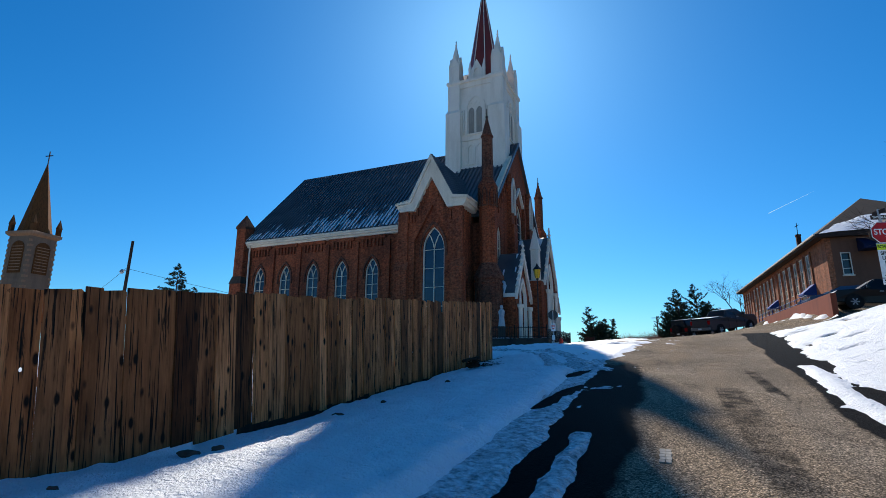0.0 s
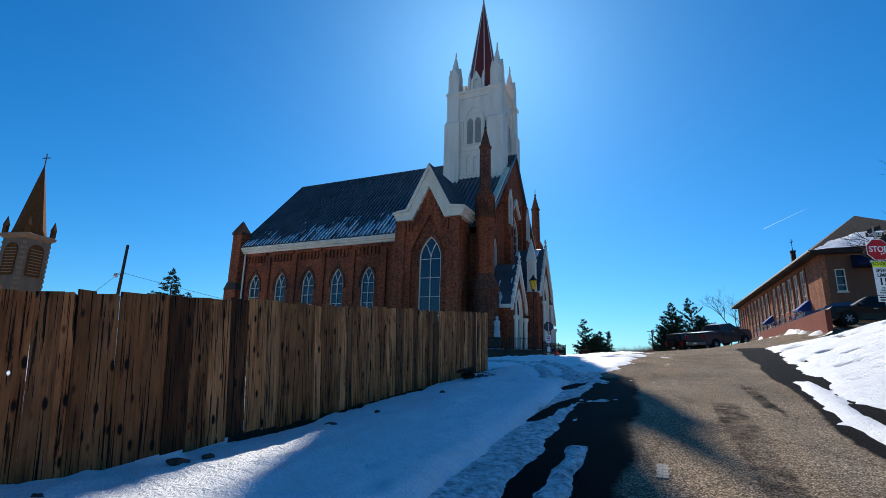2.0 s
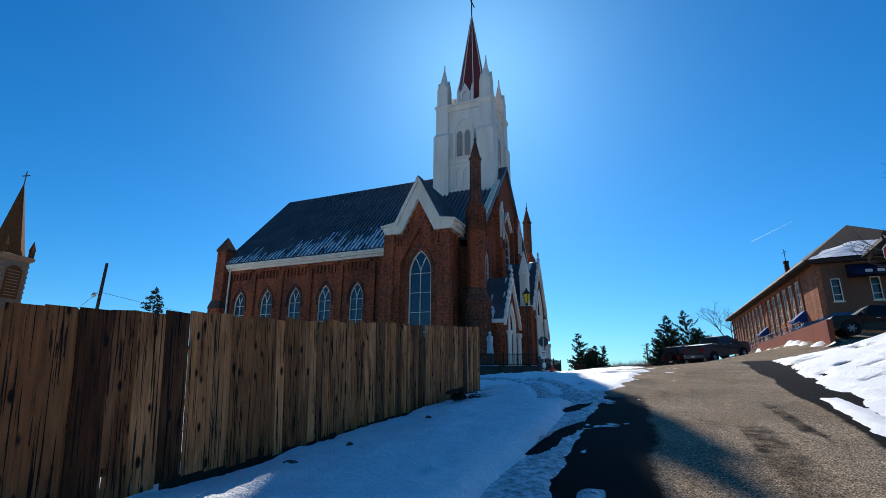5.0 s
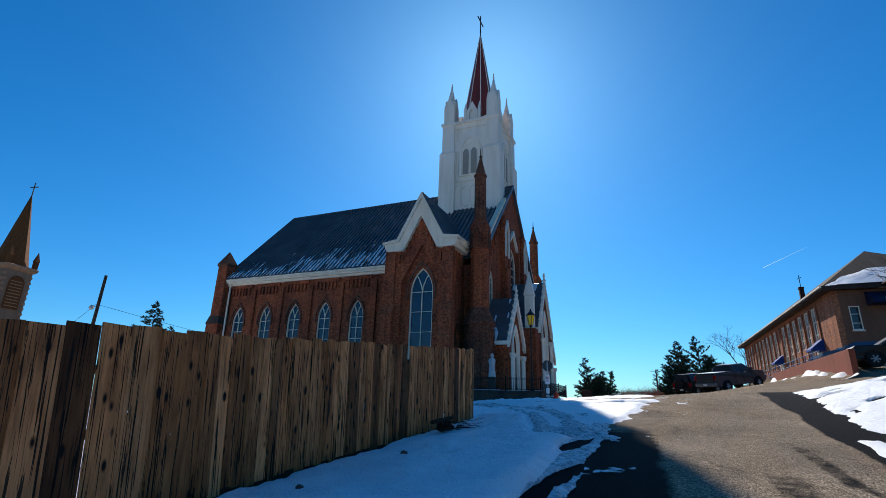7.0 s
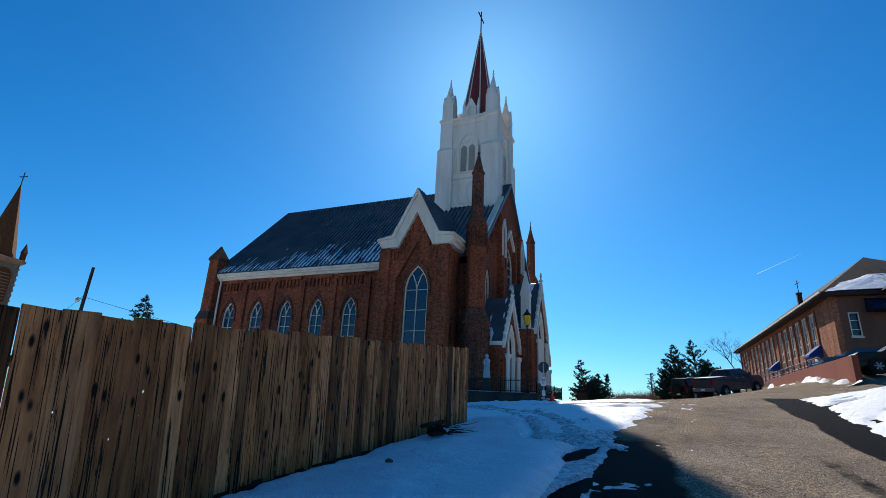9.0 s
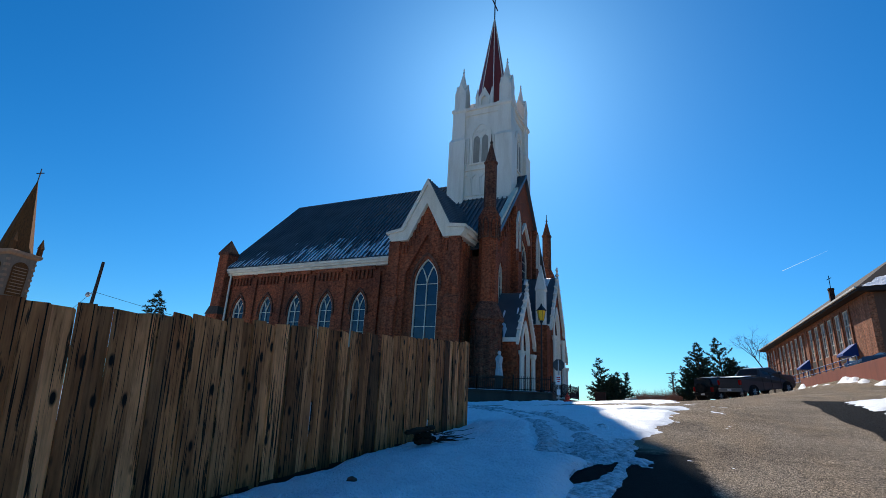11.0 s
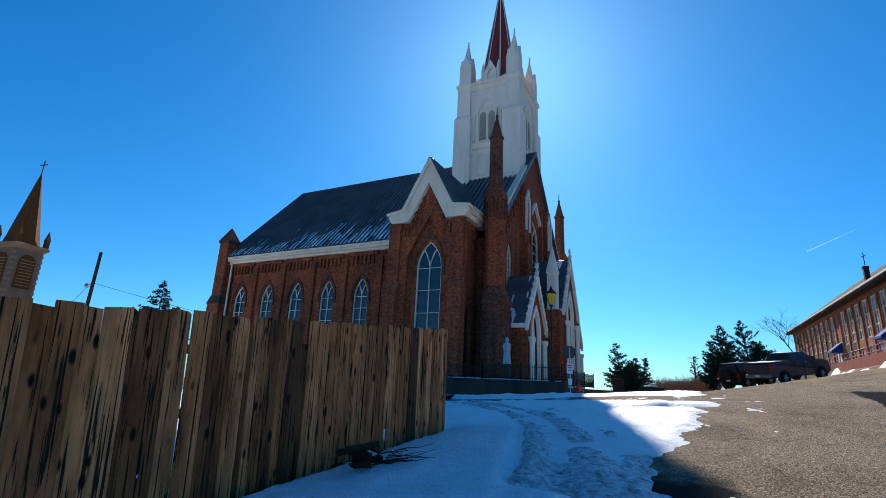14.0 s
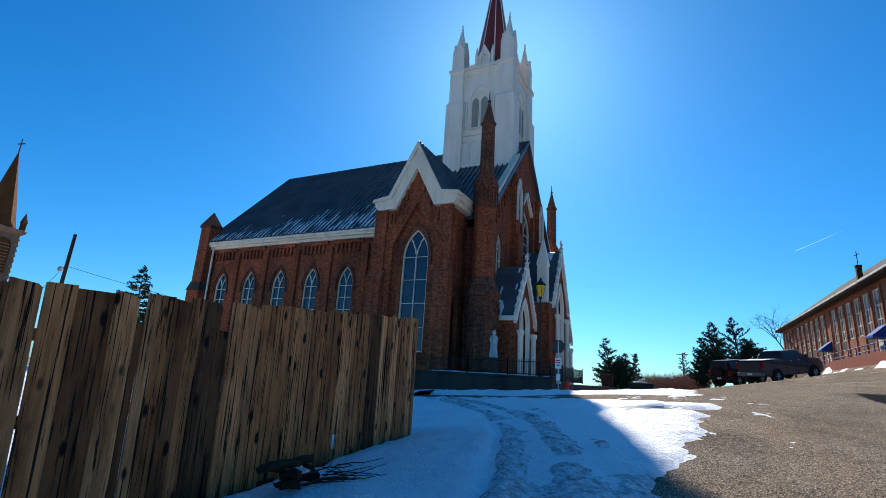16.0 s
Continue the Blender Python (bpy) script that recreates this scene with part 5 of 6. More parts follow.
SHINGLE = painted("brown_roof_shingle", (0.05, 0.034, 0.028), (0.03, 0.022, 0.019), 0.9, 2.0, False)
BLUE_CLOTH = painted("blue_awning_cloth", (0.012, 0.06, 0.28), (0.012, 0.045, 0.2), 0.8, 2.0, False)
NAVY_CLOTH = painted("navy_awning_cloth", (0.008, 0.014, 0.05), (0.006, 0.01, 0.035), 0.85, 2.0, False)
TAN = painted("tan_stucco", (0.2, 0.095, 0.06), (0.14, 0.07, 0.045), 0.9, 1.0)
TAN_BLIND = painted("pale_window_blind", (0.42, 0.4, 0.37), (0.34, 0.32, 0.3), 0.8, 2.0, False)
SX, SY0, SY1, SE = 12.5, 48.0, 93.0, 10.5
school = thing("school_building", "brick school with tall windows and brown hipped roof", "building", at=(SX, SY0, LOT))
sinv = Matrix.Translation((-SX, -SY0, -LOT))


def spart(name, bm, mat, label="", parent=None):
    bm.transform(sinv)
    return part(name, bm, mat, parent or school, label)


facing_west = lambda a, b, c: Vector((SX + c, a, b))
win_y = [53.9 + 2.45 * k for k in range(6)] + [70.6 + 2.45 * k for k in range(6)] + [87.0 + 2.0 * k for k in range(3)]
holes = [[(y - 0.74, 6.95), (y + 0.74, 6.95), (y + 0.74, 9.85), (y - 0.74, 9.85)] for y in win_y]
spart("wall", prism([(SY0, LOT - 0.6), (SY1, LOT - 0.6), (SY1, SE), (SY0, SE)], 0.4, facing_west, holes), SCHOOL_BRICK)
end_holes = [[(x - 0.33, 7.4), (x + 0.33, 7.4), (x + 0.33, 9.1), (x - 0.33, 9.1)] for x in (13.75, 16.3)]
spart("wall", prism([(SX + 0.4, LOT - 0.6), (23.4, LOT - 0.6), (23.4, SE), (SX + 0.4, SE)], 0.4, facing_south(SY0), end_holes), TAN)
spart("wall", box(23.0, 23.4, SY0 + 0.4, SY1, LOT - 0.6, SE), SCHOOL_BRICK)
spart("wall", box(SX + 0.4, 23.0, SY1 - 0.4, SY1, LOT - 0.6, SE), SCHOOL_BRICK)
for y in win_y:
    w = spart("window", box(SX + 0.14, SX + 0.18, y - 0.74, y + 0.74, 6.95, 9.85), DARK_GLASS, "tall dark window with pale frame")
    fr = prism([(y - 0.74, 6.95), (y + 0.74, 6.95), (y + 0.74, 9.85), (y - 0.74, 9.85)], 0.1, lambda a, b, c: facing_west(a, b, c + 0.05), [[(y - 0.66, 7.03), (y + 0.66, 7.03), (y + 0.66, 9.77), (y - 0.66, 9.77)]])
    spart("frame", fr, WHITE, "", w)
    spart("mullion", box(SX + 0.08, SX + 0.14, y - 0.04, y + 0.04, 7.03, 9.77), WHITE, "", w)
    for z in (7.75, 8.75):
        spart("glazing_bar", box(SX + 0.08, SX + 0.14, y - 0.66, y + 0.66, z - 0.04, z + 0.04), WHITE, "", w)
    drop = 9.77 - 0.5 * (0.4 + (int(y * 7) % 5) * 0.35)
    spart("blind", box(SX + 0.115, SX + 0.138, y - 0.65, y + 0.65, drop, 9.77), TAN_BLIND, "", w)
    spart("spandrel", box(SX - 0.02, SX + 0.1, y - 0.74, y + 0.74, 6.2, 6.9), STONE if int(y * 10) % 3 else SCHOOL_BRICK, "", w)
for y in [52.68 + 2.45 * k for k in range(7)] + [69.38 + 2.45 * k for k in range(7)] + [86.0 + 2.0 * k for k in range(4)]:
    spart("pilaster", box(SX - 0.09, SX + 0.02, y - 0.18, y + 0.18, LOT - 0.6, 9.95), SCHOOL_BRICK)
for x in (13.75, 16.3):
    w = spart("window", box(x - 0.33, x + 0.33, SY0 + 0.22, SY0 + 0.26, 7.4, 9.1), DARK_GLASS, "dark window with white frame")
    spart("frame", prism([(x - 0.33, 7.4), (x + 0.33, 7.4), (x + 0.33, 9.1), (x - 0.33, 9.1)], 0.12, facing_south(SY0 - 0.02), [[(x - 0.27, 7.47), (x + 0.27, 7.47), (x + 0.27, 9.03), (x - 0.27, 9.03)]]), WHITE, "", w)
    for z in (7.9, 8.55):
        spart("glazing_bar", box(x - 0.27, x + 0.27, SY0 + 0.14, SY0 + 0.2, z - 0.025, z + 0.025), WHITE, "", w)
    spart("sill", box(x - 0.4, x + 0.4, SY0 - 0.1, SY0 + 0.1, 7.3, 7.4), CREAM, "", w)
# hipped roof with overhang
hip = bmesh.new()
c = [hip.verts.new(v) for v in ((SX - 0.7, SY0 - 0.7, SE), (24.1, SY0 - 0.7, SE), (24.1, SY1 + 0.7, SE), (SX - 0.7, SY1 + 0.7, SE))]
d = [hip.verts.new(v) for v in ((17.95, 56.4, 15.0), (17.95, SY1 - 8.0, 15.0))]
for q in ((c[0], c[1], d[0]), (c[1], c[2], d[1], d[0]), (c[2], c[3], d[1]), (c[3], c[0], d[0], d[1]), (c[3], c[2], c[1], c[0])):
    hip.faces.new(q)
spart("roof", hip, SHINGLE, "brown shingle hipped roof")
spart("eaves_board", prism([(SX - 0.72, SY0 - 0.72), (24.12, SY0 - 0.72), (24.12, SY1 + 0.72), (SX - 0.72, SY1 + 0.72)], 0.28, lambda a, b, cc: Vector((a, b, SE - 0.24 + cc)), [[(SX - 0.05, SY0 - 0.05), (23.45, SY0 - 0.05), (23.45, SY1 + 0.05), (SX - 0.05, SY1 + 0.05)]]), SHINGLE, "brown eaves board")
spart("gutter", box(SX - 0.84, SX - 0.72, SY0 - 0.7, SY1 + 0.7, SE - 0.06, SE + 0.06), WHITE, "pale metal gutter")
# end porch roof and its awning
pg = prism([(15.4, SE - 0.1), (22.0, SE - 0.1), (18.7, 13.0)], 3.0, facing_south(SY0 - 2.0))
spart("gable_roof", pg, SHINGLE)
spart("awning", prism([(SY0 - 1.6, 9.1), (SY0, 9.1), (SY0, 10.1), (SY0 - 1.4, 9.5)], 6.0, lambda a, b, cc: Vector((14.6 + cc, a, b))), NAVY_CLOTH, "dark blue cloth awning with worn lettering")
for k in range(5):
    spart("awning_mark", box(15.3 + k * 0.75, 15.75 + k * 0.75, SY0 - 1.62, SY0 - 1.58, 9.22, 9.42), SIGN_WHITE)
for y0 in (52.3, 67.6):
    spart("awning", prism([(6.35, SX - 1.0), (6.5, SX - 1.0), (7.3, SX), (6.35, SX)], 1.8, lambda a, b, cc, y0=y0: Vector((b, y0 + cc, a))), BLUE_CLOTH, "blue cloth door awning")
    spart("door", box(SX - 0.06, SX + 0.02, y0 + 0.9, y0 + 2.4, LOT, 6.5), CREAM)
ch = tube([(0.28, 10.6), (0.28, 13.0), (0.33, 13.05), (0.33, 13.2)], 4, 14.0, 62.4, turn=math.pi / 4)
spart("chimney", ch, DARK_BRICK, "tall brick chimney")
ae = rod((14.0, 62.4, 13.1), (14.0, 62.4, 14.4), 0.035, sides=5)
rod((13.8, 62.4, 14.0), (14.2, 62.4, 14.2), 0.03, sides=5, bm=ae)
spart("weather_vane", ae, IRON)


SCHOOL_AT, SCHOOL_SIZE, SCHOOL_TURN = (15.0, 58.2, 5.1), (1.2, 1.1, 1.3), 1.2


def hip_snow(corner, e1, e2, w, h, seed, edge, hip):
    e1, e2 = Vector(e1).normalized(), Vector(e2).normalized()
    nrm = e1.cross(e2).normalized()
    if nrm.z < 0:
        nrm = -nrm
    step = 0.15
    nu, nv = int(w / step), int(h / step)
    vs, fs = [], []
    for j in range(nv):
        for i in range(nu):
            u, v = i * step, j * step
            d_ = edge(u, v) + 0.5 * curve_noise(u, v, 0.8, seed) + 0.3 * curve_noise(u, v, 2.2, seed)
            vs.append(Vector(corner) + e1 * u + e2 * v + nrm * max(-0.12, min(0.12, 0.1 * d_)))
    for j in range(nv - 1):
        for i in range(nu - 1):
            if i * step < hip * (j + 1) * step + 0.1:
                continue
            fs.append((j * nu + i, j * nu + i + 1, (j + 1) * nu + i + 1, (j + 1) * nu + i))
    me = bpy.data.meshes.new("school_roof_snow")
    me.from_pydata(vs, [], fs)
    me.materials.append(SNOW)
    me.transform(Matrix.Translation(SCHOOL_AT) @ pose(0, 0, 0, 0, 0, SCHOOL_TURN) @ Matrix.Diagonal((*SCHOOL_SIZE, 1)) @ sinv)
    tagged(new("school_roof_snow", me), "patch of snow left on the school roof", "snow", kind="stuff")


hip_snow((SX - 0.7, SY0 - 0.68, SE + 0.03), (1, 0, 0), (0, 9.1, 4.5), 9.0, 4.6, 3.0, lambda u, v: min(1.2, 0.9 * (u - 0.78 * v - 0.35)) - 0.9 * smooth(2.6, 4.4, v), 0.75)
hip_snow((SX - 0.68, SY0 + 1.0, SE + 0.03), (0, 1, 0), (6.1, 0, 4.5), 44.0, 1.6, 6.0, lambda u, v: 0.9 - 1.3 * v, 0.8)

school.location, school.scale = SCHOOL_AT, SCHOOL_SIZE
school.rotation_euler = (0, 0, radians(SCHOOL_TURN))
# railings of the ramp
BLUE_STEEL = painted("blue_painted_steel", (0.03, 0.09, 0.3), (0.03, 0.07, 0.2), 0.5, 3, False)
ramp_rail = thing("ramp_railing", "blue painted steel railing of the school ramp", "railing", at=(10.2, 46.0, 5.05))
for h in (0.25, 0.6, 1.0):
    part("rail", rod((0, 0, h), (0, 22, h), 0.03, sides=5), BLUE_STEEL, ramp_rail)
for k in range(12):
    part("post", rod((0, k * 2.0, 0), (0, k * 2.0, 1.02), 0.035, sides=5), STEEL if k % 3 == 0 else BLUE_STEEL, ramp_rail)

# ---- vehicles ----
RUBBER = painted("tyre_rubber", (0.012, 0.012, 0.012), (0.03, 0.027, 0.024), 0.85, 4, False)
ALLOY = painted("wheel_alloy", (0.45, 0.45, 0.46), (0.3, 0.3, 0.3), 0.35, 4, False)
LIGHT_RED = painted("red_tail_lamp", (0.35, 0.01, 0.01), (0.3, 0.01, 0.01), 0.2, 4, False)
DULL_CHROME = painted("dull_road_grimed_chrome", (0.2, 0.2, 0.2), (0.12, 0.11, 0.1), 0.3, 4, False)
CHROME = painted("chrome_bumper", (0.6, 0.6, 0.6), (0.5, 0.5, 0.5), 0.2, 4, False)


def car_paint(name, col):
    m = painted(name, col, tuple(0.8 * v for v in col), 0.35, 0.8, False)
    b = m.node_tree.nodes["Principled BSDF"]
    b.inputs["Coat Weight"].default_value = 0.08
    return m


def wheel(parent, x, y, r, w):
    t = rod((x, y - w / 2, r), (x, y + w / 2, r), r, sides=22)
    bmesh.ops.bevel(t, geom=[e for e in t.edges if len(e.link_faces) == 2 and e.calc_face_angle(0) > 1.0], offset=0.04, segments=2, affect="EDGES")
    tp = part("tyre", t, RUBBER, parent)
    s = -1 if y < 0 else 1
    rm = rod((x, y + s * (w / 2 - 0.03), r), (x, y + s * (w / 2 + 0.005), r), r * 0.62, r * 0.58, sides=18)
    part("rim", rm, IRON, tp)
    for k in range(6):
        a = k * math.pi / 3
        part("spoke", rod((x, y + s * (w / 2 + 0.012), r), (x + r * 0.55 * math.cos(a), y + s * (w / 2 + 0.012), r + r * 0.55 * math.sin(a)), 0.035, sides=4), ALLOY, tp)


def car(label, category, paint, at, heading, side, glass, wheels, width, r, details):
    """A vehicle with its front at +x: side outline, glass house outline, wheels, lamps."""
    t = thing(category.replace(" ", "_"), label, category, "parked vehicles", at=at)
    gz = terrain(at[0] + 1.5 * math.cos(radians(heading)), at[1] + 1.5 * math.sin(radians(heading))) - terrain(at[0] - 1.5 * math.cos(radians(heading)), at[1] - 1.5 * math.sin(radians(heading)))
    if at[2] == 5.05:
        gz = 0
    t.rotation_euler = (0, -math.atan2(gz, 3.0), radians(heading))
    hw = width / 2
    body = prism(side, width, lambda a, b, c: Vector((a, c - hw, b)))
    for v in body.verts:
        if v.co.z > glass[0][1] + 0.05:
            v.co.y *= 0.8 if v.co.z > glass[0][1] + 0.3 else 0.93
        if abs(v.co.x) > max(abs(s[0]) for s in side) - 0.25:
            v.co.y *= 0.93
    bmesh.ops.bevel(body, geom=[e for e in body.edges if len(e.link_faces) == 2 and e.calc_face_angle(0) > 0.7], offset=0.06, segments=3, affect="EDGES")
    part("body", body, paint, t)
    for wx in wheels:
        for s in (-1, 1):
            arch = rod((wx, s * (hw - 0.16), r + 0.02), (wx, s * (hw + 0.012), r + 0.02), r * 1.18, sides=20)
            part("wheel_arch", arch, RUBBER, t)
            wheel(t, wx, s * (hw - 0.1), r, 0.26)
    # side glass, each pane of its own
    zl = glass[0][1]
    for quad in details["panes"]:
        for s in (-1, 1):
            gb = bmesh.new()
            vv = []
            for a, b in quad:
                f = 0.93 if b < zl + 0.3 else 0.8
                vv.append(gb.verts.new((a, s * (hw * f + 0.012), b)))
            gb.faces.new(vv)
            ex = bmesh.ops.extrude_face_region(gb, geom=list(gb.faces))
            for v in ex["geom"]:
                if isinstance(v, bmesh.types.BMVert):
                    v.co.y -= s * 0.04
            part("window", gb, DARK_GLASS, t)
    for (a0, b0), (a1, b1), name in details["screens"]:
        d_ = Vector((a1 - a0, 0, b1 - b0)).normalized()
        nn = Vector((d_.z, 0, -d_.x)) * (1 if name == "windscreen" else -1)
        gb = bmesh.new()
        vs_ = [Vector((a0, -hw * 0.84, b0)), Vector((a0, hw * 0.84, b0)), Vector((a1, hw * 0.72, b1)), Vector((a1, -hw * 0.72, b1))]
        gb.faces.new([gb.verts.new(q + nn * 0.02) for q in vs_])
        ex = bmesh.ops.extrude_face_region(gb, geom=list(gb.faces))
        for v in ex["geom"]:
            if isinstance(v, bmesh.types.BMVert):
                v.co -= nn * 0.05
        part(name, gb, DARK_GLASS, t)
    xf, xr = max(s[0] for s in side), min(s[0] for s in side)
    zb = details["lamp_z"]
    for s in (-1, 1):
        part("headlight", box(xf - 0.12, xf + 0.015, s * hw * 0.78 - 0.17, s * hw * 0.78 + 0.17, zb - 0.09, zb + 0.09, bevel=0.02), ALLOY, t)
        part("tail_light", box(xr - 0.015, xr + 0.14, s * hw * 0.86 - 0.08, s * hw * 0.86 + 0.1, zb, zb + 0.34, bevel=0.02), LIGHT_RED, t)
        part("mirror", box(details["mirror"] - 0.08, details["mirror"] + 0.08, s * (hw + 0.1) - 0.1, s * (hw + 0.1) + 0.1, zl + 0.02, zl + 0.22, bevel=0.03), paint, t)
        for hx in details["handles"]:
            part("door_handle", box(hx - 0.1, hx + 0.1, s * hw * 0.985 - 0.02, s * hw * 0.985 + 0.035, zl - 0.14, zl - 0.1, bevel=0.008), CHROME, t)
        for dx in details["seams"]:
            part("door_seam", box(dx - 0.006, dx + 0.006, s * hw - 0.01, s * hw + 0.003, 0.45, zl), RUBBER, t)
    part("bumper", box(xr - 0.1, xr + 0.1, -hw * 0.93, hw * 0.93, 0.48, 0.72, bevel=0.03), details["bumper"], t)
    part("number_plate", box(xr - 0.115, xr - 0.1, -0.16, 0.16, 0.54, 0.68), SIGN_WHITE, t)
    return t


GREY_PAINT = car_paint("grey_metallic_paint", (0.055, 0.055, 0.06))
BLACK_PAINT = car_paint("black_car_paint", (0.008, 0.008, 0.01))
BLUE_PAINT = car_paint("blue_grey_car_paint", (0.06, 0.1, 0.16))
WHITE_PAINT = car_paint("white_car_paint", (0.6, 0.6, 0.6))
truck_side = [(-2.9, 0.55), (-2.9, 1.38), (-0.95, 1.42), (-0.9, 1.5), (-0.62, 1.95), (0.7, 1.98), (1.45, 1.42), (2.75, 1.28), (2.9, 1.05), (2.92, 0.5), (2.6, 0.36), (-2.6, 0.42)]
tz = terrain(4.75, 48.8)
truck = car("grey crew-cab pickup truck with snow on its bed cover", "pickup truck", GREY_PAINT, (4.75, 48.8, tz), 46, truck_side, [(0, 1.42)], (-1.75, 1.85), 1.98, 0.4,
            {"panes": [[(-0.62, 1.48), (0.18, 1.46), (0.18, 1.88), (-0.45, 1.88)], [(0.26, 1.46), (1.18, 1.46), (0.66, 1.9), (0.26, 1.89)]], "screens": [((1.42, 1.44), (0.74, 1.95), "windscreen"), ((-0.88, 1.52), (-0.64, 1.92), "rear_window")], "lamp_z": 0.95, "mirror": 1.15, "handles": (-0.3, 0.5), "seams": (-0.7, 0.22, 1.2), "bumper": DULL_CHROME})
part("bed_cover", box(-2.86, -1.0, -0.86, 0.86, 1.36, 1.46, bevel=0.02), RUBBER, truck, "black bed cover")
part("tailgate", box(-2.925, -2.88, -0.72, 0.72, 0.78, 1.36, bevel=0.015), GREY_PAINT, truck)
part("snow_load", box(-2.75, -1.5, -0.8, 0.8, 1.452, 1.5, bevel=0.02), SNOW, truck, "snow on the bed cover")
part("snow_load", box(-0.55, 0.1, -0.6, 0.5, 1.95, 2.0, bevel=0.02), SNOW, truck, "snow on the cab roof")

suv_side = [(-2.6, 0.5), (-2.62, 1.1), (-2.5, 1.2), (-2.2, 1.78), (-1.9, 1.84), (0.55, 1.84), (1.3, 1.22), (2.4, 1.1), (2.6, 0.9), (2.62, 0.5), (2.4, 0.34), (-2.4, 0.36)]
suv = car("large black sport utility vehicle parked beside the red wall", "suv", BLACK_PAINT, (12.3, 38.4, terrain(12.3, 38.4)), 178, suv_side, [(0, 1.2)], (-1.6, 1.6), 2.0, 0.4,
          {"panes": [[(-2.25, 1.25), (-1.25, 1.25), (-1.25, 1.74), (-2.05, 1.74)], [(-1.17, 1.25), (-0.15, 1.25), (-0.15, 1.75), (-1.17, 1.75)], [(-0.07, 1.25), (1.02, 1.25), (0.5, 1.75), (-0.07, 1.75)]], "screens": [((1.3, 1.24), (0.58, 1.82), "windscreen"), ((-2.5, 1.22), (-2.22, 1.76), "rear_window")], "lamp_z": 0.8, "mirror": 0.95, "handles": (-0.85, 0.3), "seams": (-1.22, -0.1, 1.05), "bumper": BLACK_PAINT})
part("trim_strip", box(-1.3, 1.3, -1.012, -1.0, 0.62, 0.66), CHROME, suv, "bright door trim")

car_side = [(-2.2, 0.45), (-2.22, 0.9), (-1.9, 1.02), (-1.3, 1.42), (0.2, 1.45), (1.0, 0.98), (2.0, 0.85), (2.2, 0.65), (2.2, 0.4), (2.0, 0.26), (-2.0, 0.28)]
car_details = {"panes": [[(-1.45, 1.0), (-0.4, 1.0), (-0.4, 1.36), (-1.15, 1.36)], [(-0.32, 1.0), (0.75, 1.0), (0.15, 1.38), (-0.32, 1.38)]], "screens": [((0.98, 1.0), (0.24, 1.43), "windscreen"), ((-1.86, 1.04), (-1.32, 1.4), "rear_window")], "lamp_z": 0.62, "mirror": 0.7, "handles": (-0.8, 0.2), "seams": (-0.36, 0.75), "bumper": WHITE_PAINT}
car("blue-grey saloon car parked in the raised lot", "car", BLUE_PAINT, (12.4, 45.0, 5.05), 160, car_side, [(0, 0.98)], (-1.35, 1.35), 1.76, 0.32, car_details)
car("white saloon car parked in the raised lot", "car", WHITE_PAINT, (12.4, 48.6, 5.05), 165, car_side, [(0, 0.98)], (-1.35, 1.35), 1.76, 0.32, car_details)
jeep_side = [(-2.0, 0.6), (-2.0, 1.15), (-1.95, 1.85), (0.3, 1.85), (0.7, 1.2), (1.9, 1.12), (1.95, 0.6), (1.8, 0.5), (-1.8, 0.5)]
jeep = car("dark off-road vehicle with a spare wheel at its back", "off-road vehicle", BLACK_PAINT, (2.4, 51.5, terrain(2.4, 51.5)), 50, jeep_side, [(0, 1.2)], (-1.25, 1.3), 1.8, 0.42,
           {"panes": [[(-1.85, 1.25), (-0.7, 1.25), (-0.7, 1.75), (-1.85, 1.75)], [(-0.62, 1.25), (0.5, 1.25), (0.25, 1.75), (-0.62, 1.75)]], "screens": [((0.68, 1.22), (0.32, 1.82), "windscreen"), ((-2.0, 1.2), (-1.96, 1.8), "rear_window")], "lamp_z": 0.8, "mirror": 0.5, "handles": (-0.3,), "seams": (-0.66, 0.5), "bumper": BLACK_PAINT})
part("spare_wheel", rod((-2.22, 0.1, 1.05), (-2.0, 0.1, 1.05), 0.4, sides=20), RUBBER, jeep)
car("dark saloon car parked at the kerb before the pines", "car", BLACK_PAINT, (3.0, 56.8, terrain(3.0, 56.8)), 50, car_side, [(0, 0.98)], (-1.35, 1.35), 1.76, 0.32, {**car_details, "bumper": BLACK_PAINT})

# ---- trees ----
def leaf_material(name, a, b):
    m, n, l, s = material(name, 0.75)
    g = n.new("ShaderNodeNewGeometry")
    l.new(ramp(n, l, g.outputs["Random Per Island"], [(0.0, a), (1.0, b)]), s.inputs["Base Color"])
    return m


NEEDLES = leaf_material("pine_needles", (0.016, 0.03, 0.012), (0.05, 0.075, 0.03))
BARK = painted("bark", (0.09, 0.06, 0.045), (0.05, 0.035, 0.028), 0.95, 3.0)
TWIG = painted("bare_twigs", (0.34, 0.2, 0.145), (0.22, 0.13, 0.1), 0.95, 3.0, False)


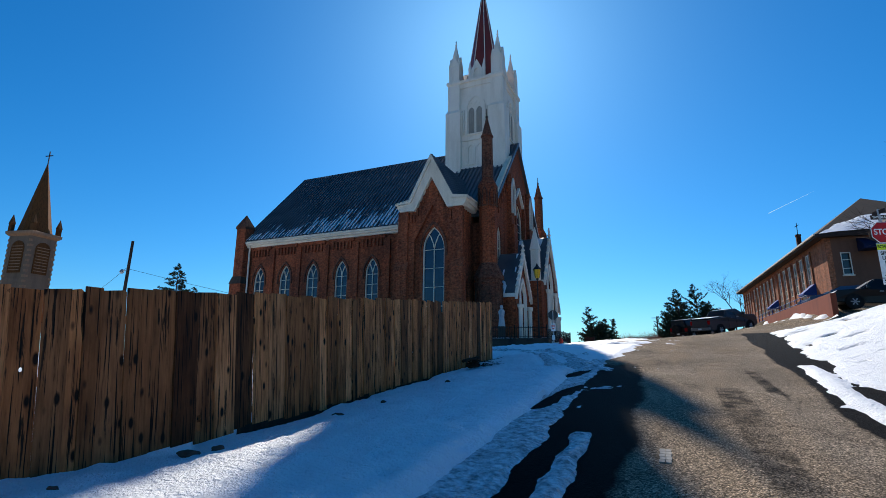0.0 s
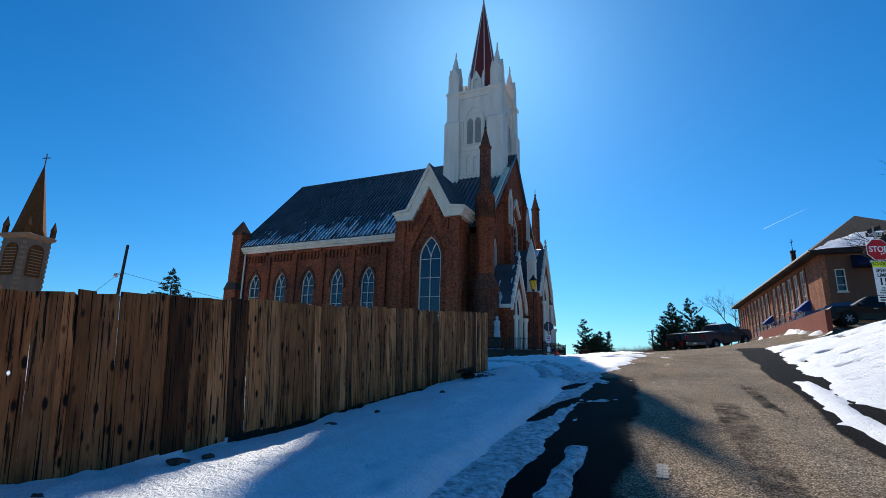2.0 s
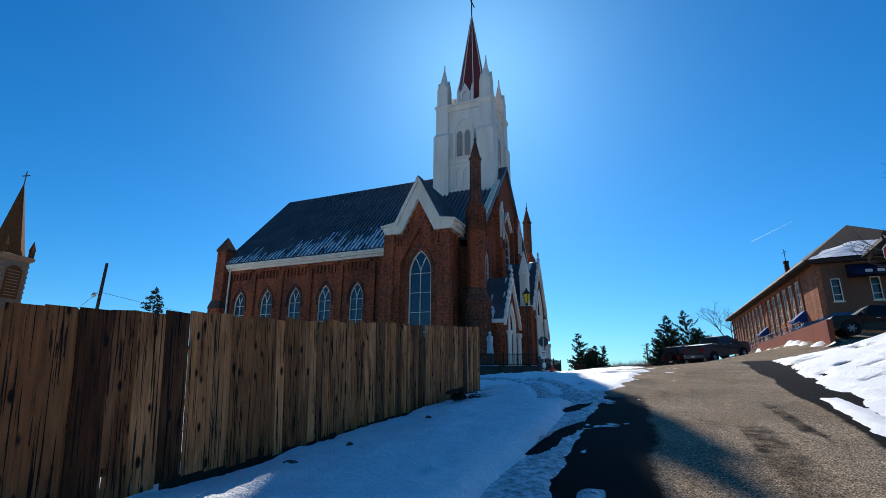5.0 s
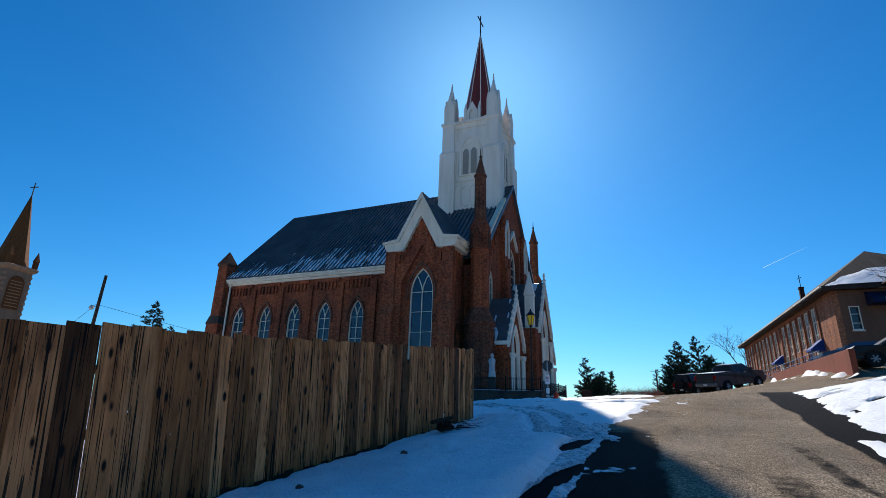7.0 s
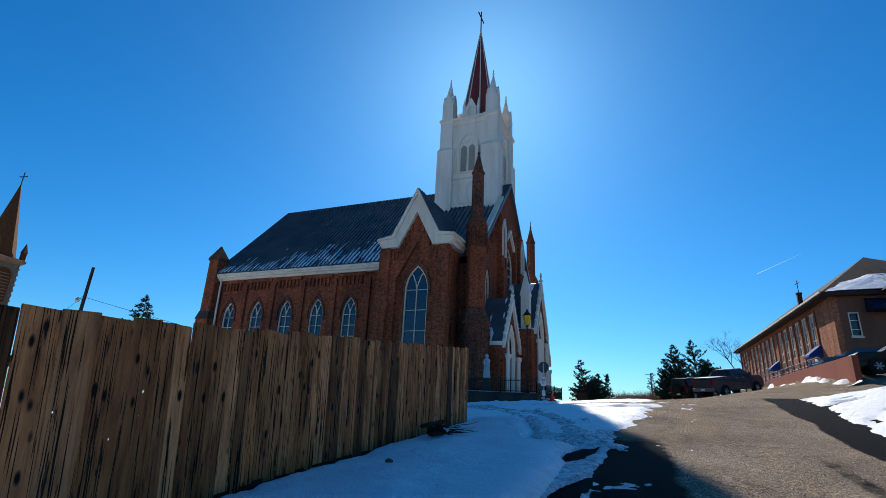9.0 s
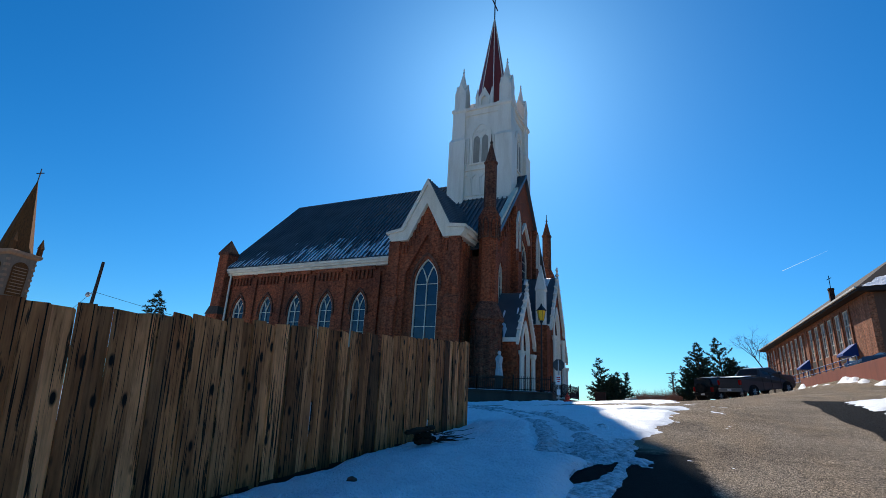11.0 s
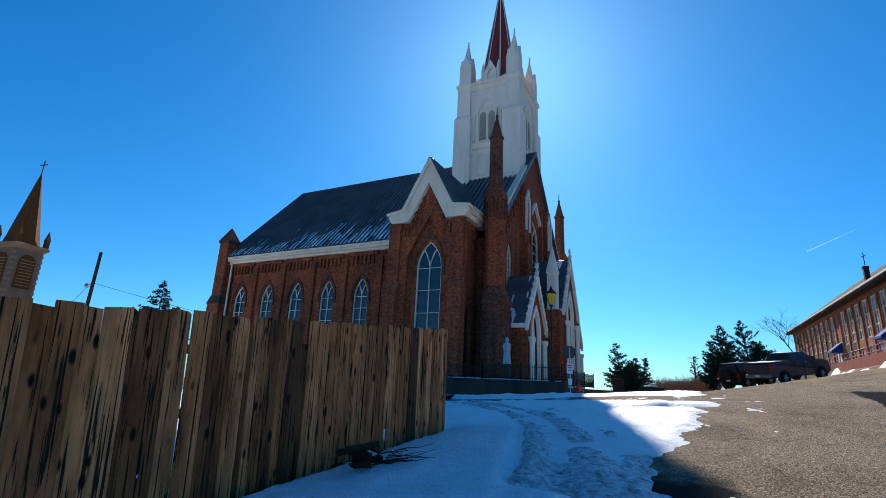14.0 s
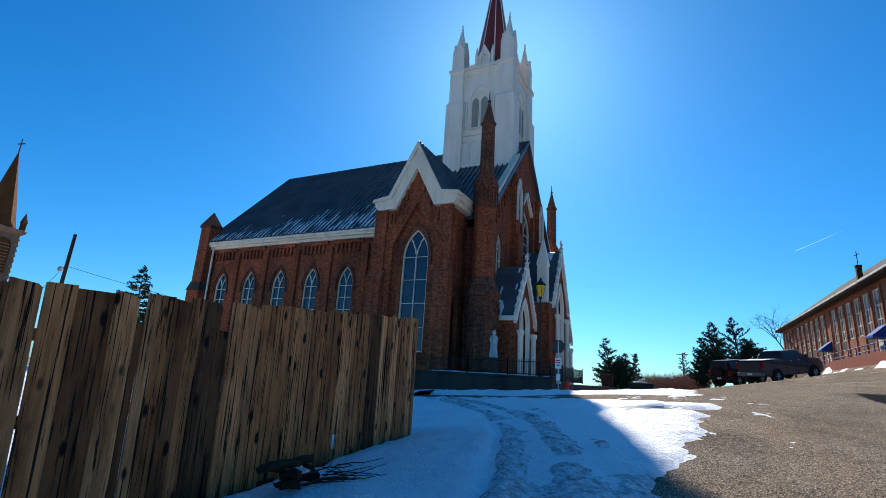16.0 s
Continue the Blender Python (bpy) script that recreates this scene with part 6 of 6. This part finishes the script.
def conifer(x, y, h, spread, seed, leaders=1, label="dark green pine tree with an uneven crown", bare=0.1, density=1.0, rise=(0.25, 0.8)):
    r = random.Random(seed)
    z0 = terrain(x, y)
    t = thing("pine_tree", label, "tree", "pines beyond the crest", at=(x, y, z0))
    verts, faces = [], []
    limbs = bmesh.new()
    for li in range(leaders):
        bx = 0 if leaders == 1 else r.uniform(-0.45, 0.45) * spread
        by = 0 if leaders == 1 else r.uniform(-0.3, 0.3) * spread
        hh = h * (1.0 if li == 0 else r.uniform(0.55, 0.85))
        rod((bx * 0.3, by * 0.3, -0.2), (bx, by, hh * 0.97), 0.02 * h, 0.015, 7, limbs)
        n = int(62 * density)
        for k in range(n):
            f = bare + (1 - bare) * (k + r.random()) / n
            reach = spread * (1 - f) ** 0.85 * r.choice((0.45, 0.7, 0.95, 1.2)) * r.uniform(0.85, 1.15) * (1.0 if leaders == 1 else 0.6) + 0.12
            a = r.uniform(0, 2 * math.pi)
            base = Vector((bx * (0.3 + 0.7 * f), by * (0.3 + 0.7 * f), f * hh))
            tip = base + Vector((math.cos(a) * reach, math.sin(a) * reach, reach * r.uniform(*rise)))
            if reach > 0.5:
                rod(base, tip, 0.03, 0.008, 4, limbs)
            m = max(3, int(reach * 11))
            for q in range(m):
                c0 = base.lerp(tip, 0.25 + 0.78 * (q + 0.6) / m) + Vector((r.gauss(0, 0.05), r.gauss(0, 0.05), r.gauss(0.03, 0.05)))
                for s_ in range(6):
                    d_ = (Vector((r.gauss(0, 0.7), r.gauss(0, 0.7), r.gauss(0.3, 0.6))) + (tip - base).normalized() * 0.9).normalized()
                    w_ = d_.orthogonal().normalized() * r.uniform(0.03, 0.06)
                    ln = r.uniform(0.14, 0.32)
                    i0 = len(verts)
                    verts += [c0 - w_, c0 + w_, c0 + d_ * ln]
                    faces.append((i0, i0 + 1, i0 + 2))
    part("trunk", limbs, BARK, t)
    me = bpy.data.meshes.new("crown")
    me.from_pydata(verts, [], faces)
    me.materials.append(NEEDLES)
    ob = new("crown", me)
    ob.parent = t
    return t


conifer(-7.8, 62.0, 5.3, 3.2, 3, 4, "bushy dark green juniper standing alone", 0.05, 1.0)
conifer(-6.1, 63.0, 3.7, 1.6, 5, 2, "small bushy juniper beside a larger one", 0.05, 1.0)
conifer(1.9, 64.0, 6.0, 3.5, 7, 3, density=1.2)
conifer(4.3, 65.0, 6.5, 3.9, 8, 3, density=1.2)
conifer(0.3, 63.0, 3.6, 1.9, 9, 2, "low young pine at the roadside", 0.03, 1.2)
conifer(-1.3, 104.0, 7.8, 1.9, 10, 1, "far thin conifer beside a utility pole", 0.1, 0.8)
tagged(conifer(-56.6, 42.0, 11.4, 4.4, 12, 1, "thin conifer with sparse drooping branches", 0.3, 1.9, (-0.15, 0.15)), group="conifers behind the fence")
tagged(conifer(-53.8, 42.5, 8.2, 2.0, 13, 1, "small thin conifer top behind the fence", 0.3, 1.2, (-0.15, 0.15)), group="conifers behind the fence")


def bare_tree(x, y, h, spread, seed, label, lean=0.0, levels=5, r0=0.12):
    r = random.Random(seed)
    t = thing("bare_tree", label, "tree", at=(x, y, terrain(x, y)))
    b = bmesh.new()
    vs, es = [], []

    def grow(p, d_, ln, rad, lv):
        q = p + d_ * ln
        if lv >= levels - 2:
            # thin twigs as slim prisms
            s_ = d_.orthogonal().normalized() * rad
            u_ = d_.cross(s_)
            i0 = len(vs)
            vs.extend([p + s_, p - s_ * 0.5 + u_ * 0.87, p - s_ * 0.5 - u_ * 0.87, q + s_ * 0.5, q - s_ * 0.25 + u_ * 0.43, q - s_ * 0.25 - u_ * 0.43])
            es.extend([(i0, i0 + 1, i0 + 4, i0 + 3), (i0 + 1, i0 + 2, i0 + 5, i0 + 4), (i0 + 2, i0, i0 + 3, i0 + 5)])
        else:
            rod(p, q, rad, rad * 0.68, 6, b)
        if lv == levels:
            return
        for k in range(r.choice((2, 3, 3))):
            nd = (d_ + Vector((r.gauss(0, spread), r.gauss(0, spread), r.gauss(0.12, spread * 0.6)))).normalized()
            grow(p.lerp(q, r.uniform(0.55, 1.0)), nd, ln * r.uniform(0.6, 0.85), rad * 0.6, lv + 1)

    grow(Vector((0, 0, -0.2)), Vector((lean, 0, 1)).normalized(), h * 0.32, r0, 0)
    part("trunk", b, BARK, t)
    me = bpy.data.meshes.new("branchwork")
    me.from_pydata(vs, [], es)
    me.materials.append(BARK)
    ob = new("branchwork", me)
    ob["kind"] = "stuff"
    ob.parent = t
    return t


bare_tree(6.6, 58.0, 7.0, 0.55, 21, "leafless tree with fine grey branches before the school", 0, 6, 0.08)
bare_tree(8.0, 64.0, 7.6, 0.5, 22, "leafless tree with thin upright branches by the school", 0, 6, 0.08)
bare_tree(12.5, 27.4, 10.4, 0.5, 25, "tall leafless tree at the roadside with spreading twigs", -0.15, 6, 0.16)

# leafless scrub along the crest
r = random.Random(31)
vs, fs = [], []
for k in range(430):
    x, y = r.uniform(-5.8, 1.0), r.uniform(64, 80)
    h = r.uniform(1.1, 2.7)
    if k >= 330:
        x, h = r.uniform(-15.0, -8.5), r.uniform(0.5, 1.3)
    z0 = terrain(x, y) - 0.05
    for q in range(20):
        d_ = Vector((r.gauss(0, 0.5), r.gauss(0, 0.5), 1)).normalized()
        p = Vector((x, y, z0))
        for seg in range(3):
            e = p + d_ * h / 3 * r.uniform(0.7, 1.1)
            s_ = d_.orthogonal().normalized() * 0.02
            i0 = len(vs)
            vs += [p - s_, p + s_, e]
            fs.append((i0, i0 + 1, i0 + 2))
            p, d_ = e, (d_ + Vector((r.gauss(0, 0.45), r.gauss(0, 0.45), r.gauss(0, 0.2)))).normalized()
me = bpy.data.meshes.new("scrub")
me.from_pydata(vs, [], fs)
me.materials.append(TWIG)
tagged(new("scrub", me), "leafless brown scrub along the crest of the hill", "shrubs", kind="stuff")

# ---- far steeple, pole and wires behind the fence ----
STEEPLE_DARK = painted("dark_shingled_steeple", (0.16, 0.06, 0.016), (0.05, 0.022, 0.008), 0.9, 5.0)
BOARDS = painted("grey_white_clapboard", (0.25, 0.165, 0.11), (0.17, 0.115, 0.08), 0.85, 1.0)
TAN_TRIM = painted("tan_wood_trim", (0.38, 0.22, 0.13), (0.28, 0.16, 0.1), 0.8, 1.5)
ex, ey = -76.5, 35.0
gz = terrain(ex, ey)
steeple = thing("steeple", "clapboard church steeple with a dark pointed shingled spire", "church", at=(ex, ey, gz))
steeple.rotation_euler = (0, 0, radians(14))
steeple.location.z, steeple.scale = 0.25 + 1.09 * gz, (1.09, 1.09, 1.09)
H0 = 14.6 - gz
part("tower", box(-1.6, 1.6, -1.6, 1.6, -0.5, H0), BOARDS, steeple)
for k in range(34):
    z = 0.3 + k * 0.37
    if z < H0 - 0.2:
        part("clapboard", box(-1.63, 1.63, -1.63, 1.63, z, z + 0.06), BOARDS, steeple)
part("cornice", tube([(2.35, H0 - 0.1), (2.7, H0 + 0.15), (2.75, H0 + 0.45), (2.2, H0 + 0.6)], 4, 0, 0, turn=math.pi / 4), TAN_TRIM, steeple, "tan wooden cornice")
sp8 = part("spire", tube([(1.75, H0 + 0.5), (1.55, H0 + 1.4), (0.05, 24.3 - gz)], 8, 0, 0, turn=math.pi / 8 - radians(14)), STEEPLE_DARK, steeple, "dark shingled spire with an orange lit edge")
cr = rod((0, 0, 24.0 - gz), (0, 0, 26.0 - gz), 0.07, sides=5)
rod((-0.55, 0, 25.4 - gz), (0.55, 0, 25.4 - gz), 0.07, sides=5, bm=cr)
part("cross", cr, IRON, steeple)
for sx_ in (-1, 1):
    for sy_ in (-1, 1):
        part("corner_pinnacle", tube([(0.3, H0 + 0.4), (0.3, H0 + 1.4), (0.36, H0 + 1.45), (0.03, H0 + 2.6)], 4, sx_ * 1.6, sy_ * 1.6, turn=math.pi / 4), STEEPLE_DARK, steeple)
        for k in range(14):
            z = H0 - 0.5 - k * 0.62
            if z > 0:
                w = 0.42 if k % 2 else 0.28
                part("quoin", box(sx_ * 1.66 - (w if sx_ > 0 else 0), sx_ * 1.66 + (w if sx_ < 0 else 0), sy_ * 1.66 - (w if sy_ > 0 else 0), sy_ * 1.66 + (w if sy_ < 0 else 0), z - 0.28, z), TAN_TRIM, steeple)
for k in range(4):
    rot = Matrix.Rotation(k * math.pi / 2, 4, "Z")
    lv = prism(lancet(0, 0.9, H0 - 4.6, H0 - 1.6, H0 - 0.7), 0.1, lambda a, b, c: rot @ Vector((a, -1.72 + c, b)), [lancet(0, 0.78, H0 - 4.5, H0 - 1.6, H0 - 0.85)])
    w = part("belfry_opening", lv, STEEPLE_DARK, steeple)
    part("louvre_panel", prism(lancet(0, 0.78, H0 - 4.5, H0 - 1.6, H0 - 0.85), 0.04, lambda a, b, c: rot @ Vector((a, -1.66 + c, b))), STEEPLE_DARK, w, "dark brown louvres")
    for q in range(9):
        z = H0 - 4.3 + q * 0.36
        part("slat", prism([(-0.75, z), (0.75, z), (0.75, z + 0.08), (-0.75, z + 0.08)], 0.1, lambda a, b, c: rot @ Vector((a, -1.74 + c, b))), TAN_TRIM, w)

POLE_WOOD = painted("tarred_pole_wood", (0.05, 0.035, 0.028), (0.03, 0.022, 0.018), 0.95, 3)
ux, uy = -47.6, 30.0
uz = terrain(ux, uy)
pole = thing("utility_pole", "dark leaning wooden utility pole with a lamp arm", "utility pole", at=(ux, uy, uz))
part("pole", rod((-0.5, 0, -0.3), (0, 0, 12.1 - uz), 0.19, 0.13, 10), POLE_WOOD, pole)
part("arm", rod((-0.05, 0, 9.0 - uz), (-1.0, 0, 9.3 - uz), 0.04, sides=6), STEEL, pole)
part("lamp_head", tube([(0.1, 8.9 - uz), (0.22, 9.05 - uz), (0.16, 9.25 - uz), (0.04, 9.35 - uz)], 8, -1.05, 0), STEEL, pole, "grey street lamp head")


def wire(a, b, sag):
    cu = bpy.data.curves.new("wire", "CURVE")
    cu.dimensions, cu.bevel_depth, cu.bevel_resolution = "3D", 0.018, 1
    s_ = cu.splines.new("POLY")
    s_.points.add(16)
    for i in range(17):
        k = i / 16
        p = Vector(a).lerp(Vector(b), k)
        s_.points[i].co = (p.x, p.y, p.z - sag * 4 * k * (1 - k), 1)
    cu.materials.append(IRON)
    tagged(new("overhead_wire", cu), "thin dark overhead wire strung from the pole", "wire", "overhead wires")


wire((ux - 0.05, uy, 9.6), (ux - 30, uy + 8, 4.5), 0.6)
wire((ux - 0.05, uy, 9.3), (ux + 28, uy + 26, 3.0), 0.6)
fp = thing("utility_pole", "far utility pole with a crossarm beyond the scrub", "utility pole", at=(-1.5, 110.0, 0.0))
part("pole", rod((0, 0, -2), (0, 0, 9.1), 0.1, sides=8), POLE_WOOD, fp)
part("crossarm", rod((-1.0, 0, 8.8), (1.0, 0, 8.8), 0.06, sides=4), POLE_WOOD, fp)

# ---- brushwood and stones in the snow ----
r = random.Random(51)
pile = thing("brush_pile", "pile of dark cut logs and twigs dusted with snow", "brushwood", at=(-4.55, 12.05, terrain(-4.55, 12.05) + 0.1))
for k in range(7):
    a = r.uniform(-0.5, 0.9)
    c0 = Vector((r.uniform(-0.14, 0.14), r.uniform(-0.22, 0.18), 0.08 + 0.05 * k * 0.6))
    d_ = Vector((math.cos(a), math.sin(a), r.uniform(-0.1, 0.2))) * r.uniform(0.1, 0.21)
    lg = rod(c0 - d_, c0 + d_, r.uniform(0.03, 0.055), r.uniform(0.025, 0.045), 9)
    bmesh.ops.subdivide_edges(lg, edges=[e for e in lg.edges if e.calc_length() > 0.2], cuts=3)
    for v in lg.verts:
        v.co += Vector((r.gauss(0, 0.012), r.gauss(0, 0.012), r.gauss(0, 0.012)))
    part("log", lg, DARK_WOOD, pile, smooth=True)
for k in range(22):
    p = Vector((r.uniform(0.0, 0.2), r.uniform(-0.1, 0.3), r.uniform(0.05, 0.22)))
    d_ = Vector((0.8, 0.75, r.uniform(0.0, 0.35))) + Vector((r.gauss(0, 0.3), r.gauss(0, 0.35), 0))
    tw = bmesh.new()
    for s_ in range(3):
        e = p + d_ * r.uniform(0.06, 0.17)
        rod(p, e, 0.007 - 0.0015 * s_, 0.005 - 0.0012 * s_, 4, tw)
        p, d_ = e, d_ + Vector((r.gauss(0, 0.35), r.gauss(0, 0.35), r.gauss(0, 0.2)))
    part("twig", tw, DARK_WOOD, pile)
cap_ = bmesh.new()
bmesh.ops.create_icosphere(cap_, subdivisions=3, radius=1, matrix=Matrix.LocRotScale((-0.02, -0.06, 0.2), Euler((0.3, 0.2, 0.6)), (0.14, 0.06, 0.03)))
for v in cap_.verts:
    v.co += v.co.normalized() * 0.03 * noise.noise(v.co * 9)
part("snow_cap", cap_, SNOW, pile, "dusting of snow", smooth=True)


def stone(x, y, s, seed, label):
    b = bmesh.new()
    bmesh.ops.create_icosphere(b, subdivisions=3, radius=1)
    for v in b.verts:
        v.co *= 1 + 0.35 * noise.noise(v.co * 1.6 + Vector((seed, 0, 0))) + 0.1 * noise.noise(v.co * 5)
        v.co = Vector((v.co.x * s[0], v.co.y * s[1], v.co.z * s[2]))
    o = tagged(part("stone", b, RED_STONE, smooth=True), label, "stone", "stones in the snow")
    o.location = (x, y, terrain(x, y) + 0.13 + s[2] * 0.25)


RED_STONE = painted("reddish_stone", (0.14, 0.07, 0.05), (0.08, 0.045, 0.035), 0.9, 9, False)
for i, (x, y, s) in enumerate(((-4.85, 4.0, (0.14, 0.09, 0.05)), (-4.72, 4.26, (0.08, 0.07, 0.05)), (-4.5, 6.2, (0.12, 0.06, 0.04)), (-4.4, 7.3, (0.05, 0.04, 0.03)), (-4.7, 2.6, (0.08, 0.04, 0.03)), (-4.2, 9.5, (0.06, 0.05, 0.035)))):
    stone(x, y, s, i * 3.1, "small reddish stone lying in the snow")

# ---- trail of an aircraft high in the sky ----
TRAIL, tn, tl, tb = material("vapour", 1.0)
tb.inputs["Base Color"].default_value = (0.8, 0.88, 0.95, 1)
# The trail emits its own brightness in place of sunlight scattering through it.
tb.inputs["Emission Color"].default_value = (0.55, 0.82, 1.0, 1)
tb.inputs["Emission Strength"].default_value = 0.6
a, b = Vector((0.1758, 0.9555, 0.237)) * 4200, Vector((0.2531, 0.9295, 0.2682)) * 4200
tr = rod(a, a.lerp(b, 0.8), 2.0, 0.3, 8)
tagged(part("contrail", tr, TRAIL), "thin white vapour trail high in the blue sky", "vapour trail", kind="structure")

# ---- small boxes beside the juniper ----
GREEN_BOX = painted("dark_green_steel", (0.02, 0.035, 0.03), (0.03, 0.03, 0.025), 0.6, 3, False)
RUST = painted("rusty_brown_steel", (0.1, 0.045, 0.03), (0.06, 0.03, 0.02), 0.8, 3, False)
bz = terrain(-4.9, 58.0)
bn = thing("dumpster", "low dark green steel bin with snow on its lid", "bin", at=(-4.9, 58.0, bz))
part("body", prism([(-0.95, 0.05), (0.95, 0.05), (1.05, 0.75), (-1.05, 0.75)], 1.2, lambda a, b, c: Vector((a, c - 0.6, b))), GREEN_BOX, bn)
part("lid", box(-1.1, 1.1, -0.65, 0.65, 0.75, 0.83, bevel=0.02), GREEN_BOX, bn)
part("snow_cap", box(-0.7, 0.5, -0.5, 0.4, 0.83, 0.95, bevel=0.05), SNOW, bn, "snow on the lid")
cb = thing("utility_cabinet", "rusty brown steel utility cabinet by the juniper", "cabinet", at=(-8.0, 58.5, terrain(-8.0, 58.5)))
part("body", box(-0.5, 0.5, -0.35, 0.35, 0.0, 1.6, bevel=0.03), RUST, cb)
part("door", box(-0.44, 0.44, -0.375, -0.345, 0.1, 1.5, bevel=0.01), RUST, cb)
part("cap", box(-0.55, 0.55, -0.4, 0.4, 1.6, 1.68, bevel=0.02), RUST, cb)

# ---- worn white paint mark on the road ----
mk = bmesh.new()
for k in range(5):
    for q in range(2):
        x0, y0 = -0.155 + 0.056 * q + 0.006 * (k % 2), 5.27 + 0.092 * k
        ring = [(x0, y0), (x0 + 0.05, y0), (x0 + 0.05, y0 + 0.082), (x0, y0 + 0.082)]
        top = [mk.verts.new((x, y, terrain(x, y) + 0.012)) for x, y in ring]
        low = [mk.verts.new((x, y, terrain(x, y) - 0.004)) for x, y in ring]
        mk.faces.new(top)
        for i in range(4):
            mk.faces.new((low[i], low[(i + 1) % 4], top[(i + 1) % 4], top[i]))
tagged(part("road_marking", mk, LOUVRE), "small worn white paint mark on the asphalt", "road marking", kind="structure")
